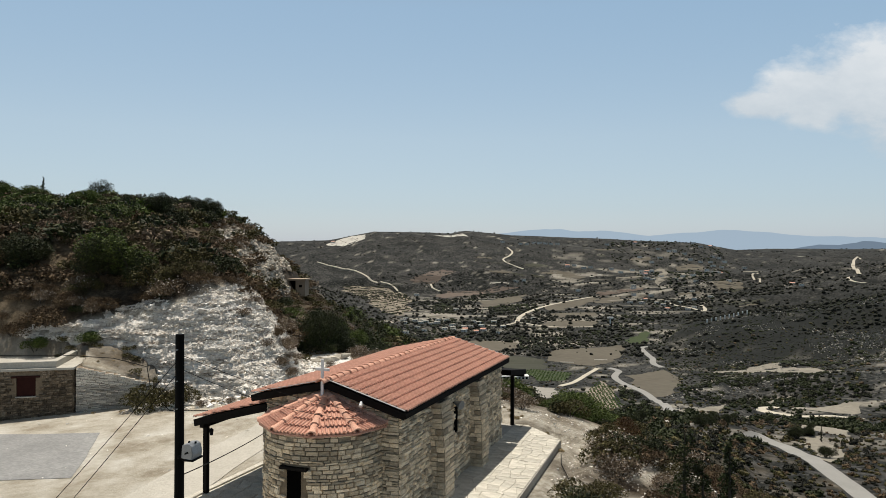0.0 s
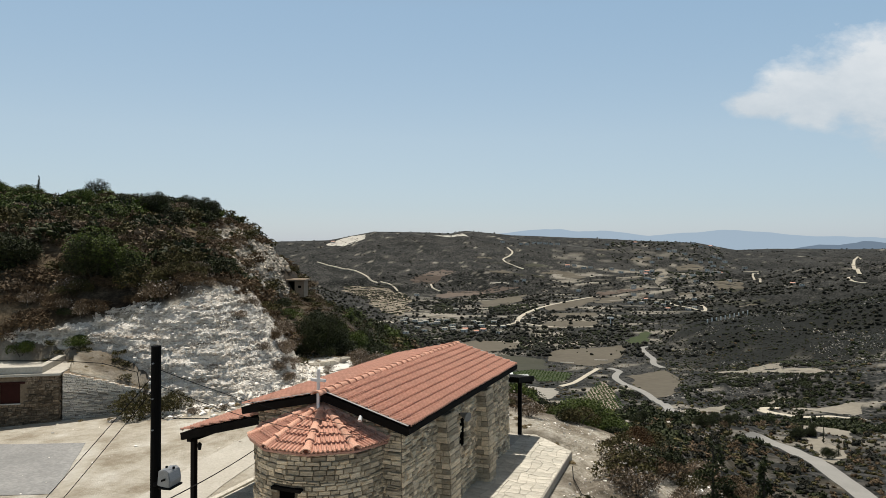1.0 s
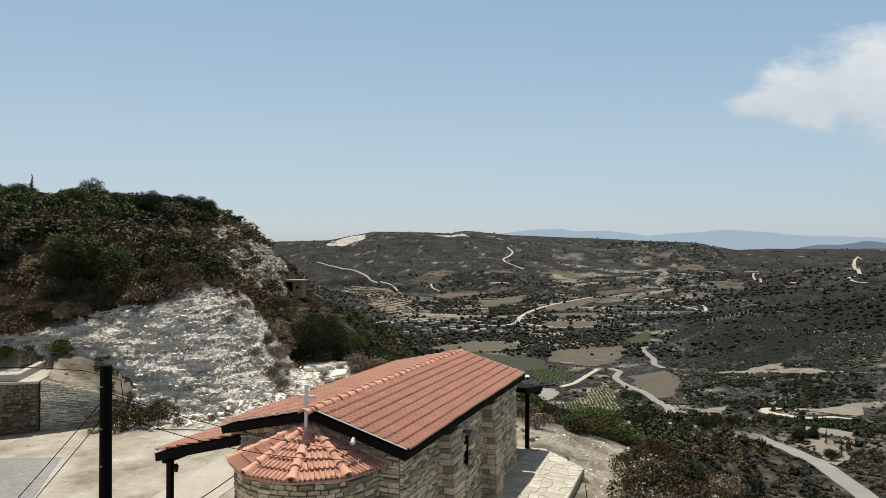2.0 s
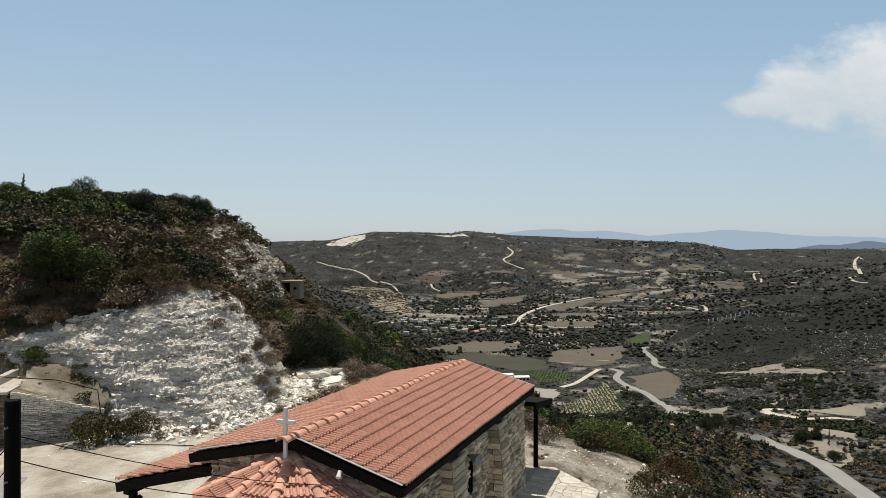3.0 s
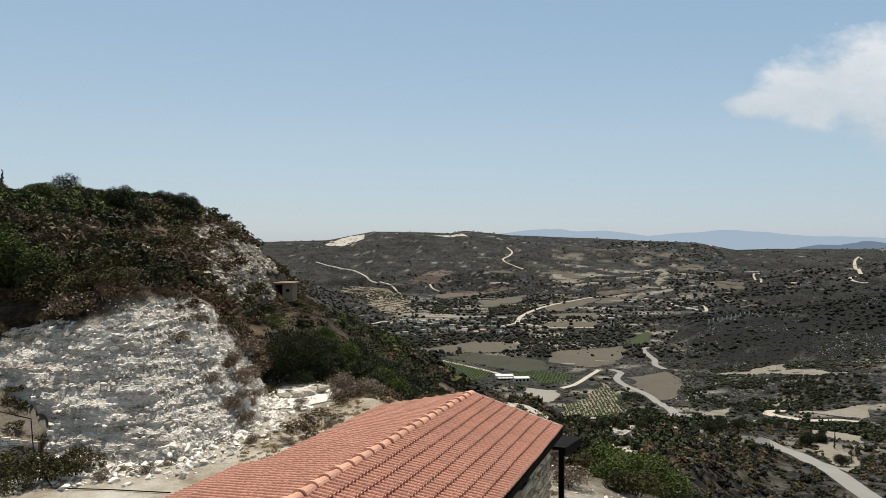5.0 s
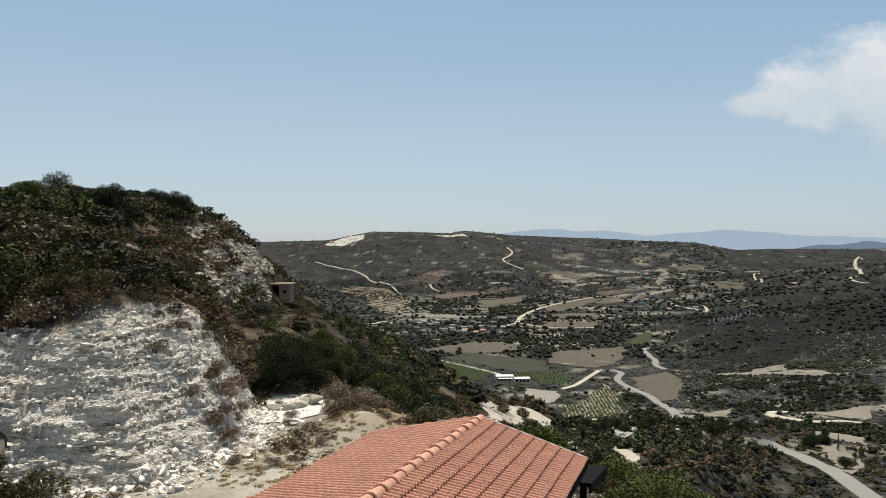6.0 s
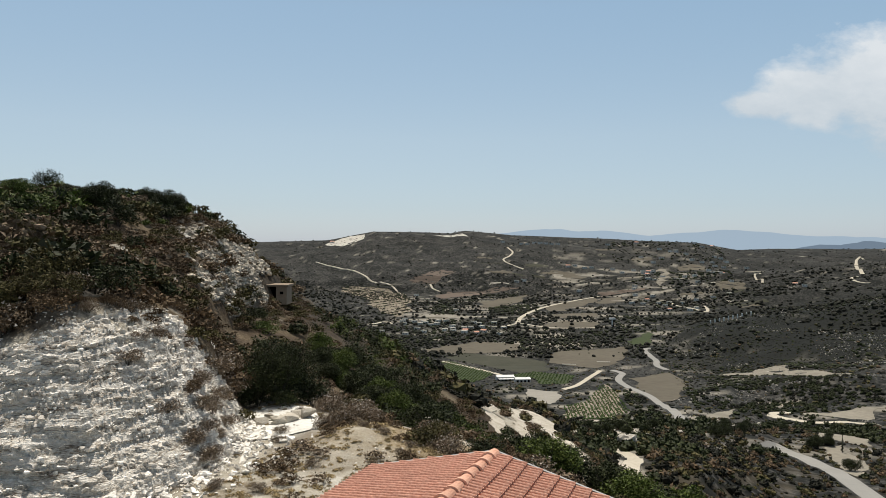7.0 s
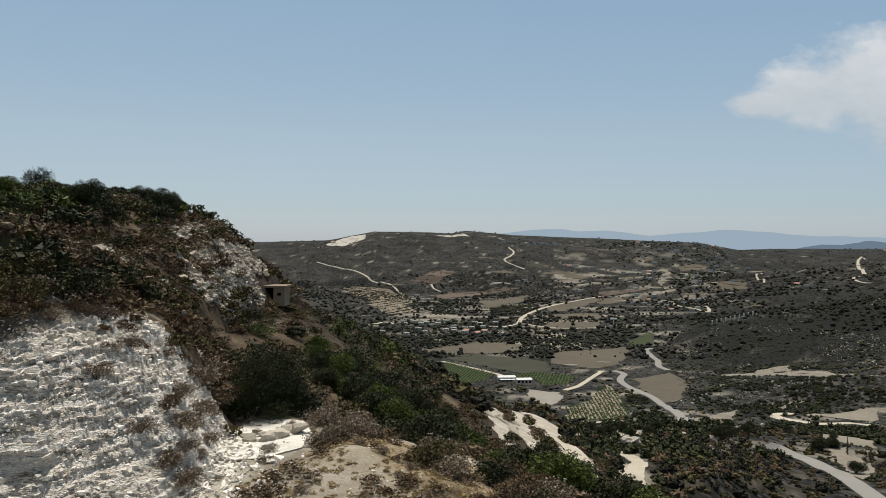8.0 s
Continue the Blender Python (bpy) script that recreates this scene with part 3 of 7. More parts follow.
def slab_shape(seed):
    """A flat broken slab of one unit: an uneven outline, a level top, ragged sides."""
    r = random.Random(seed)
    n = r.choice((5, 6, 7))
    turn = [2 * math.pi * (i + r.uniform(-0.3, 0.3)) / n for i in range(n)]
    rim = [(math.cos(a) * r.uniform(0.38, 0.6), math.sin(a) * r.uniform(0.38, 0.6)) for a in turn]
    top = [(x * r.uniform(0.78, 0.98), y * r.uniform(0.78, 0.98), 0.5 + r.uniform(-0.12, 0.08)) for x, y in rim]
    low = [(x * r.uniform(0.7, 1.05), y * r.uniform(0.7, 1.05), -0.6) for x, y in rim]
    mid_ = [(x, y, r.uniform(0.05, 0.3)) for x, y in rim]
    v = low + mid_ + top + [(0, 0, 0.52)]
    f = []
    for i in range(n):
        k = (i + 1) % n
        f += [(i, k, n + k, n + i), (n + i, n + k, 2 * n + k, 2 * n + i), (2 * n + i, 2 * n + k, 3 * n)]
    return v, f


def shard_shape(seed, flat=1.0):
    """An angular broken stone of one unit."""
    r = random.Random(seed)
    bm = bmesh.new()
    for i in range(11):
        p = [r.uniform(-0.5, 0.5) for _ in range(3)]
        k = r.randrange(3)
        p[k] = math.copysign(0.5, p[k]) * r.uniform(0.85, 1.0)
        bm.verts.new((p[0], p[1], p[2] * flat))
    bmesh.ops.convex_hull(bm, input=bm.verts[:])
    for v in [v for v in bm.verts if not v.link_faces]:
        bm.verts.remove(v)
    bmesh.ops.recalc_face_normals(bm, faces=bm.faces)
    bm.verts.index_update()
    out = [tuple(v.co) for v in bm.verts], [tuple(v.index for v in f.verts) for f in bm.faces]
    bm.free()
    return out


CHUNKS = [shard_shape(k) for k in range(14)]
CHUNK_MESHES = [mesh_of("rock", *chunk_shape(40 + k, 2, 0.85), M_RUBBLE) for k in range(12)]
SLABS = [slab_shape(k) if k < 5 else shard_shape(60 + k) for k in range(16)]
SHARD_MESHES = [mesh_of("boulder", *shard_shape(20 + k), M_HUTSTONE) for k in range(6)]
SLAB_MESHES = [mesh_of("rock", v, f, M_RUBBLE) for v, f in SLABS]


def ledge_rocks():
    """Slabs that stand out of the cut, lying with its beds."""
    r = random.Random(61)
    laid_ = []
    for i in range(3800):
        x, y, z = CLIFF_POINTS[r.randrange(len(CLIFF_POINTS))]
        s = 0.035 + 0.17 * r.random() ** 4
        tilt = 26 if r.random() < 0.35 else 7
        m = pose(x, y, z - 0.02 * r.random(), r.uniform(-tilt, tilt), r.uniform(-tilt, tilt), 21 + r.uniform(-35, 35)) @ Matrix.Diagonal((s * r.uniform(0.9, 2.2), s * r.uniform(0.8, 1.7), s * r.uniform(0.45, 1.1), 1))
        laid_.append((r.randrange(16), m, s))
    laid_.sort(key=lambda q: -q[2])
    for k, m, s in laid_[:290]:
        ob = new("rock", SLAB_MESHES[k])
        ob.parent, ob.matrix_basis = CLIFF, m
    tagged(joined("chalk_fragments", [(*SLABS[k], m) for k, m, s in laid_[290:]], M_RUBBLE_JOINED), "broken chalk fragments lodged in the cut", "stones", kind="stuff")


ledge_rocks()


def strewn(name, label, count, seed, spot, sizes, mat):
    """Loose stones past counting."""
    r, laid = random.Random(seed), []
    while len(laid) < count:
        u, v = spot(r)
        if u is None:
            continue
        x, y = to_world(u, v)
        s = r.choice(sizes) * r.uniform(0.7, 1.3)
        laid.append((u, v, x, y, s))
    z = ground(np.array([q[0] for q in laid]), np.array([q[1] for q in laid]))
    rows = [(*CHUNKS[r.randrange(14)], pose(q[2], q[3], float(h) + q[4] * 0.12, r.uniform(-25, 25), r.uniform(-25, 25), r.uniform(0, 360)) @ Matrix.Diagonal((q[4] * r.uniform(0.7, 1.3), q[4], q[4] * r.uniform(0.4, 0.8), 1))) for q, h in zip(laid, z)]
    tagged(joined(name, rows, mat), label, "stones", kind="stuff")


def along_toe(r):
    u, v = r.uniform(-16, -6), r.uniform(34, 48)
    d = float(beside(np.array(u), np.array(v), TOE)[0])
    return (u, v) if -2.4 * r.random() ** 2 - 0.05 < d < 0.6 else (None, None)


def over_yard(r):
    u, v = r.uniform(-22, 5), r.uniform(24, 50)
    d, o = float(beside(np.array(u), np.array(v), TOE)[0]), float(beside(np.array(u), np.array(v), BRINK)[0])
    x, y = to_world(u, v)
    return (u, v) if d < 0 and o > -3 and not (-5.2 < x < 4.9 and y < 13.3) and (o < 3 or v > 37 or r.random() < 0.12) else (None, None)


def far_face(r):
    v = r.uniform(58, 128)
    u = np.interp(v, [51, 76, 99, 130], [-10, -20.5, -24, -25.3]) - r.uniform(0.3, 8.5)
    return (u, v) if float(rough(u, v, 14, 61, 4) + rough(u, v, 3.0, 65, 3) * 0.6) > -0.02 + 0.25 * float(rough(u * 1.7, v * 0.5, 2.5, 17, 2)) else (None, None)


def below_terrace(r):
    v = r.uniform(15, 34)
    u = np.interp(v, [14, 21.6, 28.1, 32.6, 34], [-0.1, 2.9, 5.15, 3.7, 3.2]) + r.uniform(0.2, 7)
    return u, v


strewn("chalk_scree", "white chalk rubble at the foot of the cut", 1500, 71, along_toe, (0.05, 0.07, 0.1, 0.16, 0.28), M_RUBBLE_JOINED)
def shoulder(r):
    u, v = r.uniform(-15, -7.5), r.uniform(38, 58)
    d = float(beside(np.array(u), np.array(v), TOE)[0])
    return (u, v) if -0.6 < d < 5 and float(rough(u, v, 2.5, 19, 2)) > -0.2 else (None, None)


def scrub_hill(r):
    v = r.uniform(300, 900)
    u = v * r.uniform(0.20 if v < 520 else 0.33, 0.68)
    return (u, v) if float(rough(u, v, 45, 23, 3)) > 0.12 else (None, None)


strewn("gravel", "pale chalk gravel down the shoulder of the cut", 1500, 75, shoulder, (0.05, 0.07, 0.1, 0.15), M_RUBBLE_JOINED)
strewn("outcrop", "pale rock outcrops on the scrub hill across the valley", 3400, 76, scrub_hill, (0.5, 0.8, 1.2, 1.9), M_CRAG)
strewn("pebbles", "pale loose stones on the dirt yard", 1300, 72, over_yard, (0.02, 0.03, 0.04, 0.06, 0.1), M_RUBBLE_JOINED)
strewn("crag_rocks", "pale broken rock on the steep hill face", 8000, 73, far_face, (0.10, 0.14, 0.2, 0.28, 0.4, 0.6, 0.8), M_FACE)
strewn("slope_stones", "pale stones on the slope below the terrace", 1600, 74, below_terrace, (0.03, 0.04, 0.06, 0.1), M_RUBBLE_JOINED)


# ---- distance ----
def mountains(name, reach, knots, colour, strength):
    """A far range against the sky, past the last land: a glowing sheet, haze put into its colour."""
    a = np.linspace(knots[0][0], knots[-1][0], 260)
    top = np.interp(a, [k[0] for k in knots], [k[1] for k in knots]) + rough(a * 40, a * 0, 1.0, 7, 5) * 9
    x, y = to_world(a * reach, np.full_like(a, reach))
    verts = [(p, q, t) for p, q, t in zip(x, y, top)] + [(p, q, -160) for p, q in zip(x, y)]
    n = len(a)
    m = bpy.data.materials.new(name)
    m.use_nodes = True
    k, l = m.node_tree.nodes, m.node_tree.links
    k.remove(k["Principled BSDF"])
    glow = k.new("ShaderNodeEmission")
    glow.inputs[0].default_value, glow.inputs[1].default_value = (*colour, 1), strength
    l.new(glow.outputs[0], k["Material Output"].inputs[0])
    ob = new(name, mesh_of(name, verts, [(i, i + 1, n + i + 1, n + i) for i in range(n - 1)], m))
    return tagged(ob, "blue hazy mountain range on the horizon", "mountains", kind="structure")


# blue of the haze is the sheets' own glow, paler on the farther one
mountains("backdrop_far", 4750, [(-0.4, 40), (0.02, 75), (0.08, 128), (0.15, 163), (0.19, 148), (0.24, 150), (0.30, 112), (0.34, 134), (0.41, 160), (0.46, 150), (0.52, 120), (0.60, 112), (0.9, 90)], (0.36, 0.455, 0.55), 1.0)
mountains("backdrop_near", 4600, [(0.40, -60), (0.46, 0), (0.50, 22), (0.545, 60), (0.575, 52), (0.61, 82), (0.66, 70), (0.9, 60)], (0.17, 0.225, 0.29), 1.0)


def cloud():
    """A fair-weather cloud far off: a flat card that glows, its light and shade put into the tint."""
    reach = 4700
    a = [(0.37, 0.12), (0.76, 0.12), (0.76, 0.34), (0.37, 0.34)]
    verts = []
    for s, h in a:
        x, y = to_world(s * reach, reach)
        verts.append((x, y, 7.7 + h * reach))
    m = bpy.data.materials.new("cloud")
    m.use_nodes = True
    k, l = m.node_tree.nodes, m.node_tree.links
    k.remove(k["Principled BSDF"])
    at = k.new("ShaderNodeTexCoord")
    noise_ = k.new("ShaderNodeTexNoise")
    noise_.inputs["Scale"].default_value, noise_.inputs["Detail"].default_value, noise_.inputs["Roughness"].default_value = 5.0, 9, 0.6
    l.new(at.outputs["UV"], noise_.inputs[0])
    part_ = k.new("ShaderNodeSeparateXYZ")
    l.new(at.outputs["UV"], part_.inputs[0])

    def calc(op, p, q=None, r=None, clamp=False):
        c = k.new("ShaderNodeMath")
        c.operation, c.use_clamp = op, clamp
        for i, w in enumerate((p, q, r)):
            if w is None:
                continue
            if isinstance(w, (int, float)):
                c.inputs[i].default_value = w
            else:
                l.new(w, c.inputs[i])
        return c.outputs[0]

    ux, uy = part_.outputs[0], part_.outputs[1]

    def blob(cx, cy, rx, ry):
        p = calc("DIVIDE", calc("SUBTRACT", ux, cx), rx)
        q = calc("DIVIDE", calc("SUBTRACT", uy, cy), ry)
        return calc("SUBTRACT", 1.0, calc("SQRT", calc("ADD", calc("MULTIPLY", p, p), calc("MULTIPLY", q, q))))

    body = blob(0.66, 0.56, 0.36, 0.38)
    for w in (blob(0.92, 0.62, 0.38, 0.46), blob(0.44, 0.50, 0.26, 0.26), blob(0.24, 0.42, 0.17, 0.12), blob(0.92, 0.30, 0.34, 0.30)):
        body = calc("MAXIMUM", body, w)
    dense = calc("MULTIPLY_ADD", calc("SUBTRACT", noise_.outputs[0], 0.5), 1.25, body)
    cover = calc("MULTIPLY", calc("SMOOTH_MIN", calc("MULTIPLY", dense, 2.1, clamp=True), 0.86, 0.1), 0.9, clamp=True)
    glow, clear, mix = k.new("ShaderNodeEmission"), k.new("ShaderNodeBsdfTransparent"), k.new("ShaderNodeMixShader")
    # sunlit top and shaded base are painted: the glow pales with height
    tint = k.new("ShaderNodeValToRGB")
    tint.color_ramp.elements[0].color, tint.color_ramp.elements[1].color = (0.47, 0.54, 0.60, 1), (0.84, 0.85, 0.85, 1)
    tint.color_ramp.elements[0].position, tint.color_ramp.elements[1].position = 0.25, 0.75
    l.new(calc("MULTIPLY_ADD", noise_.outputs[0], 0.5, calc("MULTIPLY", uy, 0.6)), tint.inputs[0])
    l.new(tint.outputs[0], glow.inputs[0])
    l.new(cover, mix.inputs[0])
    l.new(clear.outputs[0], mix.inputs[1])
    l.new(glow.outputs[0], mix.inputs[2])
    l.new(mix.outputs[0], k["Material Output"].inputs[0])
    me = mesh_of("backdrop_cloud", verts, [(0, 1, 2, 3)], m)
    uv = me.uv_layers.new()
    for i, c in enumerate(((0, 0), (1, 0), (1, 1), (0, 1))):
        uv.data[i].uv = c
    ob = new("backdrop_cloud", me)
    ob.visible_shadow = False
    return tagged(ob, "white fair-weather cloud in a hazy blue sky", "cloud", kind="structure")


cloud()

# ---- the chapel ----
def stone_shape(seed):
    """A dressed block one unit long, deep and tall, its face proud and its corners worn."""
    r = random.Random(seed)
    j = lambda k: (r.random() - 0.5) * k
    back = [(-0.5, 0, -0.5), (0.5, 0, -0.5), (0.5, 0, 0.5), (-0.5, 0, 0.5)]
    edge = [(x * (0.98 + j(0.06)), -0.80, z * (0.97 + j(0.12))) for x, _, z in back]
    face = [(x * (0.93 + j(0.07)), -1.0 - j(0.5), z * (0.86 + j(0.14))) for x, _, z in back]
    v = back + edge + face
    f = [(0, 1, 5, 4), (1, 2, 6, 5), (2, 3, 7, 6), (3, 0, 4, 7), (4, 5, 9, 8), (5, 6, 10, 9), (6, 7, 11, 10), (7, 4, 8, 11), (8, 9, 10, 11)]
    return v, f


STONES = [stone_shape(k) for k in range(10)]
STONE_MESHES = [mesh_of("stone", v, f, M_STONE) for v, f in STONES]
SHED_MESHES = [mesh_of("stone", v, f, M_SHEDSTONE) for v, f in STONES]
WALL_MESHES = [mesh_of("stone", v, f, M_WALLSTONE) for v, f in STONES]


def lay_stones(parent, a, b, z0, z1, seed, holes=(), most=300, course=(0.06, 0.14), long=(0.10, 0.38), top=None, meshes=None):
    """Courses of blocks on the upright face from a to b (outside to the right of that way); holes: (from, to, z0, z1) along it."""
    r = random.Random(seed)
    ax, ay, bx, by = *a, *b
    run = math.hypot(bx - ax, by - ay)
    dx, dy = (bx - ax) / run, (by - ay) / run
    turn = math.degrees(math.atan2(dy, dx))
    laid, z = [], z0
    while z < z1 - 0.05:
        h = min(r.uniform(*course), z1 - z)
        if z1 - z - h < 0.06:
            h = z1 - z
        s = -r.uniform(0, 0.12)
        while s < run - 0.02:
            w = r.uniform(*long) * (1.25 if r.random() < 0.15 else 1)
            if run - s - w < 0.12:
                w = run - s
            c0, c1 = max(s, 0.0), min(s + w, run)
            mid = (c0 + c1) / 2
            clear = all(c1 <= p + 0.01 or c0 >= q - 0.01 or z + h <= g + 0.01 or z >= e - 0.01 for p, q, g, e in holes)
            if clear and c1 - c0 > 0.05 and (top is None or z + h * 0.7 < top(mid)):
                gap = r.uniform(0.008, 0.022)
                cut = r.uniform(0.35, 0.65) if h > 0.13 and r.random() < 0.4 else 1.0
                for q0, q1 in ((0.0, cut), (cut, 1.0)):
                    if q1 - q0 < 0.1:
                        continue
                    zc, zh = z + h * (q0 + q1) / 2 + r.uniform(-0.008, 0.008), h * (q1 - q0)
                    lean = r.uniform(-0.06, 0.06) * (c1 - c0) if cut < 1 else 0.0
                    m = pose(ax + dx * (mid + lean), ay + dy * (mid + lean), zc, r.uniform(-2, 2), r.uniform(-3.5, 3.5), turn + r.uniform(-2, 2)) @ Matrix.Diagonal((c1 - c0 - gap - abs(lean), r.uniform(0.03, 0.10), zh - gap, 1))
                    laid.append((r.randrange(len(STONES)), m))
            s += w
        z += h
    for k, m in laid[:most]:
        ob = new("stone", (meshes or STONE_MESHES)[k])
        ob.parent, ob.matrix_basis = parent, m
    if len(laid) > most:
        tagged(joined("masonry", [(*STONES[k], m) for k, m in laid[most:]], M_STONE_JOINED if meshes is None else meshes[0].materials[0], parent), kind="stuff")


def tile_shape(wide, long, rolls=2, steps=10, lift=0.042, thick=0.05, tip=0.06):
    """A pan tile with rolls running down it: x across, y down the slope, its lower end raised."""
    v, f, n = [], [], rolls * steps
    prof = [lift * max(0.0, math.sin(2 * math.pi * rolls * i / n)) ** 0.8 - 0.25 * lift * max(0.0, -math.sin(2 * math.pi * rolls * i / n)) for i in range(n + 1)]
    for y, up in ((0.0, 0.0), (long, tip)):
        v += [(wide * (i / n - 0.5), y, up + p) for i, p in enumerate(prof)]
    v += [(wide * (i / n - 0.5), long, tip + p - thick) for i, p in enumerate(prof)]
    k = n + 1
    f += [(i, i + 1, k + i + 1, k + i) for i in range(n)] + [(k + i, k + i + 1, 2 * k + i + 1, 2 * k + i) for i in range(n)]
    return v, f


def cap_shape(long, r0=0.10, r1=0.125, sides=8):
    """A half-round ridge tile along x, wider at its near end, with a raised collar."""
    v, f = [], []
    for x, r in ((0, r0), (long * 0.86, r1), (long * 0.88, r1 + 0.02), (long * 1.04, r1 + 0.022), (long * 1.04, r1 - 0.02)):
        v += [(x, r * math.cos(math.pi * i / sides), r * 0.85 * math.sin(math.pi * i / sides)) for i in range(sides + 1)]
    k = sides + 1
    for s in range(4):
        f += [(s * k + i, s * k + i + 1, (s + 1) * k + i + 1, (s + 1) * k + i) for i in range(sides)]
    return v, f


TILE_V, TILE_F = tile_shape(0.276, 0.352)
TILE_MESH = mesh_of("tile", TILE_V, TILE_F, M_TILE, True)
TILE_MESH.polygons.foreach_set("use_smooth", [False] * len(TILE_MESH.polygons))
CAP_MESH = mesh_of("ridge_tile", *cap_shape(0.40), M_RIDGE)


def tiled_slope(parent, top_a, top_b, low_a, low_b, rows, columns, seed):
    """Tiles in courses from the upper edge to the lower edge, seen from outside: a to the left."""
    r = random.Random(seed)
    top_a, top_b, low_a, low_b = map(Vector, (top_a, top_b, low_a, low_b))
    across = (top_b - top_a).normalized()
    down = (low_a - top_a).normalized()
    up = across.cross(-down).normalized()
    if up.z < 0:
        up = -up
    length, fall = (top_b - top_a).length, (low_a - top_a).length
    frame_ = Matrix((across, down, up)).transposed().to_4x4()
    wide, tall = length / columns, fall / rows
    for i in range(rows):
        bow = [0.004 * math.sin(0.9 * c + i) + 0.009 * math.sin(0.21 * c + 2 * i) for c in range(columns)]
        for c in range(columns):
            at = top_a + across * wide * (c + 0.5) + down * (tall * i - 0.02 + bow[c]) + up * (0.03 + r.uniform(-0.003, 0.003))
            ob = new("tile", TILE_MESH)
            ob.parent = parent
            ob.matrix_basis = Matrix.Translation(at) @ frame_ @ pose(0, 0, 0, r.uniform(-0.6, 0.6), 0, r.uniform(-0.7, 0.7)) @ Matrix.Diagonal((wide / 0.276, tall / 0.322, 1, 1))


RIDGE_Z, EAVE_R, EAVE_L, LONG = 3.95, (2.44, 3.265), (-2.58, 3.385), 10.45
chapel = thing("chapel", "small limestone chapel with a terracotta tile roof and rounded apse", "chapel")

# walls with their stone skins
X0, X1, Y0, Y1 = -2.2, 2.12, 0.30, 10.30


def gable_top(x):
    """Underside of the roof boards over x."""
    ex, ez = EAVE_R if x > 0 else EAVE_L
    return RIDGE_Z - 0.14 - (RIDGE_Z - ez) * x / ex


def wall_core(name, x0, x1, y0, y1, z1a, z1b, along_x):
    bm = bmesh.new()
    pts = [(x0, y0), (x1, y0), (x1, y1), (x0, y1)]
    low = [bm.verts.new((x, y, -0.6)) for x, y in pts]
    tops = [z1a, z1b, z1b, z1a]
    high = [bm.verts.new((x, y, t)) for (x, y), t in zip(pts, tops)]
    bm.faces.new(low)
    bm.faces.new(high)
    for i in range(4):
        bm.faces.new((low[i], low[(i + 1) % 4], high[(i + 1) % 4], high[i]))
    return part(name, bm, M_MORTAR, chapel)


TOP_R, TOP_L = gable_top(X1), gable_top(X0)
east = wall_core("wall", X1 - 0.5, X1, Y0, Y1, gable_top(X1 - 0.5), TOP_R, False)
west = wall_core("wall", X0, X0 + 0.5, Y0, Y1, TOP_L, gable_top(X0 + 0.5), False)
front_r = wall_core("wall", 0.0, X1 - 0.5, Y0, Y0 + 0.5, gable_top(0.001), gable_top(X1 - 0.5), True)
front_l = wall_core("wall", X0 + 0.5, 0.0, Y0, Y0 + 0.5, gable_top(X0 + 0.5), gable_top(-0.001), True)
rear_r = wall_core("wall", 0.0, X1 - 0.5, Y1 - 0.5, Y1, gable_top(0.001), gable_top(X1 - 0.5), True)
rear_l = wall_core("wall", X0 + 0.5, 0.0, Y1 - 0.5, Y1, gable_top(X0 + 0.5), gable_top(-0.001), True)
SLIT = (4.72, 5.02, 1.55, 2.45)
lay_stones(east, (X1, Y0), (X1, Y1), -0.3, TOP_R - 0.02, 11, holes=[(SLIT[0] - Y0, SLIT[1] - Y0, SLIT[2], SLIT[3])])
lay_stones(front_l, (X0, Y0), (-1.5, Y0), 0.0, 3.4, 12, top=lambda s: gable_top(X0 + s) - 0.02)
lay_stones(front_r, (1.4, Y0), (X1, Y0), 0.0, 3.5, 13, top=lambda s: gable_top(1.4 + s) - 0.02)
lay_stones(front_l, (-1.5, Y0), (1.4, Y0), 2.75, 3.85, 14, top=lambda s: gable_top(-1.5 + s) - 0.02)
lay_stones(west, (X0, 4.0), (X0, Y0), 1.0, TOP_L - 0.02, 15, most=60)


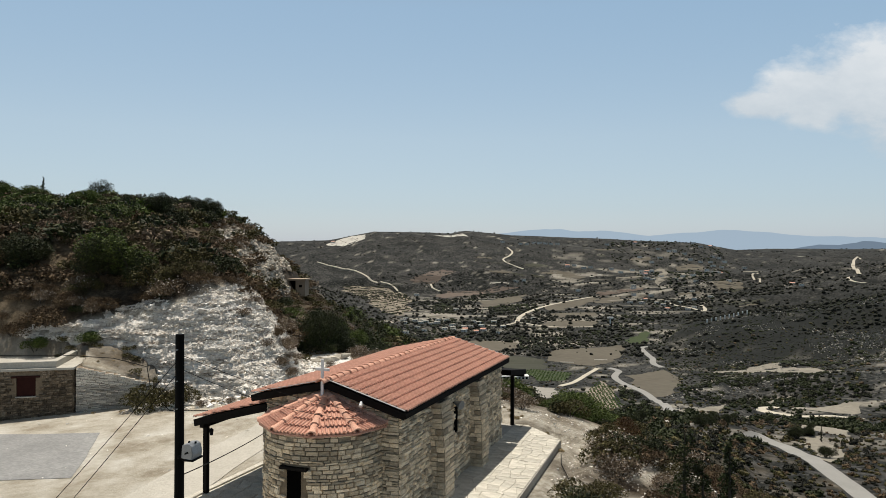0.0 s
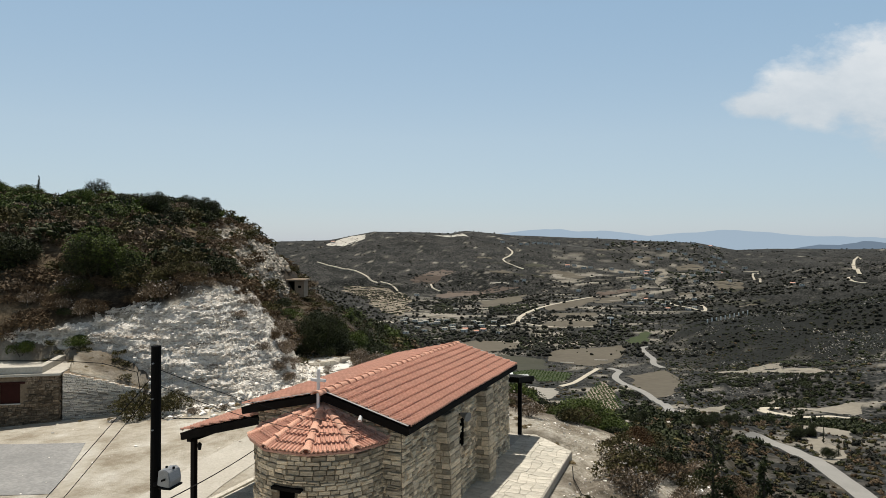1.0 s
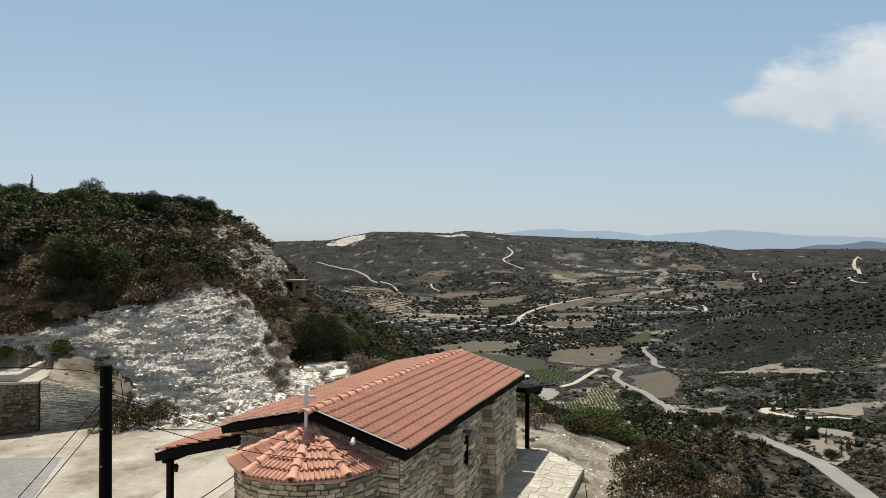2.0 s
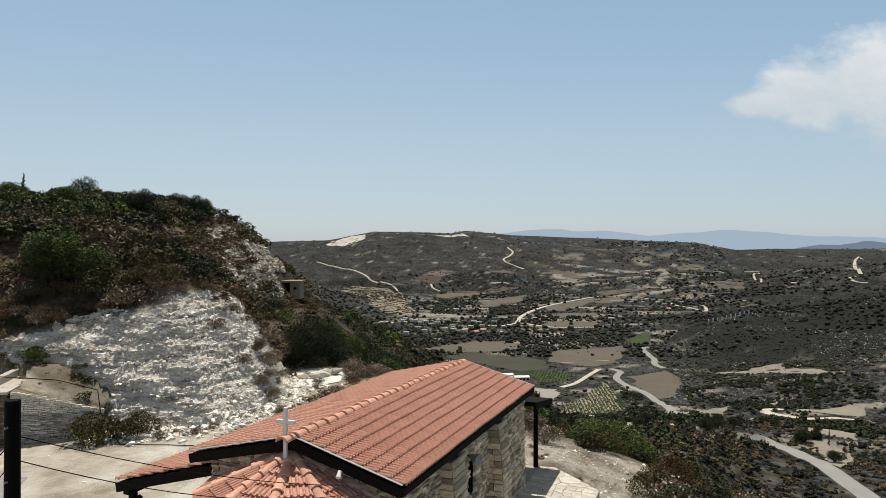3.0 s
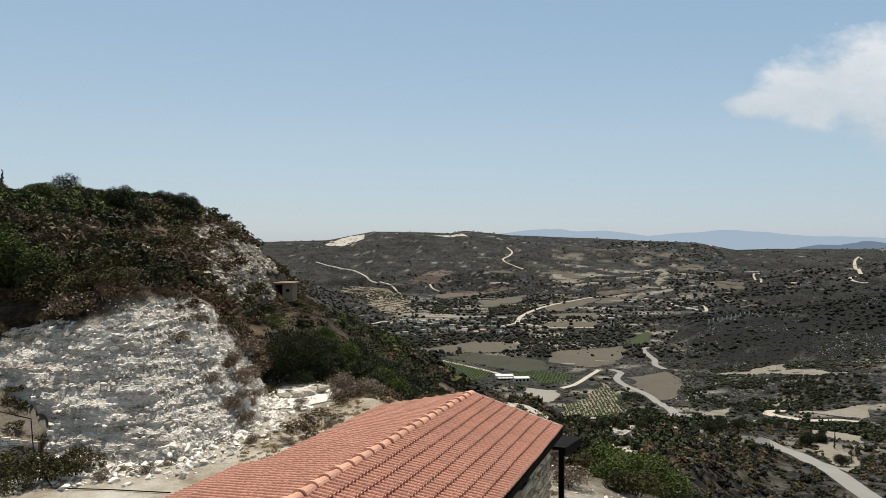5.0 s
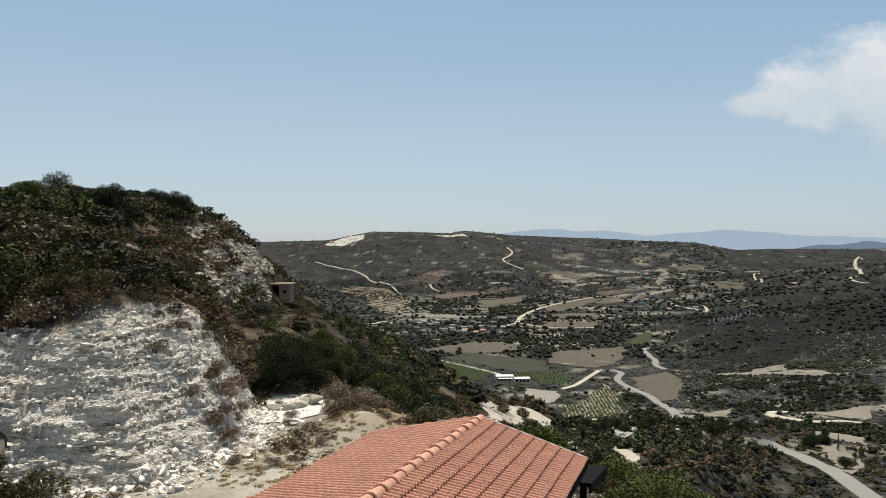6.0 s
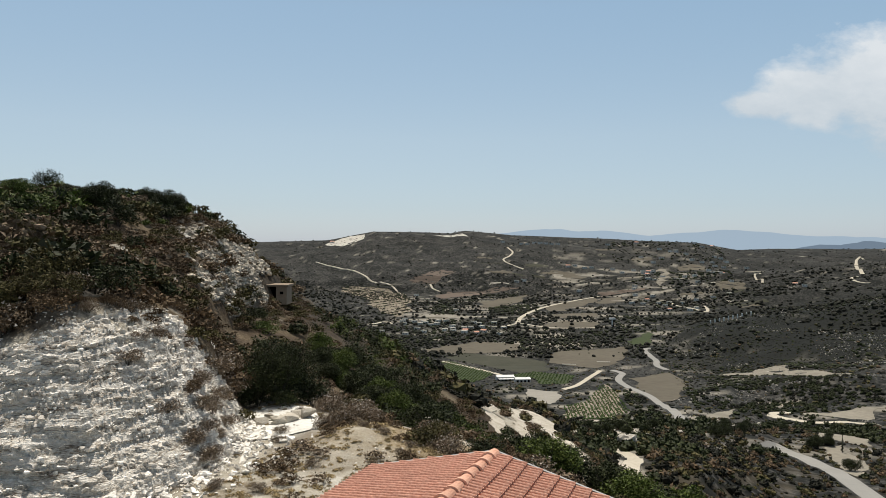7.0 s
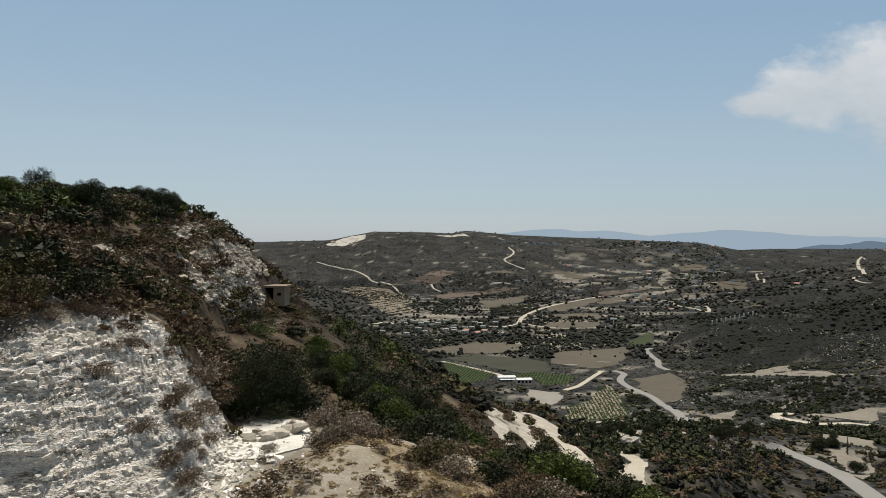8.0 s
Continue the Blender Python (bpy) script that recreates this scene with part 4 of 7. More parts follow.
def buttress(y0, y1, seed):
    """A stepped pier against the long wall."""
    bm = bmesh.new()
    profile = [(X1, -0.6), (X1 + 0.50, -0.6), (X1 + 0.47, 1.5), (X1 + 0.42, 2.1), (X1 + 0.34, 2.9), (X1, 3.02)]
    a = [bm.verts.new((x, y0, z)) for x, z in profile]
    b = [bm.verts.new((x, y1, z)) for x, z in profile]
    bm.faces.new(a)
    bm.faces.new(b)
    n = len(profile)
    for i in range(n):
        bm.faces.new((a[i], a[(i + 1) % n], b[(i + 1) % n], b[i]))
    pier = part("buttress", bm, M_MORTAR, chapel)
    edge = lambda z: np.interp(z, [-0.6, 1.5, 2.1, 2.9], [0.50, 0.47, 0.42, 0.34])
    r = random.Random(seed)
    z = -0.1
    while z < 2.9:
        h = r.uniform(0.12, 0.2)
        w = float(edge(z + h / 2))
        cut = r.uniform(0.35, 0.65)
        for y, way, s in ((y0, 1, 0), (y1, -1, 180)):
            spans = ((0, cut * w), (cut * w, w)) if w > 0.4 else ((0, w),)
            for p, q in spans:
                ob = new("stone", STONE_MESHES[r.randrange(10)])
                ob.parent = pier
                ob.matrix_basis = pose(X1 + (p + q) / 2, y, z + h / 2, 0, 0, s) @ Matrix.Diagonal((q - p - 0.012, 0.045, h - 0.014, 1))
        k = r.choice((1, 2, 2))
        for i in range(k):
            p, q = y0 + (y1 - y0) * i / k, y0 + (y1 - y0) * (i + 1) / k
            ob = new("stone", STONE_MESHES[r.randrange(10)])
            ob.parent = pier
            ob.matrix_basis = pose(X1 + w - 0.01, (p + q) / 2, z + h / 2, 0, 0, 90) @ Matrix.Diagonal((q - p - 0.012, 0.05, h - 0.014, 1))
        z += h
    return pier


buttress(2.62, 3.40, 21)
buttress(6.30, 7.02, 22)

# apse: a round wall under a five-sided tile roof
AC, AR, SIDES, ROUND = (-0.15, 0.30), 1.74, 5, 15
corner = [(AC[0] - AR * math.cos(math.pi * i / ROUND), AC[1] - AR * math.sin(math.pi * i / ROUND)) for i in range(ROUND + 1)]
bm = bmesh.new()
low, high = [bm.verts.new((x, y, -0.6)) for x, y in corner], [bm.verts.new((x, y, 2.86)) for x, y in corner]
bm.faces.new(low)
bm.faces.new(high)
for i in range(ROUND + 1):
    j = (i + 1) % (ROUND + 1)
    bm.faces.new((low[i], low[j], high[j], high[i]))
apse = part("apse", bm, M_MORTAR, chapel)


def round_stones():
    """Courses of blocks round the apse, with the window left free."""
    r = random.Random(30)
    laid, z = [], 0.0
    while z < 2.80:
        h = min(r.uniform(0.06, 0.14), 2.84 - z)
        s = -r.uniform(0, 0.2)
        while s < math.pi * AR:
            w = r.uniform(0.10, 0.38)
            at, gap = (s + w / 2) / AR, r.uniform(0.008, 0.022)
            free = abs(at - math.pi / 2) * AR > 0.21 + w / 2 or z + h < 0.76 or z > 1.92
            if 0 < at < math.pi and free:
                m = pose(AC[0] - AR * math.cos(at), AC[1] - AR * math.sin(at), z + h / 2 + r.uniform(-0.008, 0.008), r.uniform(-2, 2), r.uniform(-3.5, 3.5), math.degrees(at) - 90 + r.uniform(-2, 2)) @ Matrix.Translation((0, 0.02, 0)) @ Matrix.Diagonal((w - gap, r.uniform(0.05, 0.10), h - gap, 1))
                laid.append((r.randrange(len(STONES)), m))
            s += w
        z += h
    laid.reverse()
    for k, m in laid[:300]:
        ob = new("stone", STONE_MESHES[k])
        ob.parent, ob.matrix_basis = apse, m
    tagged(joined("masonry", [(*STONES[k], m) for k, m in laid[300:]], M_STONE_JOINED, apse), kind="stuff")


round_stones()
mid = ((corner[7][0] + corner[8][0]) / 2, (corner[7][1] + corner[8][1]) / 2)
face_turn = math.degrees(math.atan2(corner[8][1] - corner[7][1], corner[8][0] - corner[7][0]))
# each opening is a solid block whose dark colour stands in for shade
for name, dims, mat in (("window_opening", (-0.21, 0.21, -0.03, 0.05, 0.75, 1.85), M_DARK), ("lintel", (-0.42, 0.42, -0.09, 0.05, 1.85, 1.94), M_DARKWOOD)):
    bm = box(bmesh.new(), *dims, 0.01)
    bmesh.ops.transform(bm, matrix=pose(*mid, 0, 0, 0, face_turn), verts=bm.verts)
    part(name, bm, mat, chapel)
part("window_opening", box(bmesh.new(), X1 - 0.05, X1 + 0.03, *SLIT, 0.006), M_DARK, chapel)

# apse roof: tiles between hip caps
APEX, RIM, RIM_Z = Vector((AC[0], AC[1] - 0.06, 3.60)), 1.93, 2.84
rim = [Vector((AC[0] - RIM * math.cos(math.pi * i / SIDES), AC[1] - RIM * math.sin(math.pi * i / SIDES), RIM_Z)) for i in range(SIDES + 1)]
bm = bmesh.new()
top = bm.verts.new(APEX - Vector((0, 0, 0.03)))
ring = [bm.verts.new(p - Vector((0, 0, 0.02))) for p in rim]
under = [bm.verts.new(p - Vector((0, 0, 0.07))) for p in rim]
for i in range(SIDES):
    bm.faces.new((top, ring[i], ring[i + 1]))
    bm.faces.new((ring[i], under[i], under[i + 1], ring[i + 1]))
bm.faces.new(under)
apse_roof = part("apse_roof", bm, M_TILE, chapel)
r = random.Random(5)
for i in range(SIDES):
    a, b = rim[i], rim[i + 1]
    middle = (a + b) / 2
    down = (middle - APEX).normalized()
    across = (b - a).normalized()
    up = across.cross(-down)
    if up.z < 0:
        up = -up
    basis = Matrix((across, down, up)).transposed().to_4x4()
    fall, rows = (middle - APEX).length, 6
    for k in range(rows):
        y = fall * k / rows
        half = (b - a).length / 2 * (y + fall / rows * 0.6) / fall
        count = max(1, round(half * 2 / 0.22))
        for c in range(count):
            ob = new("tile", TILE_MESH)
            ob.parent = apse_roof
            ob.matrix_basis = Matrix.Translation(APEX + down * y + across * half * (2 * (c + 0.5) / count - 1) + up * 0.02) @ basis @ pose(0, 0, 0, r.uniform(-1, 1), 0, r.uniform(-2, 2)) @ Matrix.Diagonal((half * 2 / count / 0.276, fall / rows / 0.315, 0.9, 1))
for i in range(SIDES + 1):
    d = rim[i] - APEX
    n = 5
    for k in range(n):
        ob = new("hip_tile", CAP_MESH)
        ob.parent = apse_roof
        ob.matrix_basis = Matrix.Translation(APEX + d * (k / n) + Vector((0, 0, 0.035))) @ d.to_track_quat("X", "Z").to_matrix().to_4x4() @ pose(0, 0, 0, 0, 0, r.uniform(-2, 2)) @ Matrix.Diagonal((d.length / n / 0.40, 0.9, 0.95, 1))

# main roof: boards, fascias, tiles, ridge
bm = bmesh.new()
for (ex, ez), sgn in ((EAVE_R, 1), (EAVE_L, -1)):
    a = [(0, 0.02, RIDGE_Z), (ex, 0.02, ez), (ex, LONG, ez), (0, LONG, RIDGE_Z)]
    t = [bm.verts.new((x, y, z - 0.005)) for x, y, z in a]
    u_ = [bm.verts.new((x, y, z - 0.09)) for x, y, z in a]
    bm.faces.new(t)
    bm.faces.new(u_)
    for i in range(4):
        bm.faces.new((t[i], t[(i + 1) % 4], u_[(i + 1) % 4], u_[i]))
part("roof_deck", bm, M_DARKWOOD, chapel, "dark stained roof boards")
for y in (0.0, LONG):
    for ex, ez in (EAVE_R, EAVE_L):
        part("bargeboard", beam(bmesh.new(), (0, y, RIDGE_Z - 0.10), (ex, y, ez - 0.10), 0.05, 0.20), M_DARKWOOD, chapel)
        part("verge_flashing", beam(bmesh.new(), (0, y, RIDGE_Z + 0.075), (ex, y, ez + 0.068), 0.06, 0.016, 0.004), M_FLASHING, chapel)
for ex, ez in (EAVE_R, EAVE_L):
    part("fascia", beam(bmesh.new(), (ex, 0, ez - 0.09), (ex, LONG, ez - 0.09), 0.04, 0.15), M_DARKWOOD, chapel)
slope_r = part("roof_slope", box(bmesh.new(), -0.05, 0.05, 0.4, LONG - 0.4, RIDGE_Z - 0.07, RIDGE_Z - 0.02), M_TILE, chapel)
slope_l = part("roof_slope", box(bmesh.new(), -0.12, -0.06, 0.4, LONG - 0.4, RIDGE_Z - 0.12, RIDGE_Z - 0.06), M_TILE, chapel)
tiled_slope(slope_r, (0.03, 0.03, RIDGE_Z), (0.03, LONG - 0.03, RIDGE_Z), (EAVE_R[0], 0.03, EAVE_R[1]), (EAVE_R[0], LONG - 0.03, EAVE_R[1]), 8, 40, 41)
tiled_slope(slope_l, (-0.03, 0.03, RIDGE_Z), (-0.03, LONG - 0.03, RIDGE_Z), (EAVE_L[0], 0.03, EAVE_L[1]), (EAVE_L[0], LONG - 0.03, EAVE_L[1]), 8, 40, 42)
for k in range(27):
    ob = new("ridge_tile", CAP_MESH)
    ob.parent = chapel
    ob.matrix_basis = pose(r.uniform(-0.012, 0.012), LONG - 0.02 - 0.40 * k, RIDGE_Z + 0.035, 0, 0, -90 + r.uniform(-2.5, 2.5))
part("ridge_stop", box(bmesh.new(), -0.06, 0.06, 0.10, 0.18, RIDGE_Z, RIDGE_Z + 0.12, 0.02), M_CONCRETE, chapel)

# cross on the gable
cross = thing("cross", "plain pale grey metal cross fixed to the gable peak", "cross", (-0.12, -0.06, 0))
part("upright", box(bmesh.new(), -0.04, 0.04, -0.03, 0.03, 3.55, 4.60, 0.008), M_WHITE, cross)
part("arm", box(bmesh.new(), -0.22, 0.22, -0.026, 0.034, 4.27, 4.35, 0.008), M_WHITE, cross)


def post(parent, x, y, top, wide=0.15):
    part("post", box(bmesh.new(), x - wide / 2, x + wide / 2, y - wide / 2, y + wide / 2, -0.1, top, 0.012), M_DARKWOOD, parent)


# side porch and rear porch, lean-to roofs on dark posts
def porch(name, label, hi_a, hi_b, lo_a, lo_b, posts, rows, columns, seed):
    p = thing(name, label, "porch")
    hi_a, hi_b, lo_a, lo_b = map(Vector, (hi_a, hi_b, lo_a, lo_b))
    bm = bmesh.new()
    t = [bm.verts.new(q - Vector((0, 0, 0.01))) for q in (hi_a, hi_b, lo_b, lo_a)]
    u_ = [bm.verts.new(q - Vector((0, 0, 0.09))) for q in (hi_a, hi_b, lo_b, lo_a)]
    bm.faces.new(t)
    bm.faces.new(u_)
    for i in range(4):
        bm.faces.new((t[i], t[(i + 1) % 4], u_[(i + 1) % 4], u_[i]))
    deck = part("roof_deck", bm, M_DARKWOOD, p)
    down = Vector((0, 0, 0.12))
    part("bargeboard", beam(bmesh.new(), hi_a - down, lo_a - down, 0.05, 0.22), M_DARKWOOD, p)
    part("bargeboard", beam(bmesh.new(), hi_b - down, lo_b - down, 0.05, 0.22), M_DARKWOOD, p)
    part("fascia", beam(bmesh.new(), lo_a - down, lo_b - down, 0.05, 0.20), M_DARKWOOD, p)
    inset = (hi_a - lo_a) * 0.10
    part("wall_plate", beam(bmesh.new(), lo_a + inset - down * 2, lo_b + inset - down * 2, 0.16, 0.18), M_DARKWOOD, p)
    if rows:
        tiled_slope(deck, hi_a, hi_b, lo_a, lo_b, rows, columns, seed)
    for x, y in posts:
        post(p, x, y, lo_a.z - 0.22)
    return p


side_porch = porch("side_porch", "dark timber lean-to porch with red roof tiles", (X0, 0.35, 3.10), (X0, 7.2, 3.10), (-5.0, 0.35, 2.36), (-5.0, 7.2, 2.36), [(-4.7, 0.55), (-4.7, 3.8), (-4.7, 7.0)], 8, 25, 43)
rear_porch = porch("rear_porch", "dark timber porch behind the chapel", (2.5, LONG + 0.03, 2.78), (-2.6, LONG + 0.03, 2.78), (2.5, 13.0, 2.42), (-2.6, 13.0, 2.42), [(2.0, 12.62), (-2.1, 12.62)], 0, 0, 44)


def platform():
    bm = bmesh.new()
    pts = [(-4.9, -4.5), (4.72, -4.5), (4.62, 4.0), (4.52, 10.9), (2.7, 12.75), (-2.4, 13.1), (-4.9, 13.1)]
    low, high = [bm.verts.new((x, y, -1.3)) for x, y in pts], [bm.verts.new((x, y, -0.03)) for x, y in pts]
    bm.faces.new(high)
    for i in range(len(pts)):
        bm.faces.new((low[i], low[(i + 1) % len(pts)], high[(i + 1) % len(pts)], high[i]))
    base = tagged(part("pavement", bm, M_JOINT), "flagstone terrace round the chapel with a rough stone edge", "terrace", kind="structure")
    return base


terrace = platform()


def flagstones(parent, x0, x1, y0, y1, cell, seed, inside):
    """Crazy paving: cells of a jittered grid with mortar gaps."""
    r = random.Random(seed)
    nx, ny = round((x1 - x0) / cell), round((y1 - y0) / cell)
    node = {}
    for i in range(nx + 1):
        for j in range(ny + 1):
            jx = 0 if i in (0, nx) else r.uniform(-0.34, 0.34)
            jy = 0 if j in (0, ny) else r.uniform(-0.34, 0.34)
            node[i, j] = Vector((x0 + (x1 - x0) * (i + jx) / nx, y0 + (y1 - y0) * (j + jy) / ny, 0))
    used = set()
    for i in range(nx):
        for j in range(ny):
            if (i, j) in used:
                continue
            c = [node[i, j], node[i + 1, j], node[i + 1, j + 1], node[i, j + 1]]
            if r.random() < 0.25 and i + 1 < nx and (i + 1, j) not in used:
                used.add((i + 1, j))
                c = [node[i, j], node[i + 1, j], node[i + 2, j], node[i + 2, j + 1], node[i + 1, j + 1], node[i, j + 1]]
            used.add((i, j))
            c = [Vector((*inside(p.x, p.y), 0)) for p in c]
            if abs(sum(p.x * q.y - q.x * p.y for p, q in zip(c, c[1:] + c[:1]))) < 0.03:
                continue
            mid_ = sum(c, Vector()) / len(c)
            ring_ = []
            for p, q in zip(c, c[1:] + c[:1]):
                ring_ += [p.lerp(mid_, 0.045), p.lerp(q, 0.5).lerp(mid_, r.uniform(0.02, 0.06))]
            n, lift = len(ring_), r.uniform(-0.004, 0.006)
            v = [(p.x - mid_.x, p.y - mid_.y, lift) for p in ring_] + [(1.02 * (p.x - mid_.x), 1.02 * (p.y - mid_.y), -0.04) for p in ring_]
            f = [tuple(range(n))] + [(a, n + a, n + (a + 1) % n, (a + 1) % n) for a in range(n)]
            ob = new("flagstone", mesh_of("flagstone", v, f, M_FLAG))
            ob.parent, ob.matrix_basis = parent, Matrix.Translation((mid_.x, mid_.y, 0.0))


def east_edge(x, y):
    """Keeps a point on the terrace beside the long wall."""
    y = min(y, 12.70 - max(0.0, x - 2.7) * 1.0)
    return min(x, 4.62 - 0.010 * max(0.0, y)), y


flagstones(terrace, X1 + 0.03, 4.72, -4.4, 12.9, 0.33, 3, east_edge)
flagstones(terrace, -4.72, X0 - 0.03, -4.4, 7.4, 0.5, 4, lambda x, y: (x, y))
flagstones(terrace, X0, X1, -4.4, -1.6, 0.5, 6, lambda x, y: (x, y))
part("kerb", box(bmesh.new(), -4.95, -4.74, -4.4, 12.8, -0.3, 0.05, 0.015), M_FLAG, terrace)

# ---- the yard ----
LINE_A, LINE_B = (-4.15, -8.6, -0.1), (-3.1, -9.3, -0.1)


def utility_pole():
    x, y = 0.32, -6.23
    p = thing("utility_pole", "black tarred pole standing beside the chapel", "pole", (x, y, 0))
    part("shaft", rod(bmesh.new(), (0, 0, -0.3), (0, 0, 6.02), 0.105, 0.083, 14), M_POLE, p)
    for z in (4.55, 5.1, 5.72):
        part("bolt", rod(bmesh.new(), (0.02, -0.115, z), (0.02, -0.06, z), 0.014, 0.014, 6), M_STEEL, p)
    lamp = thing("floodlight", "grey metal floodlight hung on the black pole", "floodlight", (x, y, 3.74), 8)
    bm = bmesh.new()
    profile = [(-0.17, -0.13), (0.16, -0.16), (0.19, -0.05), (0.14, 0.11), (0.05, 0.15), (-0.14, 0.13)]
    a = [bm.verts.new((0.27 + px * 0.72, -0.17, pz)) for px, pz in profile]
    b = [bm.verts.new((0.27 + px * 0.72, 0.17, pz)) for px, pz in profile]
    bm.faces.new(a)
    bm.faces.new(b)
    for i in range(6):
        bm.faces.new((a[i], a[(i + 1) % 6], b[(i + 1) % 6], b[i]))
    bmesh.ops.bevel(bm, geom=bm.edges[:], offset=0.012, segments=2, affect="EDGES")
    part("housing", bm, M_STEEL, lamp)
    part("lens_frame", box(bmesh.new(), 0.19, 0.42, -0.185, 0.185, -0.185, -0.15, 0.01), M_BLACK, lamp)
    for yy in (-0.19, 0.19):
        part("bracket", beam(bmesh.new(), (0.05, yy * 0.6, -0.12), (0.32, yy, 0.0), 0.012, 0.035, 0.003), M_BLACK, lamp)
    part("bracket", box(bmesh.new(), 0.06, 0.11, -0.16, 0.16, -0.15, -0.10, 0.006), M_BLACK, lamp)
    for xx in (0.22, 0.36):
        part("clip", box(bmesh.new(), xx - 0.015, xx + 0.015, -0.02, 0.02, 0.13, 0.17, 0.004), M_BLACK, lamp)
    for z, end in ((5.55, LINE_A), (5.30, LINE_B)):
        tagged(cable("overhead_cable", sag((x, y, z), end, 0.12), 0.007, M_BLACK), "thin black stay cable from the pole down to the yard", "cable")
    for z, end, drop in ((5.62, (1.2, -0.05, 3.2), 0.15), (5.34, (1.25, -0.05, 3.02), 0.25)):
        tagged(cable("overhead_cable", sag((x, y, z), end, drop), 0.007, M_BLACK), "thin black overhead cable slung to the chapel gable", "cable")
    tagged(cable("service_cable", sag((x + 0.05, y, 3.22), (-1.62, -0.62, 2.52), 0.05) + [(-1.2, -1.12, 2.58), (-0.75, -1.38, 2.66)], 0.011, M_BLACK), "black service cable slung to the apse wall", "cable")
    return p


utility_pole()


def wall_lantern(x, y, z):
    p = thing("wall_lantern", "small black lantern on the porch post", "lantern", (x, y, z))
    part("arm", beam(bmesh.new(), (0, 0, 0.1), (0.12, 0, 0.1), 0.02, 0.02, 0.003), M_BLACK, p)
    part("cage", rod(bmesh.new(), (0.12, 0, -0.10), (0.12, 0, 0.06), 0.045, 0.065, 6), M_BLACK, p)
    part("cap", rod(bmesh.new(), (0.12, 0, 0.06), (0.12, 0, 0.13), 0.08, 0.01, 6), M_BLACK, p)


wall_lantern(-4.62, 0.55, 1.95)


def shed():
    """Flat-roofed stone shed cut into the bank."""
    a, b = (-19.9, 8.70), (-24.6, 5.4)
    turn = math.degrees(math.atan2(a[1] - b[1], a[0] - b[0]))
    long = math.dist(a, b)
    s = thing("stone_shed", "low stone shed with a flat concrete roof and dark red shutter", "shed", (*b, 0), turn)
    base, top = -0.95, 1.62
    win = (long - 2.55, long - 1.68, 0.35, 1.28)
    for x0, x1, z0, z1 in ((0, win[0], base, top), (win[1], long, base, top), (win[0], win[1], base, win[2]), (win[0], win[1], win[3], top)):
        w = part("wall", box(bmesh.new(), x0, x1, 0.0, 0.4, z0, z1), M_MORTAR, s)
    lay_stones(w, (0, 0), (long, 0), base, top, 51, holes=[(win[0] - 0.12, win[1] + 0.12, win[2] - 0.02, win[3] + 0.13)], course=(0.10, 0.17), long=(0.14, 0.36), most=400, meshes=SHED_MESHES)
    side = part("wall", box(bmesh.new(), long - 0.4, long - 0.002, 0.402, 4.0, base, top), M_MORTAR, s)
    lay_stones(side, (long, 0.0), (long, 4.0), base, top, 52, most=120, meshes=SHED_MESHES)
    part("shutter", box(bmesh.new(), win[0], win[1], 0.05, 0.12, win[2], win[3], 0.01), M_REDDOOR, s, "dark red painted shutter")
    part("lintel", box(bmesh.new(), win[0] - 0.22, win[1] + 0.22, -0.06, 0.2, win[3], win[3] + 0.10, 0.01), M_REDDOOR, s)
    part("sill", box(bmesh.new(), win[0] - 0.03, win[1] + 0.03, -0.08, 0.2, win[2] - 0.05, win[2], 0.01), M_CONCRETE, s)
    roof = part("roof_slab", box(bmesh.new(), -0.3, long + 0.08, -0.10, 4.2, top, top + 0.12, 0.015), M_CONCRETE, s, "pale concrete roof slab")
    part("parapet", box(bmesh.new(), -0.3, long - 0.75, 0.05, 0.35, top + 0.12, top + 0.45, 0.02), M_CONCRETE, s)
    part("parapet", box(bmesh.new(), long - 1.05, long - 0.75, 0.35, 4.2, top + 0.12, top + 0.45, 0.02), M_CONCRETE, s)
    return s


shed()


def dry_wall():
    a, b = (-19.85, 8.85), (-17.1, 11.2)
    w = thing("retaining_wall", "rough dry-stone retaining wall at the foot of the bank", "wall")
    turn = math.degrees(math.atan2(b[1] - a[1], b[0] - a[0]))
    long = math.dist(a, b)
    top = lambda s: 1.75 - 0.28 * s
    bm = bmesh.new()
    pts = [(0, -1.2), (long, -1.0), (long, top(long) - 0.1), (0, top(0) - 0.06)]
    m = pose(*a, 0, 0, 0, turn)
    f, g = [bm.verts.new((s, 0.02, z)) for s, z in pts], [bm.verts.new((s, 1.2, z)) for s, z in pts]
    bm.faces.new(f)
    bm.faces.new(g)
    for i in range(4):
        bm.faces.new((f[i], f[(i + 1) % 4], g[(i + 1) % 4], g[i]))
    bmesh.ops.transform(bm, matrix=m, verts=bm.verts)
    core = part("core", bm, M_MORTAR, w)
    lay_stones(core, a, b, -0.9, 1.75, 55, course=(0.045, 0.10), long=(0.12, 0.42), top=top, meshes=WALL_MESHES)


dry_wall()


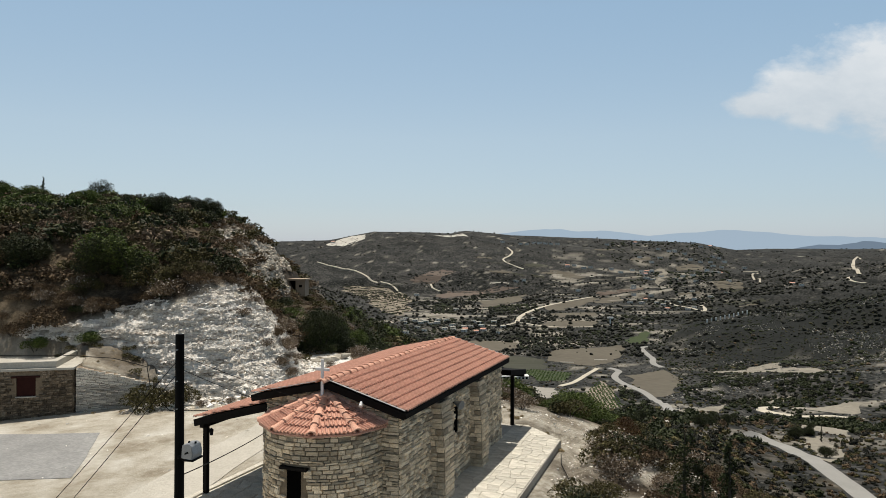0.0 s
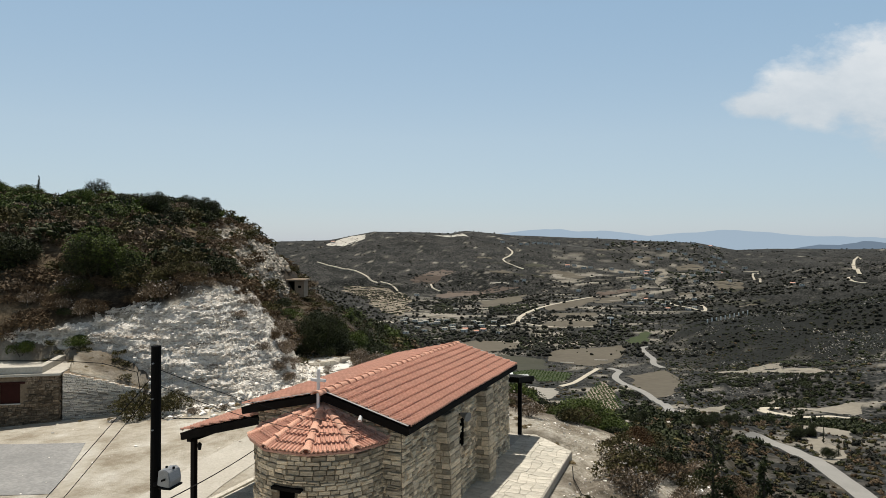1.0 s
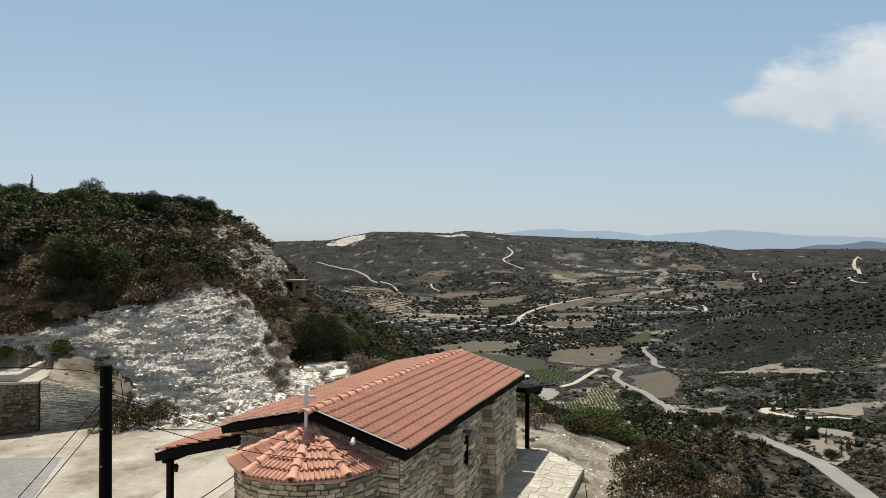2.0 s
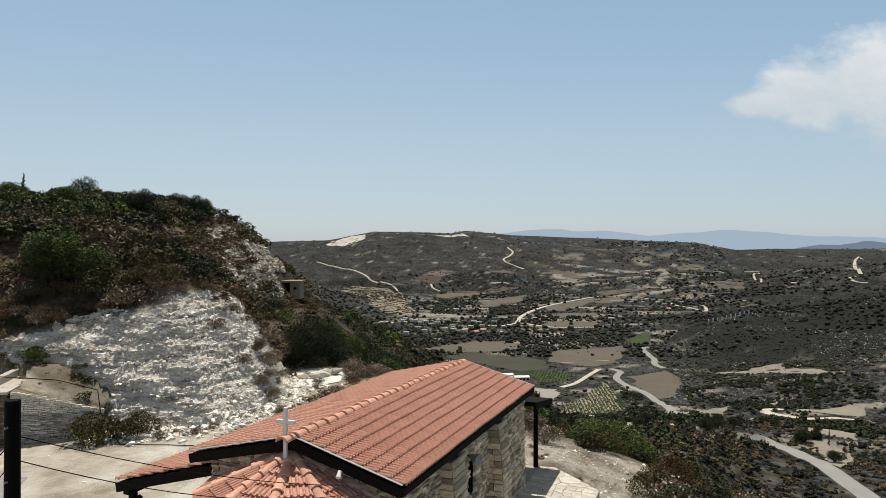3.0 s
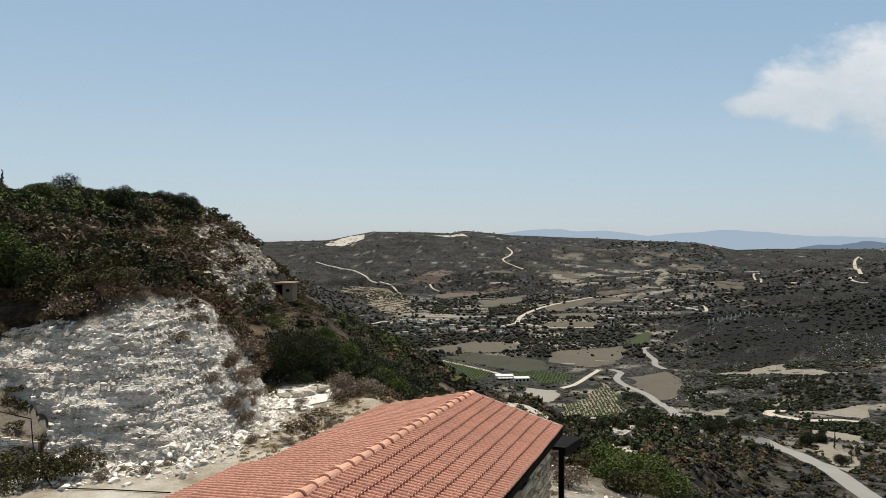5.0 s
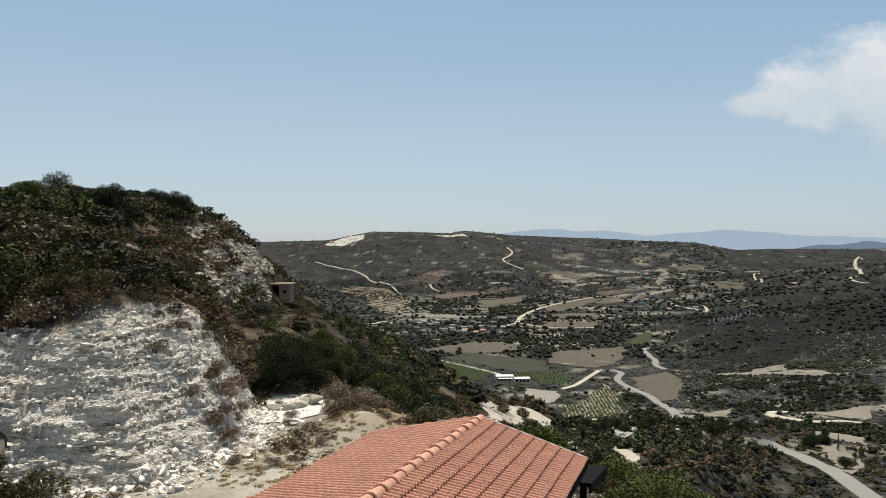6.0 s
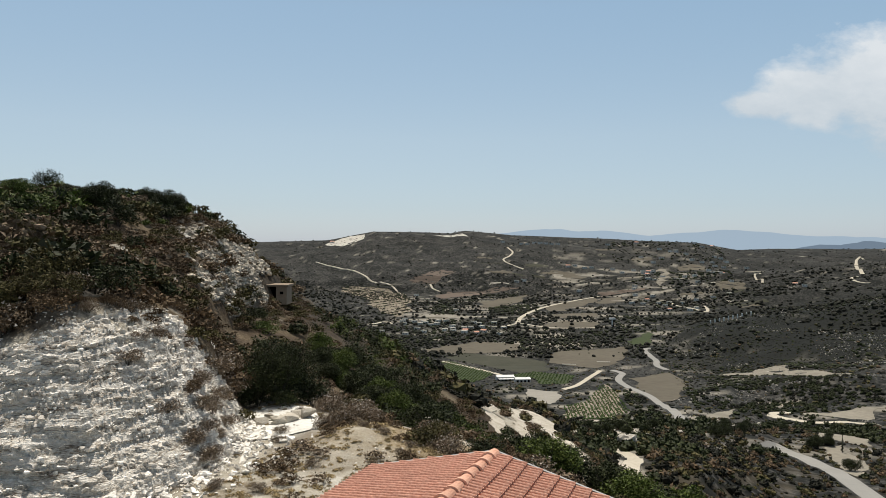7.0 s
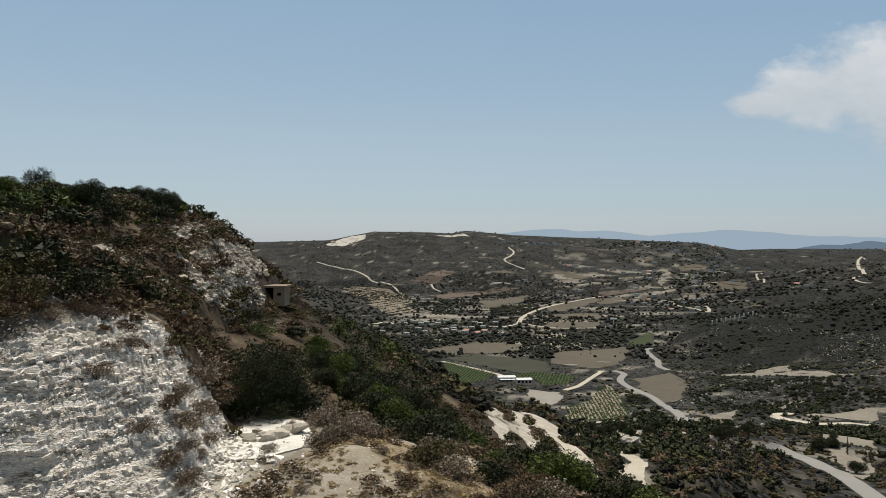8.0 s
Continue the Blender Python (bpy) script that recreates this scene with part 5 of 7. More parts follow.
def strip(name, label, category, points, wide, mat, lift=0.05, step=1.0, edge=0.0):
    """A road or path draped on the land along a smooth line of u, v points."""
    pts = [Vector((u, v, 0)) for u, v in points]
    line = []
    for i in range(len(pts) - 1):
        p0, p1, p2, p3 = pts[max(0, i - 1)], pts[i], pts[i + 1], pts[min(len(pts) - 1, i + 2)]
        n = max(2, int((p2 - p1).length / step))
        for k in range(n):
            t = k / n
            line.append(0.5 * ((2 * p1) + (p2 - p0) * t + (2 * p0 - 5 * p1 + 4 * p2 - p3) * t * t + (3 * p1 - p0 - 3 * p2 + p3) * t ** 3))
    line.append(pts[-1])
    c = np.array([(p.x, p.y) for p in line])
    d = np.gradient(c, axis=0)
    d /= np.linalg.norm(d, axis=1)[:, None] + 1e-9
    nrm = np.stack([-d[:, 1], d[:, 0]], -1)
    cols = 5
    rows = []
    for k in range(cols):
        s = (k / (cols - 1) - 0.5) * wide
        q = c + nrm * (s + (rough(c[:, 0], c[:, 1], wide * 2, 5, 2)[:, None] * edge if k in (0, cols - 1) else 0))
        rows.append(q)
    own = [ground(q[:, 0], q[:, 1]) for q in rows]
    z = np.max(own, axis=0) * 0.4 + lift
    verts = []
    for k, q in enumerate(rows):
        x, y = to_world(q[:, 0], q[:, 1])
        verts += [(a, b, h + o * 0.6) for a, b, h, o in zip(x, y, z, own[k])]
    n = len(c)
    for k in (0, cols - 1):
        x, y = to_world(rows[k][:, 0], rows[k][:, 1])
        verts += [(a, b, h + o * 0.6 - lift - 1.2 - wide * 0.1) for a, b, h, o in zip(x, y, z, own[k])]
    faces = [(k * n + i, k * n + i + 1, (k + 1) * n + i + 1, (k + 1) * n + i) for k in range(cols - 1) for i in range(n - 1)]
    for k, e in ((0, cols), (cols - 1, cols + 1)):
        faces += [(k * n + i, k * n + i + 1, e * n + i + 1, e * n + i) for i in range(n - 1)]
    return tagged(new(name, mesh_of(name, verts, faces, mat)), label, category, kind="structure")


def patch(name, label, category, corners, mat, lift=0.3, cell=12.0, ragged=0.0, kind="structure"):
    """A field or paved area draped on the land inside a polygon of u, v corners."""
    c = np.array(corners, float)
    lo, hi = c.min(0), c.max(0)
    nu, nv = [max(4, min(280, int((h - l) / cell) + 1)) for l, h in zip(lo, hi)]
    u, v = np.meshgrid(np.linspace(lo[0], hi[0], nu), np.linspace(lo[1], hi[1], nv), indexing="ij")
    span = max(hi - lo)
    wu, wv = u + rough(u, v, span / 5, 3, 6) * ragged, v + rough(u, v, span / 5, 4, 6) * ragged
    inside = np.zeros(u.shape, bool)
    for (ax, ay), (bx, by) in zip(c, np.roll(c, -1, 0)):
        hit = ((ay > wv) != (by > wv)) & (wu < (bx - ax) * (wv - ay) / (by - ay + 1e-12) + ax)
        inside ^= hit
    ok = inside[:-1, :-1] | inside[1:, :-1] | inside[1:, 1:] | inside[:-1, 1:]
    # points of the rim slide onto the outline
    best, eu, ev = np.full(u.shape, 1e18), wu.copy(), wv.copy()
    for (ax, ay), (bx, by) in zip(c, np.roll(c, -1, 0)):
        dx, dy = bx - ax, by - ay
        t = np.clip(((wu - ax) * dx + (wv - ay) * dy) / (dx * dx + dy * dy + 1e-12), 0, 1)
        far_ = (wu - ax - t * dx) ** 2 + (wv - ay - t * dy) ** 2
        near_ = far_ < best
        best, eu, ev = np.where(near_, far_, best), np.where(near_, ax + t * dx, eu), np.where(near_, ay + t * dy, ev)
    u, v = np.where(inside, u, u + eu - wu), np.where(inside, v, v + ev - wv)
    z = ground(u, v) + lift
    x, y = to_world(u, v)
    index = np.arange(u.size).reshape(u.shape)
    faces = np.stack([index[:-1, :-1][ok], index[1:, :-1][ok], index[1:, 1:][ok], index[:-1, 1:][ok]], -1)
    used = np.unique(faces)
    remap = np.full(u.size, -1)
    remap[used] = np.arange(len(used))
    verts = np.stack([x, y, z], -1).reshape(-1, 3)[used]
    ob = new(name, mesh_of(name, verts, remap[faces], mat, True))
    return tagged(ob, label, category, kind=kind)


patch("pavement_concrete", "pale concrete apron beside the chapel terrace", "apron", [(-9.2, 8), (-7.75, 21.5), (-6.9, 26.5), (-5.6, 33), (-7.2, 33.5), (-8.6, 28.6), (-9.4, 24.5), (-11.2, 17), (-13.5, 8)], M_CONCRETE, 0.02, 0.07, 0.2)
patch("road_yard", "worn grey asphalt patch crossing the yard", "road", [(-34, 24.2), (-15.6, 24.3), (-13.0, 24.1), (-13.8, 26.7), (-15.1, 30.4), (-20, 31.2), (-36, 31.9)], M_ASPHALT, 0.015, 0.07, 0.12)

# ---- plants ----
def leaf_cloud(seed, blobs, count, size, flat=0.6, hollow=0.55):
    """Small leaf blades on the outside of several overlapping clumps: an uneven crown with gaps."""
    r = np.random.default_rng(seed)
    weight = np.array([b[3] * b[4] for b in blobs])
    pick = r.choice(len(blobs), count, p=weight / weight.sum())
    b = np.array(blobs)[pick]
    d = r.normal(size=(count, 3))
    d /= np.linalg.norm(d, axis=1)[:, None]
    d[:, 2] = np.where(d[:, 2] < -0.75, -d[:, 2], d[:, 2])
    reach = hollow + (1 - hollow) * r.random(count) ** 0.6
    p = b[:, :3] + d * reach[:, None] * np.stack([b[:, 3], b[:, 3], b[:, 4]], -1)
    p[:, 2] = np.maximum(p[:, 2], 0.03)
    a = r.normal(size=(count, 3)) + d * 0.4
    a /= np.linalg.norm(a, axis=1)[:, None]
    s = np.cross(a, r.normal(size=(count, 3)))
    s /= np.linalg.norm(s, axis=1)[:, None] + 1e-9
    k = size * r.uniform(0.6, 1.35, count)[:, None]
    verts = np.stack([p - a * k * 0.5 - s * k * flat * 0.5, p - a * k * 0.35 + s * k * flat * 0.6, p + a * k * 0.75], 1).reshape(-1, 3)
    faces = np.arange(3 * count).reshape(-1, 3)
    return verts, faces


def clumps(seed, n, wide, tall, low=0.3, size=0.42):
    """Clump centres and sizes for a crown of unit width."""
    r = random.Random(seed)
    out = []
    for _ in range(n):
        a, q = r.uniform(0, 2 * math.pi), math.sqrt(r.random()) * wide * 0.62
        h = tall * (low + (1 - low) * (1 - (q / wide) ** 2) * r.uniform(0.45, 1.0)) * 0.72
        k = r.uniform(0.6, 1.2) * size
        out.append((q * math.cos(a), q * math.sin(a), h, wide * k, tall * k * 0.85))
    return out


def stems(seed, n, wide, tall, thick):
    """Tapered limbs that fork from the foot into the crown."""
    r = random.Random(seed)
    bm = bmesh.new()
    for i in range(n):
        a = 2 * math.pi * i / n + r.uniform(-0.4, 0.4)
        mid = Vector((math.cos(a) * wide * 0.22, math.sin(a) * wide * 0.22, tall * r.uniform(0.28, 0.42)))
        rod(bm, (0, 0, -0.15), mid, thick, thick * 0.65, 5)
        for _ in range(2):
            c = a + r.uniform(-0.7, 0.7)
            rod(bm, mid, (math.cos(c) * wide * 0.6, math.sin(c) * wide * 0.6, tall * r.uniform(0.6, 0.9)), thick * 0.6, thick * 0.15, 4)
    return bm


KINDS, SHAPES = {}, {}
lump_points, lump_faces = chunk_shape(3, 0, 0.0)
CORE = np.array(lump_points)[np.array(lump_faces)].reshape(-1, 3) * 1.9


def shrub_kind(key, name, label, category, foliage, wide, tall, n, leaves, size, seed, tops=0, limbs=4, thick=0.03, part_name="foliage", hollow=0.5, low=0.12, clump=0.42):
    """Keeps one shrub of a kind: its meshes, unlinked, to be set out later."""
    crown = leaf_cloud(seed, clumps(seed, n, wide, tall, low, clump), leaves, size, hollow=hollow)
    parts = [(part_name, mesh_of(part_name, *crown, foliage))]
    bm = stems(seed, limbs, wide, tall, thick)
    me = bpy.data.meshes.new("stem")
    bm.to_mesh(me)
    bm.free()
    me.materials.append(M_BARK)
    parts.append(("stem", me))
    if tops:
        heads = [(b[0], b[1], b[2] + 0.05 * tall, b[3] * 1.1, b[4] * 1.15) for b in clumps(seed, n, wide, tall, low, clump)]
        parts.append(("seed_head", mesh_of("seed_head", *leaf_cloud(seed + 1, heads, tops, 0.055, 0.9, 0.95), M_FLOWER)))
    KINDS[key] = (name, label, category, parts)
    crown_blobs = clumps(seed, n, wide, tall, low, clump)
    few = max(24, min(215, int(leaves * 0.12)))
    leafy = leaf_cloud(seed, crown_blobs, few, min(0.3, size * (leaves / few) ** 0.40), hollow=0.6)[0]
    cores = [np.array(b[:3]) + CORE * np.array((b[3], b[3], b[4])) * 0.42 for b in crown_blobs[:3]]
    SHAPES[key] = (np.concatenate([leafy] + cores), foliage)


EVERGREEN, BROWN = "dark green evergreen shrub on the dry slope", "brown summer-dry thorny shrub on the slope"
shrub_kind("dark", "shrub", EVERGREEN, "shrub", M_LEAF, 1.1, 1.35, 11, 2400, 0.085, 101)
shrub_kind("dark_b", "shrub", EVERGREEN, "shrub", M_LEAF, 1.3, 1.1, 12, 2400, 0.085, 102)
shrub_kind("green", "shrub", "fresh green leafy shrub on the slope", "shrub", M_GREEN, 1.3, 1.2, 12, 2400, 0.09, 103)
shrub_kind("olive", "shrub", "olive-green wiry shrub on the slope", "shrub", M_OLIVE, 1.1, 1.1, 10, 2000, 0.08, 104)
shrub_kind("dry", "dry_shrub", BROWN, "shrub", M_DRY, 0.95, 0.8, 9, 1800, 0.07, 105)
shrub_kind("dry_b", "dry_shrub", BROWN, "shrub", M_DRY, 1.15, 0.7, 10, 1900, 0.07, 106)
shrub_kind("rust", "dry_shrub", "tall rust-brown dry shrub beside the terrace", "shrub", M_RUST, 1.1, 1.0, 12, 3000, 0.06, 114)
shrub_kind("thistle", "dry_shrub", "brown dry shrub topped with pale seed heads", "shrub", M_THISTLE, 1.0, 0.9, 9, 1500, 0.065, 107, tops=170)
shrub_kind("tuft", "grass_tuft", "straw-coloured dry grass tuft", "grass", M_STRAW, 0.5, 0.35, 6, 320, 0.08, 108, limbs=3, thick=0.008)
shrub_kind("tree", "broad_tree", "dense dark green carob tree on the slope", "tree", M_LEAF, 2.7, 4.3, 36, 16000, 0.125, 109, limbs=5, thick=0.11, part_name="crown", clump=0.36, low=0.08)
shrub_kind("bare", "broad_tree", "dark half-bare tree on the hill crest", "tree", M_LEAF, 2.9, 4.6, 26, 2600, 0.15, 115, limbs=8, thick=0.09, part_name="crown", clump=0.26, low=0.2)
shrub_kind("tree_b", "broad_tree", "dense dark green carob tree on the slope", "tree", M_LEAF, 3.1, 4.0, 38, 26000, 0.095, 110, limbs=5, thick=0.11, part_name="crown", clump=0.35, low=0.08)
shrub_kind("carob", "broad_tree", "dense dark carob tree with lighter green upper leaves on the slope", "tree", M_LEAF, 2.9, 4.2, 34, 17000, 0.11, 119, limbs=5, thick=0.11, part_name="crown", clump=0.36, low=0.06)
shrub_kind("belt", "broad_tree", "dark green tree in a belt below the brink", "tree", M_LEAF, 2.6, 3.6, 26, 6000, 0.16, 112, limbs=4, thick=0.1, part_name="crown", clump=0.36, low=0.1)
shrub_kind("belt_b", "broad_tree", "olive-green tree in a belt below the brink", "tree", M_GREEN, 2.4, 3.3, 24, 5500, 0.15, 113, limbs=4, thick=0.1, part_name="crown", clump=0.36, low=0.1)
shrub_kind("fig", "fig_tree", "broad leafy green tree on the slope", "tree", M_GREEN, 3.0, 3.6, 34, 15000, 0.125, 111, limbs=5, thick=0.10, part_name="crown", clump=0.36, low=0.1)


# lighter green leaves over the carob's upper clumps
tips = [(b[0], b[1], b[2] + 0.25 * b[4], b[3] * 0.95, b[4]) for b in clumps(119, 34, 2.9, 4.2, 0.06, 0.36) if b[2] > 1.9]
KINDS["carob"][3].append(("new_growth", mesh_of("new_growth", *leaf_cloud(120, tips, 4200, 0.12, 0.7, 0.95), M_GREEN)))


def plant(key, x, y, size=1.0, turn=0.0, squash=1.0, label="", sink=0.06, group=""):
    """Sets one plant of a kind on the land at x, y."""
    name, text, category, parts = KINDS[key]
    e = new(name)
    e.empty_display_size = 0.1
    e.matrix_world = pose(x, y, height_at(x, y) - sink * size, 0, 0, turn) @ Matrix.Diagonal((size, size, size * squash, 1))
    tagged(e, label or text, category, group)
    for n, me in parts:
        o = new(n, me)
        o.parent = e
        if n == "seed_head":
            tagged(o, kind="stuff")
    return e


def plant_at(key, u, v, size=1.0, squash=1.0, label="", group=""):
    return plant(key, *to_world(u, v), size, rnd.uniform(0, 360), squash, label, group=group)


def thicket(name, label, spots):
    """Plants past counting, joined by foliage: spots of (kind, u, v, size, squash)."""
    by = {}
    for key, u, v, size, squash in spots:
        by.setdefault(SHAPES[key][1].name, (SHAPES[key][1], []))[1].append((key, u, v, size, squash))
    for mat, rows in by.values():
        vs = []
        z = ground(np.array([q[1] for q in rows]), np.array([q[2] for q in rows]))
        for (key, u, v, size, squash), h in zip(rows, z):
            p = SHAPES[key][0] * np.array([size, size, size * squash])
            a = rnd.uniform(0, 2 * math.pi)
            c, s = math.cos(a), math.sin(a)
            x, y = to_world(u, v)
            vs.append(np.stack([p[:, 0] * c - p[:, 1] * s + x, p[:, 0] * s + p[:, 1] * c + y, p[:, 2] + h - 0.06 * size], -1))
        vs = np.concatenate(vs)
        n = len(vs) // 3
        me = bpy.data.meshes.new(name)
        me.vertices.add(3 * n)
        me.vertices.foreach_set("co", vs.ravel())
        me.loops.add(3 * n)
        me.loops.foreach_set("vertex_index", np.arange(3 * n))
        me.polygons.add(n)
        me.polygons.foreach_set("loop_start", np.arange(0, 3 * n, 3))
        me.polygons.foreach_set("loop_total", np.full(n, 3))
        me.update(calc_edges=True)
        me.materials.append(mat)
        tagged(new(name, me), label, "scrub", kind="stuff")


# single trees and bushes that stand out
plant_at("tree_b", -9.0, 51.8, 0.80, 1.05)
plant_at("dark", -9.9, 50.9, 1.15, 1.0)
plant_at("dark_b", -8.2, 50.8, 1.05, 0.9)
plant_at("dark", -7.3, 51.6, 1.2, 1.0)
plant_at("green", -10.6, 54.5, 1.3, 0.9)
plant_at("olive", -9.6, 58.5, 1.5, 0.9)
plant_at("green", -9.2, 55.6, 1.2, 0.9)
plant_at("carob", -20.9, 42.6, 0.82, 0.9)
plant_at("carob", -19.0, 42.2, 0.70, 0.8)
plant_at("tree", -26.0, 43.0, 0.75, 0.7)
plant_at("bare", -56.0, 112.5, 1.0, 0.95)
plant_at("green", -37, 76, 2.6, 0.8)
plant_at("green", -46, 74, 2.8, 0.8)
plant_at("green", -52, 86, 2.9, 0.8)
plant_at("dark", -32.6, 84, 2.2, 1.0)
plant_at("tree", -35.0, 103, 0.95, 0.9)
plant_at("tree", -38.5, 105, 0.8, 0.8)
plant_at("tree", -36.5, 88, 0.95, 0.85)
plant_at("tree", -41.5, 92, 0.8, 0.8)
plant_at("fig", -47.5, 92, 1.0, 0.85, "fresh green tree on the upper slope")
plant_at("fig", -62.0, 104, 1.0, 0.8, "fresh green tree on the upper slope")
plant_at("fig", -69.0, 108, 1.0, 0.9, "fresh green tree on the upper slope")
plant_at("tree", -72.0, 112, 0.9, 0.95)
plant_at("dark_b", -34.2, 98, 2.2, 0.9)
plant_at("dark_b", -40, 104, 2.0, 0.9)
plant_at("dark_b", -22.8, 97, 1.9, 0.95)
plant_at("green", -19.6, 92, 1.8, 0.8)
plant_at("fig", 7.0, 37.0, 0.72, 0.75, "lush green fig bush below the terrace")
plant_at("fig", 9.0, 40.5, 0.66, 0.75, "lush green fig bush below the terrace")
plant_at("rust", 8.1, 31.2, 1.05, 1.05)
plant_at("olive", 9.0, 33.0, 1.1, 0.9)
plant_at("olive", 7.0, 29.0, 1.0, 0.9)
plant_at("dark", 8.3, 28.0, 1.0, 0.9)
plant_at("thistle", 7.2, 27.6, 1.2, 0.9)
plant_at("thistle", 6.6, 26.6, 1.3, 0.9)
plant_at("thistle", 6.4, 24.8, 1.2, 0.9)
plant_at("olive", -15.0, 35.0, 1.35, 0.95, "grey-green bush at the foot of the chalk cut")
plant_at("olive", -13.4, 35.4, 1.2, 0.9, "grey-green bush at the foot of the chalk cut")


# ---- fields, roads and houses of the valley ----
M_QUARRY = material("quarry_chalk", [(0.32, 0.30, 0.26), (0.56, 0.53, 0.47)], 0.02, 0.95, 0.0, 12)
M_TRACKSOIL = material("pale_dry_soil", [(0.2, 0.185, 0.155), (0.31, 0.29, 0.255)], 0.05, 0.95, 0.0, 12)
M_STRAWFIELD = material("straw_field", [(0.15, 0.135, 0.105), (0.27, 0.245, 0.2)], 0.03, 0.95, 0.0, 12)
M_TERRACE = material("terrace_soil", [(0.10, 0.085, 0.062), (0.26, 0.225, 0.17)], 0.04, 0.95, 0.0, 9, spread=(0.4, 0.6))
M_CHALKSOIL = material("eroded_soil", [(0.24, 0.205, 0.155), (0.43, 0.39, 0.325), (0.58, 0.545, 0.475)], 0.3, 0.95, 0.3, 9)
OPEN = []


def field(name, label, mat, *corners):
    c = np.array(corners)
    span = (c.max(0) - c.min(0)).max()
    OPEN.append((0, corners))
    return patch(name, label, name.replace("_", " "), corners, mat, 0.25 if c[:, 1].mean() > 300 else 0.12, max(0.3, span / 110), span / 14)


def route(name, label, wide, mat, *points):
    OPEN.append((wide, points))
    far = np.mean([p[1] for p in points])
    return strip(name, label, name, points, wide, mat, 0.15 + far * 0.0003, max(1.5, far / 150), wide * 0.08)


field("bare_patch", "bleached chalk quarry scar on the far hillside", M_QUARRY, (-433, 2535), (-402, 2585), (-351, 2657), (-293, 2614), (-281, 2474), (-344, 2420))
field("bare_patch", "bleached chalk quarry scar on the far hillside", M_QUARRY, (-33, 2546), (15, 2577), (67, 2582), (94, 2507), (31, 2537))
field("field", "reddish ploughed field in the valley", M_REDFIELD, (-92, 1922), (-43, 2026), (-2, 2064), (39, 2015), (-2, 1993), (-27, 1866))
field("field", "reddish ploughed field in the valley", M_REDFIELD, (-18, 1640), (10, 1763), (94, 1786), (137, 1798), (201, 1780), (116, 1755), (53, 1628), (-12, 1546))
field("field", "tan stubble field in the valley", M_FIELD, (72, 1461), (122, 1532), (206, 1697), (179, 1499), (105, 1325), (68, 1302))
field("field", "tan stubble field in the valley", M_FIELD, (192, 1318), (251, 1449), (363, 1620), (329, 1473), (245, 1295), (223, 1244), (190, 1243))
field("field", "tan stubble field in the valley", M_FIELD, (134, 990), (179, 1062), (233, 1047), (219, 985), (164, 957), (140, 961))
field("field", "tan stubble field in the valley", M_FIELD, (-23, 749), (4, 786), (43, 820), (87, 801), (81, 747), (38, 729), (-10, 729))
field("field", "tan stubble field in the valley", M_FIELD, (100, 671), (119, 740), (155, 761), (204, 783), (202, 753), (170, 672), (140, 641), (112, 655))
VINE_BLOCKS = [[(-12, 641), (4, 679), (46, 615), (37.1, 590.2), (20.4, 563.7)]]
field("vine_field", "green vineyard block on the valley floor", M_GREENFIELD, (-12, 641), (4, 679), (46, 615), (37.1, 590.2), (20.4, 563.7))
VINE_BLOCKS.append([(56, 602), (80, 623), (114, 604), (100.4, 568.5), (78.4, 565.5), (76.4, 590.9)])
field("vine_field", "green vineyard block on the valley floor", M_GREENFIELD, (56, 602), (80, 623), (114, 604), (100.4, 568.5), (78.4, 565.5), (76.4, 590.9))
OLIVE_BLOCKS = [[(2, 696), (30, 732), (100, 682), (96, 623), (67, 615), (27, 664)]]
field("olive_field", "dark olive grove on the valley floor", M_SCRUBFIELD, (2, 696), (30, 732), (100, 682), (96, 623), (67, 615), (27, 664))
VINEYARD = [(83.2, 489.6), (100.7, 502.3), (112.5, 529.8), (127.0, 566.1), (131.6, 545.3), (124.8, 478.3), (110.6, 451.2), (83.5, 405.4), (78.1, 460.8)]
field("vineyard", "pale ground of a trellised vineyard", M_TERRACE, (83.2, 489.6), (100.7, 502.3), (112.5, 529.8), (127.0, 566.1), (131.6, 545.3), (124.8, 478.3), (110.6, 451.2), (83.5, 405.4), (78.1, 460.8))
field("bare_patch", "tan cut bank above the road", M_FIELD, (157.5, 590.2), (200, 623), (192.9, 568.5), (168.6, 505.0), (156.6, 497.5), (152.9, 550.6))
field("field", "pale straw field beside the track", M_STRAWFIELD, (186, 372), (200.3, 384), (214.5, 386), (244, 396), (226.9, 371.8), (200.0, 364))
field("field", "pale straw strip among the scrub", M_STRAWFIELD, (243, 617), (259.9, 596.6), (278, 620), (290.3, 597.9), (281.1, 575.3), (296.0, 558.3), (301.6, 521.4), (289.2, 503.9), (267.5, 540.1), (238.8, 595.3))
field("bare_patch", "pale dusty bank beside the road", M_STRAWFIELD, (151.8, 291.9), (157.3, 282.9), (159.1, 266.5), (142.8, 241.3), (138.7, 255.0), (138.4, 266.0))
field("bare_patch", "tan dirt bank beside the road", M_STRAWFIELD, (127.3, 241.5), (135.1, 245.8), (128.0, 225.6), (122.7, 210.0), (107.6, 186.5), (105.8, 192.0), (116.2, 216.6))
field("car_park", "grey gravel yard by the farm sheds", M_TRACKSOIL, (65.3, 546.5), (88.4, 536.6), (85.5, 513.7), (75.6, 494.3), (63.9, 504.4), (61.9, 527.0))
field("bare_patch", "pale gravel bank below the scrub", M_STRAWFIELD, (138.0, 408.0), (173.1, 453.5), (191.3, 463.8), (178.5, 438.0), (147.4, 389.1), (132.6, 384.6))
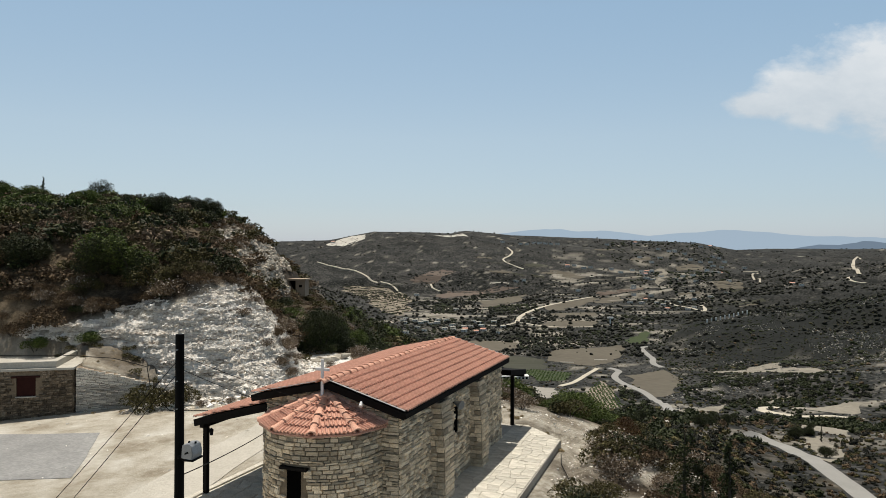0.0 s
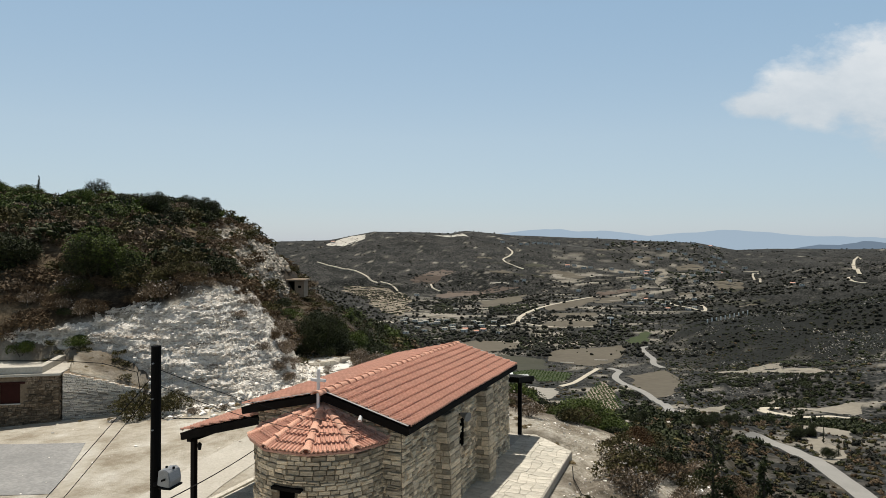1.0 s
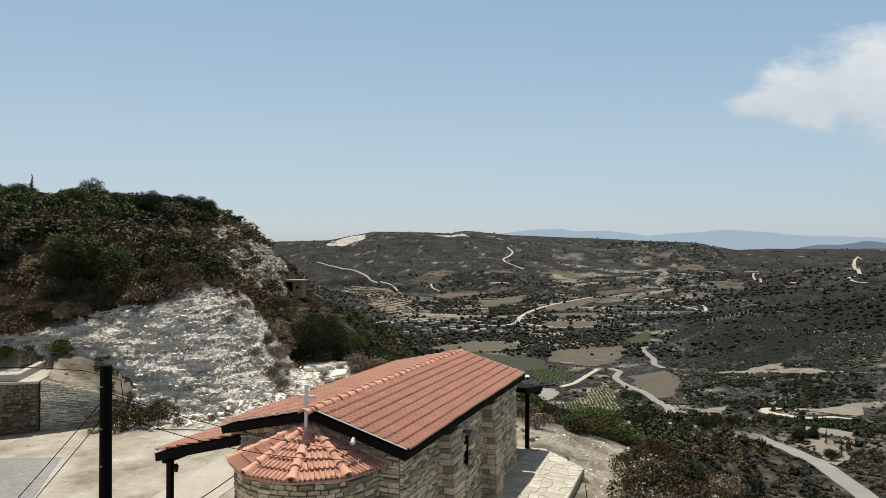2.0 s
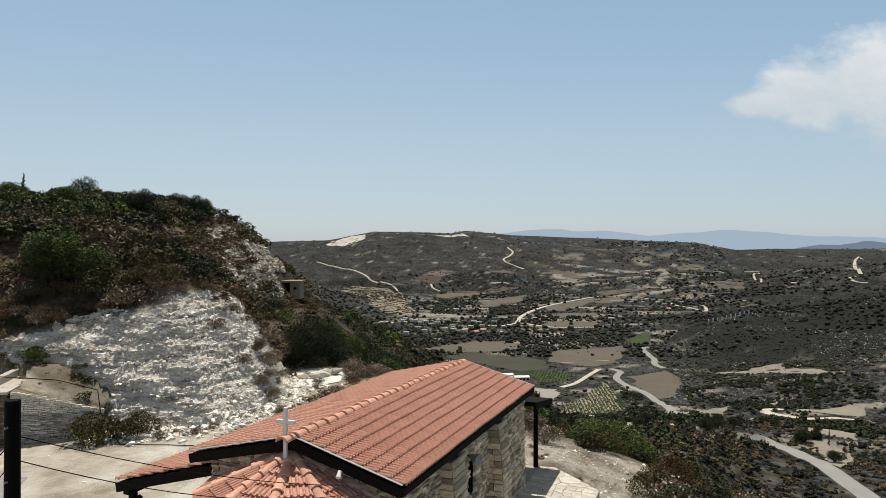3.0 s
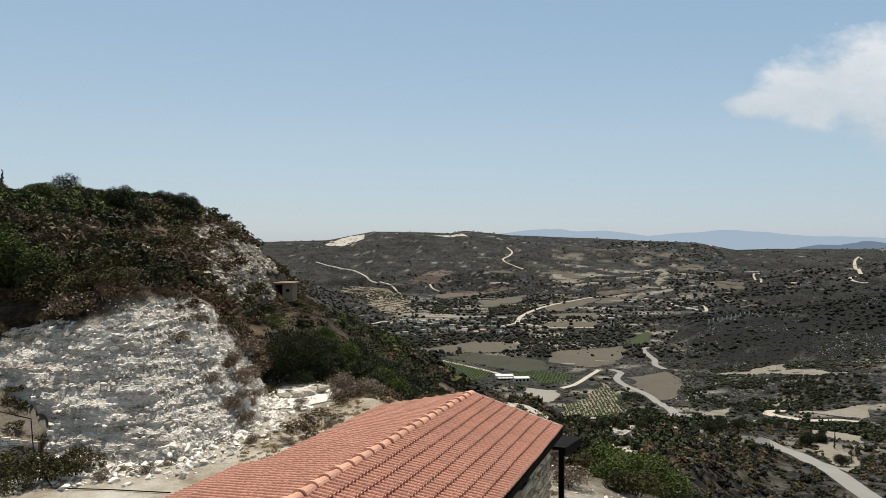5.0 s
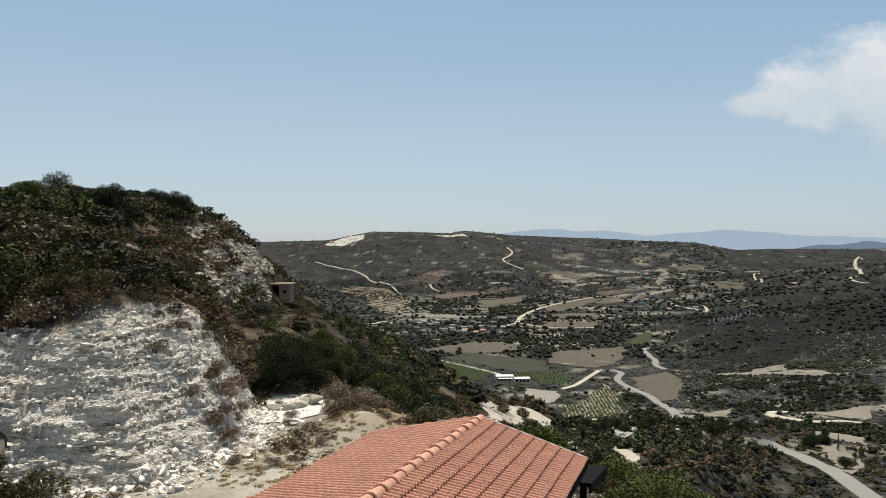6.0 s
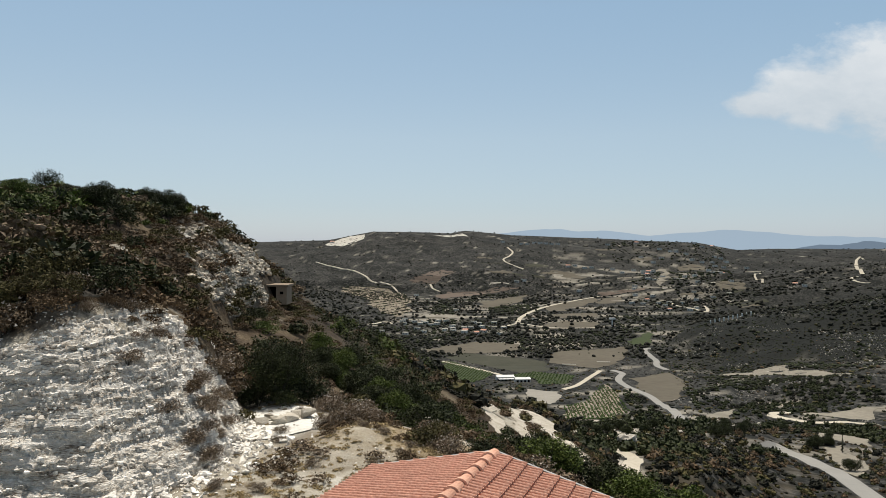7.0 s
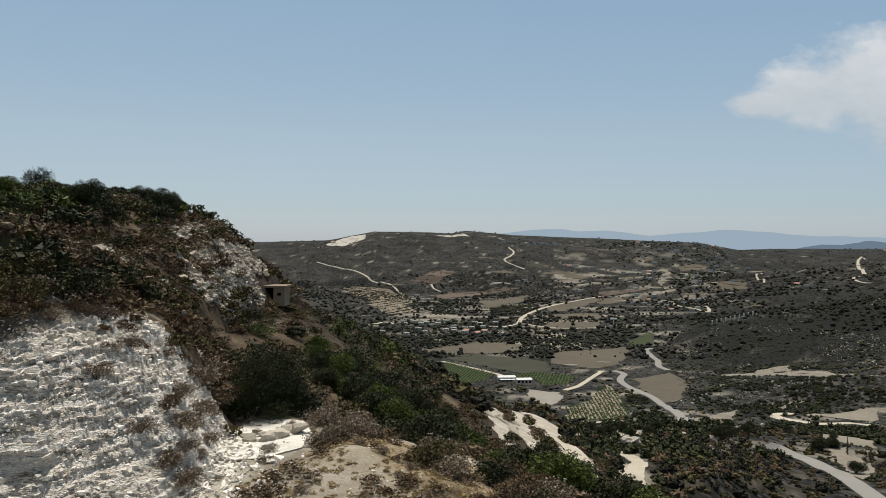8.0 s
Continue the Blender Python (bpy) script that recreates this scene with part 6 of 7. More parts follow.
field("bare_patch", "pale gravel clearing", M_CHALKSOIL, (63.4, 288.3), (80.0, 332.1), (89.9, 340.8), (110.7, 379.4), (120.6, 370.7), (95.3, 329.3), (81.4, 319.1), (61.8, 269.0))
field("field", "pale field among the far houses", M_STRAWFIELD, (654, 2143), (697, 2174), (660, 2028), (568, 1740), (539, 1704), (547, 1767), (627, 1989))
field("field", "reddish field strip among the far houses", M_REDFIELD, (379, 1697), (454, 1717), (501, 1721), (481, 1662), (425, 1675), (362, 1622))
field("field", "tan field strip", M_FIELD, (348, 1558), (412, 1624), (391, 1503), (336, 1421), (317, 1421))
field("field", "tan field strip", M_FIELD, (729, 2171), (790, 2197), (826, 2185), (788, 2094), (726, 2140))
field("field", "tan field strip", M_FIELD, (653, 1693), (759, 1838), (727, 1654), (680, 1549), (636, 1596))
field("field", "green watered field in the valley", M_GREENFIELD, (218, 826), (275, 933), (270, 895), (233, 796), (218, 796))
field("field", "tan field strip", M_FIELD, (125, 1989), (176, 2035), (215, 2015), (169, 1954))
field("field", "tan field strip", M_FIELD, (272, 2037), (333, 2078), (390, 2051), (422, 2006), (392, 1989), (339, 2033))
field("bare_patch", "pale terraced grove ground on the hill flank", M_TERRACE, (-285, 1938), (-246, 1961), (-116, 1812), (-63, 1530), (-55, 1208), (-94, 1105), (-178, 1524))
field("field", "tan strip by the valley road", M_FIELD, (179, 1175), (223, 1199), (268, 1201), (253, 1138), (192, 1117))
CHUTE = "pale eroded chalk chute down the slope below"
field("bare_patch", CHUTE, M_CHALKSOIL, (6.3, 131.9), (8.4, 139.8), (8.2, 114.8), (7.8, 104.7), (6.1, 99.9), (5.2, 103.2))
field("bare_patch", CHUTE, M_CHALKSOIL, (12.2, 155.5), (14.7, 152.5), (11.8, 108.5), (9.8, 91.7), (11.3, 88.0), (10.7, 79.1), (7.4, 73.4), (7.0, 78.9), (8.2, 93.4), (8.4, 108.5))
field("bare_patch", CHUTE, M_CHALKSOIL, (16.2, 165.0), (19.1, 158.9), (21.8, 150.2), (20.5, 137.3), (15.3, 121.5), (14.1, 129.7))
field("bare_patch", CHUTE, M_CHALKSOIL, (21.1, 129.5), (19.7, 112.4), (16.7, 101.6), (16.5, 109.4))
field("bare_patch", CHUTE, M_CHALKSOIL, (16.2, 100.4), (15.9, 92.0), (14.1, 85.2), (14.1, 91.6))
route("road", "grey asphalt road winding down the valley", 5.8, M_ROAD, (106.7, 243.5), (109.3, 231.1), (107.8, 213.2), (101.5, 188.5), (99.7, 174.5), (99.1, 164.0), (95.4, 148.6), (77.8, 112.1))
route("road", "grey asphalt road winding down the valley", 5.8, M_ROAD, (126.8, 386.6), (142.9, 438.0), (147.8, 462.8), (152.9, 516.4), (145.9, 555.9), (146.4, 586.5), (157, 615), (152, 631))
route("road", "grey asphalt road winding down the valley", 5.8, M_ROAD, (202, 634), (201, 658), (209, 685), (212, 715), (220, 763), (231, 774))
route("track", "white gravel track with a low wall", 5, M_TRACK, (188.0, 385.4), (175.2, 378.5), (174.1, 369.1), (177.9, 352.8), (191.4, 348.8), (216.3, 355.4))
route("track", "pale dirt track past the scrub", 4, M_TRACK, (53.4, 231.6), (54.7, 219.5), (48.7, 191.4), (44.4, 180.3), (27.0, 119.8))
route("track", "pale dirt path on the slope", 3, M_TRACK, (18.6, 126.0), (18.0, 114.1), (16.3, 100.5), (15.4, 94.2), (15.2, 89.9))
route("road", "pale road in the valley", 7, M_TRACK, (110, 1026), (129, 1133), (180, 1292), (249, 1437), (368, 1645))
route("road", "pale road in the valley", 6, M_TRACK, (52, 993), (85, 989), (112, 1026), (137, 990), (166, 968), (216, 975))
route("track", "white chalk track on the far hill", 6, M_TRACK, (219, 2350), (230, 2288), (214, 2217), (188, 2157), (204, 2117), (241, 2064))
route("track", "white chalk track on the far hill", 5, M_TRACK, (-405, 2222), (-302, 2126), (-234, 2040), (-181, 1914))
route("track", "white chalk track on the far hill", 5, M_TRACK, (-172, 1920), (-130, 1820), (-91, 1678))
route("track", "white chalk track on the far hill", 5, M_TRACK, (-33, 1866), (-26, 1794), (-7, 1757))
route("track", "white chalk track on the far hill", 8, M_TRACK, (1439, 2373), (1413, 2370), (1019, 1713), (985, 1640), (937, 1551))
route("track", "white chalk track on the far hill", 6, M_TRACK, (920, 1539), (902, 1534), (848, 1432), (857, 1396))
route("track", "pale track among the far houses", 6, M_TRACK, (476, 1461), (462, 1368), (470, 1314), (467, 1239), (490, 1288), (514, 1371))
route("track", "pale track among the far houses", 5, M_TRACK, (905, 1980), (842, 1876), (777, 1689), (729, 1615))
route("track", "pale track through the farm", 4, M_TRACK, (-1, 679), (26, 642), (48, 609), (55.0, 590.2))
route("track", "pale track beside the vineyard", 4, M_TRACK, (92.9, 544.7), (106.5, 560.7), (121.1, 589.0), (141, 628))
route("road", "pale road in the valley", 5, M_TRACK, (-118, 1003), (-99, 1019), (-88, 1045), (-72, 1019))

# ---- scrub of the near hill and slopes ----
def is_open(u, v):
    """Whether a place lies in a field or on a road."""
    hit = np.zeros(np.shape(u), bool)
    for wide, pts in OPEN:
        c = np.array(pts, float)
        if wide:
            dist, _ = beside(u, v, [tuple(p) for p in c])
            hit |= np.abs(dist) < wide * 0.5 + 1.5
        else:
            inside = np.zeros(np.shape(u), bool)
            for (ax, ay), (bx, by) in zip(c, np.roll(c, -1, 0)):
                inside ^= ((ay > v) != (by > v)) & (u < (bx - ax) * (v - ay) / (by - ay + 1e-12) + ax)
            hit |= inside
    return hit


def sown(seed, count, u0, u1, v0, v1):
    g = np.random.default_rng(seed)
    return g.uniform(u0, u1, count), g.uniform(v0, v1, count), g


def near_scrub():
    spots = []
    u, v, g = sown(3, 4700, -80, -4, 38, 150)
    d, _ = beside(u, v, TOE)
    z = ground(u, v)
    brow = cut_top(u)
    clear = np.where(v < 50, z > brow + 0.3, d > 0.4)
    thin = rough(u, v, 9, 61, 3)
    face = fade(d, 0.5, 2) * (1 - fade(d, 6, 10)) * fade(v, 55, 75) * (1 - fade(v, 125, 140))
    chance = (0.92 + 0.35 * thin) * (1 - 0.72 * face) * np.where(v > 110, 0.8, 1)
    path = np.abs(u + 27 + 2.5 * np.sin(v / 7)) < 0.9
    ok = clear & (u > -0.72 * v - 14) & (g.random(len(u)) < chance) & ~(path & (v < 78))
    lush = rough(u, v, 18, 67, 3)
    for a, b, s, w, k, j in zip(u[ok], v[ok], lush[ok], d[ok], g.random(ok.sum()), g.random(ok.sum())):
        upper = a < -30 - 0.1 * (b - 70)
        leafy = 0.26 + 0.6 * s + (0.2 if upper else 0.0) - (0.15 if w < 9 else 0)
        if k < leafy * 0.4:
            key = "dark" if j < 0.5 else "dark_b"
        elif k < leafy * 0.75:
            key = "green" if upper else "olive"
        elif k < leafy + 0.18:
            key = "olive"
        else:
            key = ("dry", "dry_b", "thistle")[int(k * 997) % 3]
        size = (0.45 + 0.55 * j + 0.9 * j ** 6) * (1.3 if b > 75 else 1.0)
        spots.append((key, a, b, size, 0.9))
    # the bank right above the cut
    u, v, g = sown(4, 900, -46, -8, 38.5, 60)
    z = ground(u, v)
    brow = cut_top(u)
    d, _ = beside(u, v, TOE)
    rubble = (u > -15) & (d > 0.1) & (d < 5.5) & (v > 40) & (v < 56)
    ok = ((z > brow + 0.2) & (d > 0.5) | rubble) & (u > -0.72 * v - 14)
    ok &= ~rubble | (g.random(len(u)) < 0.5 + 0.5 * rough(u, v, 3, 35, 2))
    for a, b, k, loose in zip(u[ok], v[ok], g.random(ok.sum()), rubble[ok]):
        key = ("dry", "thistle", "olive", "dry_b", "dry", "thistle", "dark_b")[int(k * (6 if loose else 7))]
        spots.append((key, a, b, (0.3 if loose else 0.5) + (0.5 if loose else 0.7) * ((k * 53) % 1), 0.95))
    # the hollow between the cut and the upper face
    u, v, g = sown(6, 900, -32, -9, 52, 95)
    d, _ = beside(u, v, TOE)
    ok = (d > -1.5) & (d < 9) & (g.random(len(u)) < 0.75 + 0.5 * rough(u, v, 4, 39, 2))
    for a, b, k in zip(u[ok], v[ok], g.random(ok.sum())):
        key = ("dry", "olive", "thistle", "dry_b", "rust", "dark_b", "olive", "dry")[int(k * 8)]
        spots.append((key, a, b, 0.4 + 0.75 * ((k * 61) % 1), 0.9))
    # the flank towards the valley, outside the brink
    u, v, g = sown(5, 3600, -32, 62, 14, 150)
    out, _ = beside(u, v, BRINK)
    d, _ = beside(u, v, TOE)
    belt = fade(-out, 3, 7) * (1 - fade(-out, 17, 24)) * fade(v, 47, 55)
    ok = (out < -0.5) & (d < 0.5) & (g.random(len(u)) < np.where(v < 60, 0.95, 0.9) * (1 + 0.3 * rough(u, v, 8, 63)) * (1 - 0.75 * belt)) & (u < 0.75 * v + 6) & ~is_open(u, v)
    for a, b, k in zip(u[ok], v[ok], g.random(ok.sum())):
        key = "thistle" if k < 0.24 else "dry" if k < 0.46 else "dry_b" if k < 0.66 else "olive" if k < 0.88 else "dark"
        spots.append((key, a, b, 0.55 + 0.7 * ((k * 37) % 1) + (0.25 if b > 60 else 0), 0.85))
    # weeds on the yard's edges and on the face
    spots.sort(key=lambda q: q[2] + abs(q[1]) * 0.3)
    for key, a, b, size, squash in spots[:270]:
        plant_at(key, a, b, size, squash)
    thicket("hillside_scrub", "dense mixed scrub over the dry hillside", spots[270:])


near_scrub()


def tree_belt():
    """Trees crowded below the brink."""
    g = random.Random(15)
    spots = []
    for _ in range(190):
        v = 50 + 130 * g.random() ** 1.15
        edge = np.interp(v, [50, 60, 78, 100, 160, 180], [-6.5, -12.5, -20, -23.5, -26, -26])
        spots.append((g.choice(("belt", "belt", "belt_b")), edge + (10.5 if v < 72 else 8.0 if v < 95 else 5.5) + 14 * g.random() * (0.6 + v / 200), v, g.uniform(0.45, 0.95), g.uniform(0.8, 1.0)))
    spots = [q for q in spots if not is_open(q[1] + np.array([0, 2.6, -2.6, 0, 0, 0]), q[2] + np.array([0, 0, 0, 9, 16, -5])).any()]
    for key, a, b, size, squash in spots:
        if b < 96:
            plant_at(key, a, b, size, squash, group="trees below the brink")
    thicket("tree_belt", "belt of dark trees along the flank of the hill", [q for q in spots if q[2] >= 96])


tree_belt()


def tussocks():
    """Dry weeds and grass at the foot of the cut and along the yard's brink."""
    g = random.Random(23)
    n = 0
    while n < 190:
        u, v = g.uniform(-22, 5), g.uniform(26, 52)
        d, o = float(beside(np.array(u), np.array(v), TOE)[0]), float(beside(np.array(u), np.array(v), BRINK)[0])
        if (-1.8 < d < 0.1 and g.random() < 0.25) or (0 < o < 1.6 and g.random() < 0.8) or (d < 0 and o > 0 and u > -9 and v > 36 and g.random() < 0.10):
            plant_at("tuft" if g.random() < 0.85 else "thistle", u, v, g.uniform(0.25, 0.5), 0.9, group="weeds of the yard")
            n += 1
    for u, v, s in ((-10.0, 44.2, 0.8), (-10.5, 46.4, 1.0), (-9.6, 44.9, 0.7), (-9.5, 42.3, 0.8), (-9.9, 42.8, 0.9), (-11.3, 48.9, 1.2), (-10.9, 45.4, 0.9), (-9.1, 41.9, 0.6), (-9.6, 41.1, 0.7), (-5.6, 46.4, 0.8), (-5.2, 47.0, 0.9), (-4.7, 47.5, 1.0), (-6.2, 51.1, 1.2), (-4.9, 52.0, 1.2), (-3.8, 47.7, 0.8), (-7.4, 45.3, 0.5), (-5.9, 49.5, 1.0), (-4.4, 49.0, 1.1), (-11.0, 50.5, 1.3), (-12.0, 52.5, 1.3)):
        plant_at("thistle", u, v, s, 0.9, group="thistles by the slab")


tussocks()


def edge_grass():
    """Dry grass and weeds over the loose soil at the yard's edge."""
    u, v, g = sown(27, 2600, -8, 4, 36, 49)
    out, _ = beside(u, v, BRINK)
    ok = (out > -1.5) & (g.random(len(u)) < 0.45 + 0.5 * rough(u, v, 1.6, 37, 2)) & (u > -6.5 - 0.3 * (44 - v))
    spots = [("tuft" if k < 0.93 else "dry" if k < 0.97 else "thistle", a, b, 0.22 + 0.4 * k * k, 0.7) for a, b, k in zip(u[ok], v[ok], g.random(ok.sum()))]
    u, v, g = sown(28, 500, -25, -15, 34, 41)
    d, _ = beside(u, v, TOE)
    z = ground(u, v)
    ok = (d > 0.3) & (z < bank_top(u)) & (g.random(len(u)) < 0.3)
    spots += [("tuft" if k < 0.6 else "olive", a, b, 0.15 + 0.3 * k, 0.8) for a, b, k in zip(u[ok], v[ok], g.random(ok.sum()))]
    thicket("dry_grass", "dry straw grass and weeds on the loose soil", spots)


edge_grass()
for u, v, s in ((-22.6, 38.2, 0.75), (-20.2, 38.8, 0.7), (-19.6, 39.0, 0.6)):
    plant_at("green", u, v, s, 1.0, "fresh green bush on the earth bank")


# ---- scrub and trees of the valley, past counting ----
def far_shape(key, mat, blobs, leaves=0, size=0.4):
    """A bush or tree seen from afar: low-cut lumps under a coat of leaf clusters."""
    cores = [np.array(b[:3]) + CORE * np.array((b[3], b[3], b[3] * 0.9)) for b in blobs]
    coat = [leaf_cloud(len(key), [(*b[:3], b[3] * 1.1, b[3] * 1.1) for b in blobs], leaves, size, 0.7, 0.85)[0]] if leaves else []
    SHAPES[key] = (np.concatenate(cores + coat), mat)


for end, mat in (("", M_SCRUB), ("_olive", M_OLIVE), ("_dry", M_DRY), ("_leaf", M_LEAF)):
    far_shape("near" + end, mat, ((0, 0, 0.4, 0.52), (0.5, 0.2, 0.32, 0.42), (-0.35, 0.4, 0.28, 0.4)), 46, 0.34)
    far_shape("mid" + end, mat, ((0.1, 0, 0.35, 0.55), (-0.5, -0.1, 0.3, 0.45)))
far_shape("lump", M_SCRUB, ((0, 0, 0.55, 0.62), (0.45, 0.2, 0.4, 0.45)))
far_shape("lump_b", M_LEAF, ((0, 0, 0.5, 0.7),))
far_shape("vine", M_VINE, ((0, 0, 0.5, 0.55), (0.2, 0.9, 0.5, 0.5)))


def valley_scrub():
    g = np.random.default_rng(31)
    # middle distance
    n = 18000
    v = np.exp(g.uniform(math.log(118), math.log(760), n))
    a = g.uniform(-0.20, 0.70, n)
    u = a * v
    out, _ = beside(u, v, BRINK)
    dense = np.where(v < 330, 0.8, 0.7) + 0.75 * rough(u, v, 38, 77, 3)
    stony = (rough(u, v, 13, 177, 4) > -0.02) & (a > 0.04) & (a < 0.27) & (v < 430)
    dense = np.where(stony, 0.12, dense) + 0.35 * fade(a, 0.29, 0.38) * fade(v, 520, 640)
    ok = (g.random(n) < dense) & ~is_open(u, v) & ((out < -14) | (v > 180))
    spots = []
    for p, w, q, j in zip(u[ok], v[ok], g.random(n)[ok], g.random(n)[ok]):
        end = ("" if q < 0.40 else "_olive" if q < 0.68 else "_dry" if q < 0.88 else "_leaf") if w < 330 else ("" if q < 0.52 else "_olive" if q < 0.72 else "_dry" if q < 0.86 else "_leaf")
        spots.append((("near" if w < 330 else "mid") + end, p, w, (0.45 + 0.8 * j + (1.3 * (j - 0.9) * 10 if j > 0.9 else 0)) * (1 + w / 800), 0.9))
    thicket("valley_scrub", "dark low scrub covering the valley slopes", spots)
    # thick maquis on the hill across the valley
    n = 9000
    v = np.exp(g.uniform(math.log(520), math.log(1180), n))
    u = g.uniform(0.31, 0.70, n) * v
    ok = ~is_open(u, v) & (g.random(n) < 0.75 + 0.6 * rough(u, v, 40, 81, 3))
    thicket("hill_maquis", "dark maquis bushes over the rocky hill across the valley", [("mid" if q < 0.75 else "mid_leaf", p, w, 0.9 + 1.6 * q * q, 0.85) for p, w, q in zip(u[ok], v[ok], g.random(n)[ok])])
    # single trees along the roads and in the hollows
    n = 5200
    v = np.exp(g.uniform(math.log(220), math.log(1000), n))
    u = g.uniform(0.02, 0.68, n) * v
    ok = (rough(u, v, 55, 57, 3) > 0.16) & ~is_open(u, v)
    thicket("hollow_trees", "dark round trees gathered in the valley's hollows", [("near_leaf" if w < 500 else "mid_leaf", p, w, 1.6 + 3.0 * q * q, 1.0) for p, w, q in zip(u[ok], v[ok], g.random(n)[ok])])
    # far
    n = 33000
    v = np.exp(g.uniform(math.log(700), math.log(2720), n))
    u = g.uniform(-0.24, 0.68, n) * v
    grove = rough(u, v, 160, 79, 3)
    low = 1 - 0.5 * fade(v, 1500, 2100)
    ok = (g.random(n) < (0.5 + 0.95 * grove) * low) & ~(is_open(u, v) & (g.random(n) < 0.965))
    spots = [("lump" if q > 0.5 else "lump_b", p, w, (1.5 + 4.6 * q ** 3) * (1 + w / 4000) * (1.0 - 0.45 * min(1.0, max(0.0, (w - 1500) / 600))), 0.85) for p, w, q in zip(u[ok], v[ok], g.random(ok.sum()))]
    thicket("valley_trees", "scattered dark trees and groves of the valley", spots)
    # groves in rows on the terraced flank
    rows = []
    for k in range(30):
        for f in np.arange(0, 1, 0.012):
            p, w = -300 + 270 * f + 5 * math.sin(9 * f + k), 1960 - 30 * k - 190 * f * f + 22 * math.sin(4 * f + 0.4 * k)
            if g.random() < 0.75 and bool(inside_of(p, w, TERRACES)):
                rows.append(("lump" if k % 2 else "lump_b", p, w, g.uniform(2.2, 4.6), 0.7))
    thicket("terrace_grove", "dark bushes in rows on the pale terraces", rows)


def inside_of(u, v, corners):
    hit = np.zeros(np.shape(u), bool)
    c = np.array(corners, float)
    for (ax, ay), (bx, by) in zip(c, np.roll(c, -1, 0)):
        hit ^= ((ay > v) != (by > v)) & (u < (bx - ax) * (v - ay) / (by - ay + 1e-12) + ax)
    return hit


TERRACES = [c for wide, c in OPEN if not wide and abs(c[0][0] + 285) < 40 and c[0][1] > 1700][0]
valley_scrub()

# ---- groves, hedges and belts that can be told apart on the valley floor ----
def grove(label, count, seed, size, *corners):
    """Round trees crowded inside an outline, thick in places and loose in others."""
    g = np.random.default_rng(seed)
    c = np.array(corners, float)
    (u0, v0), (u1, v1) = c.min(0), c.max(0)
    u, v = g.uniform(u0, u1, count * 8), g.uniform(v0, v1, count * 8)
    ok = inside_of(u, v, c) & (g.random(count * 8) < 0.6 + 0.9 * rough(u, v, (v1 - v0) / 5, seed, 2)) & ~is_open(u, v) & ~is_open(u + 2.5, v) & ~is_open(u - 2.5, v)
    u, v, kinds = u[ok][:count], v[ok][:count], g.random(count)
    spots = []
    for p, w, k in zip(u, v, kinds):
        key = ("near" if w < 520 else "mid") + ("_leaf" if k < 0.7 else "")
        spots.append((key, p, w, size * g.uniform(0.55, 1.35), g.uniform(0.8, 1.1)))
    thicket("grove", label, spots)


GROVE, HEDGE = "dark evergreen grove on the valley floor", "dark belt of trees and scrub between the fields"
grove("dark trees crowded inside the bend of the road", 260, 301, 2.6, (149, 586), (154, 563), (138, 455), (118, 400), (117.8, 445.9), (134.7, 524.8))
grove("dark round trees round the pale clearing", 90, 302, 2.6, (70, 440), (98, 395), (112, 385), (90, 309), (64, 240), (62, 330))
grove("dark bushes beside the road", 60, 303, 2.4, (140, 350), (122.5, 275.9), (112, 262), (104, 270), (120, 330))
grove(HEDGE, 330, 304, 2.6, (252, 640), (315, 632), (350, 590), (330, 560), (262, 560), (230, 590))
grove(HEDGE, 460, 305, 2.5, (187, 544), (215, 520), (266, 430), (255, 410), (205, 432), (171, 483))
grove(HEDGE, 420, 306, 2.3, (219, 590), (288, 480), (270, 440), (200, 530))
grove(GROVE, 240, 307, 5.2, (89, 1310), (186, 1383), (169, 1200), (80, 1160))
grove(GROVE, 170, 308, 3.8, (142, 897), (222, 944), (190, 800), (123, 770))
grove(GROVE, 150, 309, 5.0, (-21, 1373), (18, 1404), (18, 1178), (-17, 1156))
grove(GROVE, 150, 310, 3.6, (-64, 845), (4, 858), (10, 795), (-26, 780), (-53, 786))
grove(GROVE, 130, 311, 3.6, (82, 877), (135, 851), (113, 765), (85, 740), (75, 799))
grove("gardens and dark trees among the village houses", 330, 312, 3.8, (-109, 1043), (67, 1084), (92, 940), (53, 860), (-57, 846), (-97, 933))
grove("olive trees dotted over the tan fields", 130, 313, 4.0, (-18, 1627), (209, 1764), (179, 1457), (74, 1377), (-10, 1449))
grove(GROVE, 240, 314, 3.9, (271, 1148), (351, 1151), (264, 855), (214, 865))
grove("dark trees among the far houses", 420, 315, 5.0, (613, 2179), (910, 2209), (568, 1330), (387, 1205), (439, 1655))
grove("dark trees along the far crest", 300, 316, 5.5, (571, 2543), (1009, 2550), (933, 2222), (530, 2200))


# ---- pale slab with a heap of blocks ----
patch("slab", "bleached flat rock shelf at the edge of the yard", "rock shelf", [(-9.8, 46.3), (-10.1, 48.2), (-9.6, 49.9), (-8.4, 50.2), (-7.0, 49.9), (-6.2, 48.0), (-6.3, 45.8), (-7.2, 44.5), (-8.4, 44.3)], M_SLAB, 0.05, 0.2, 0.25)
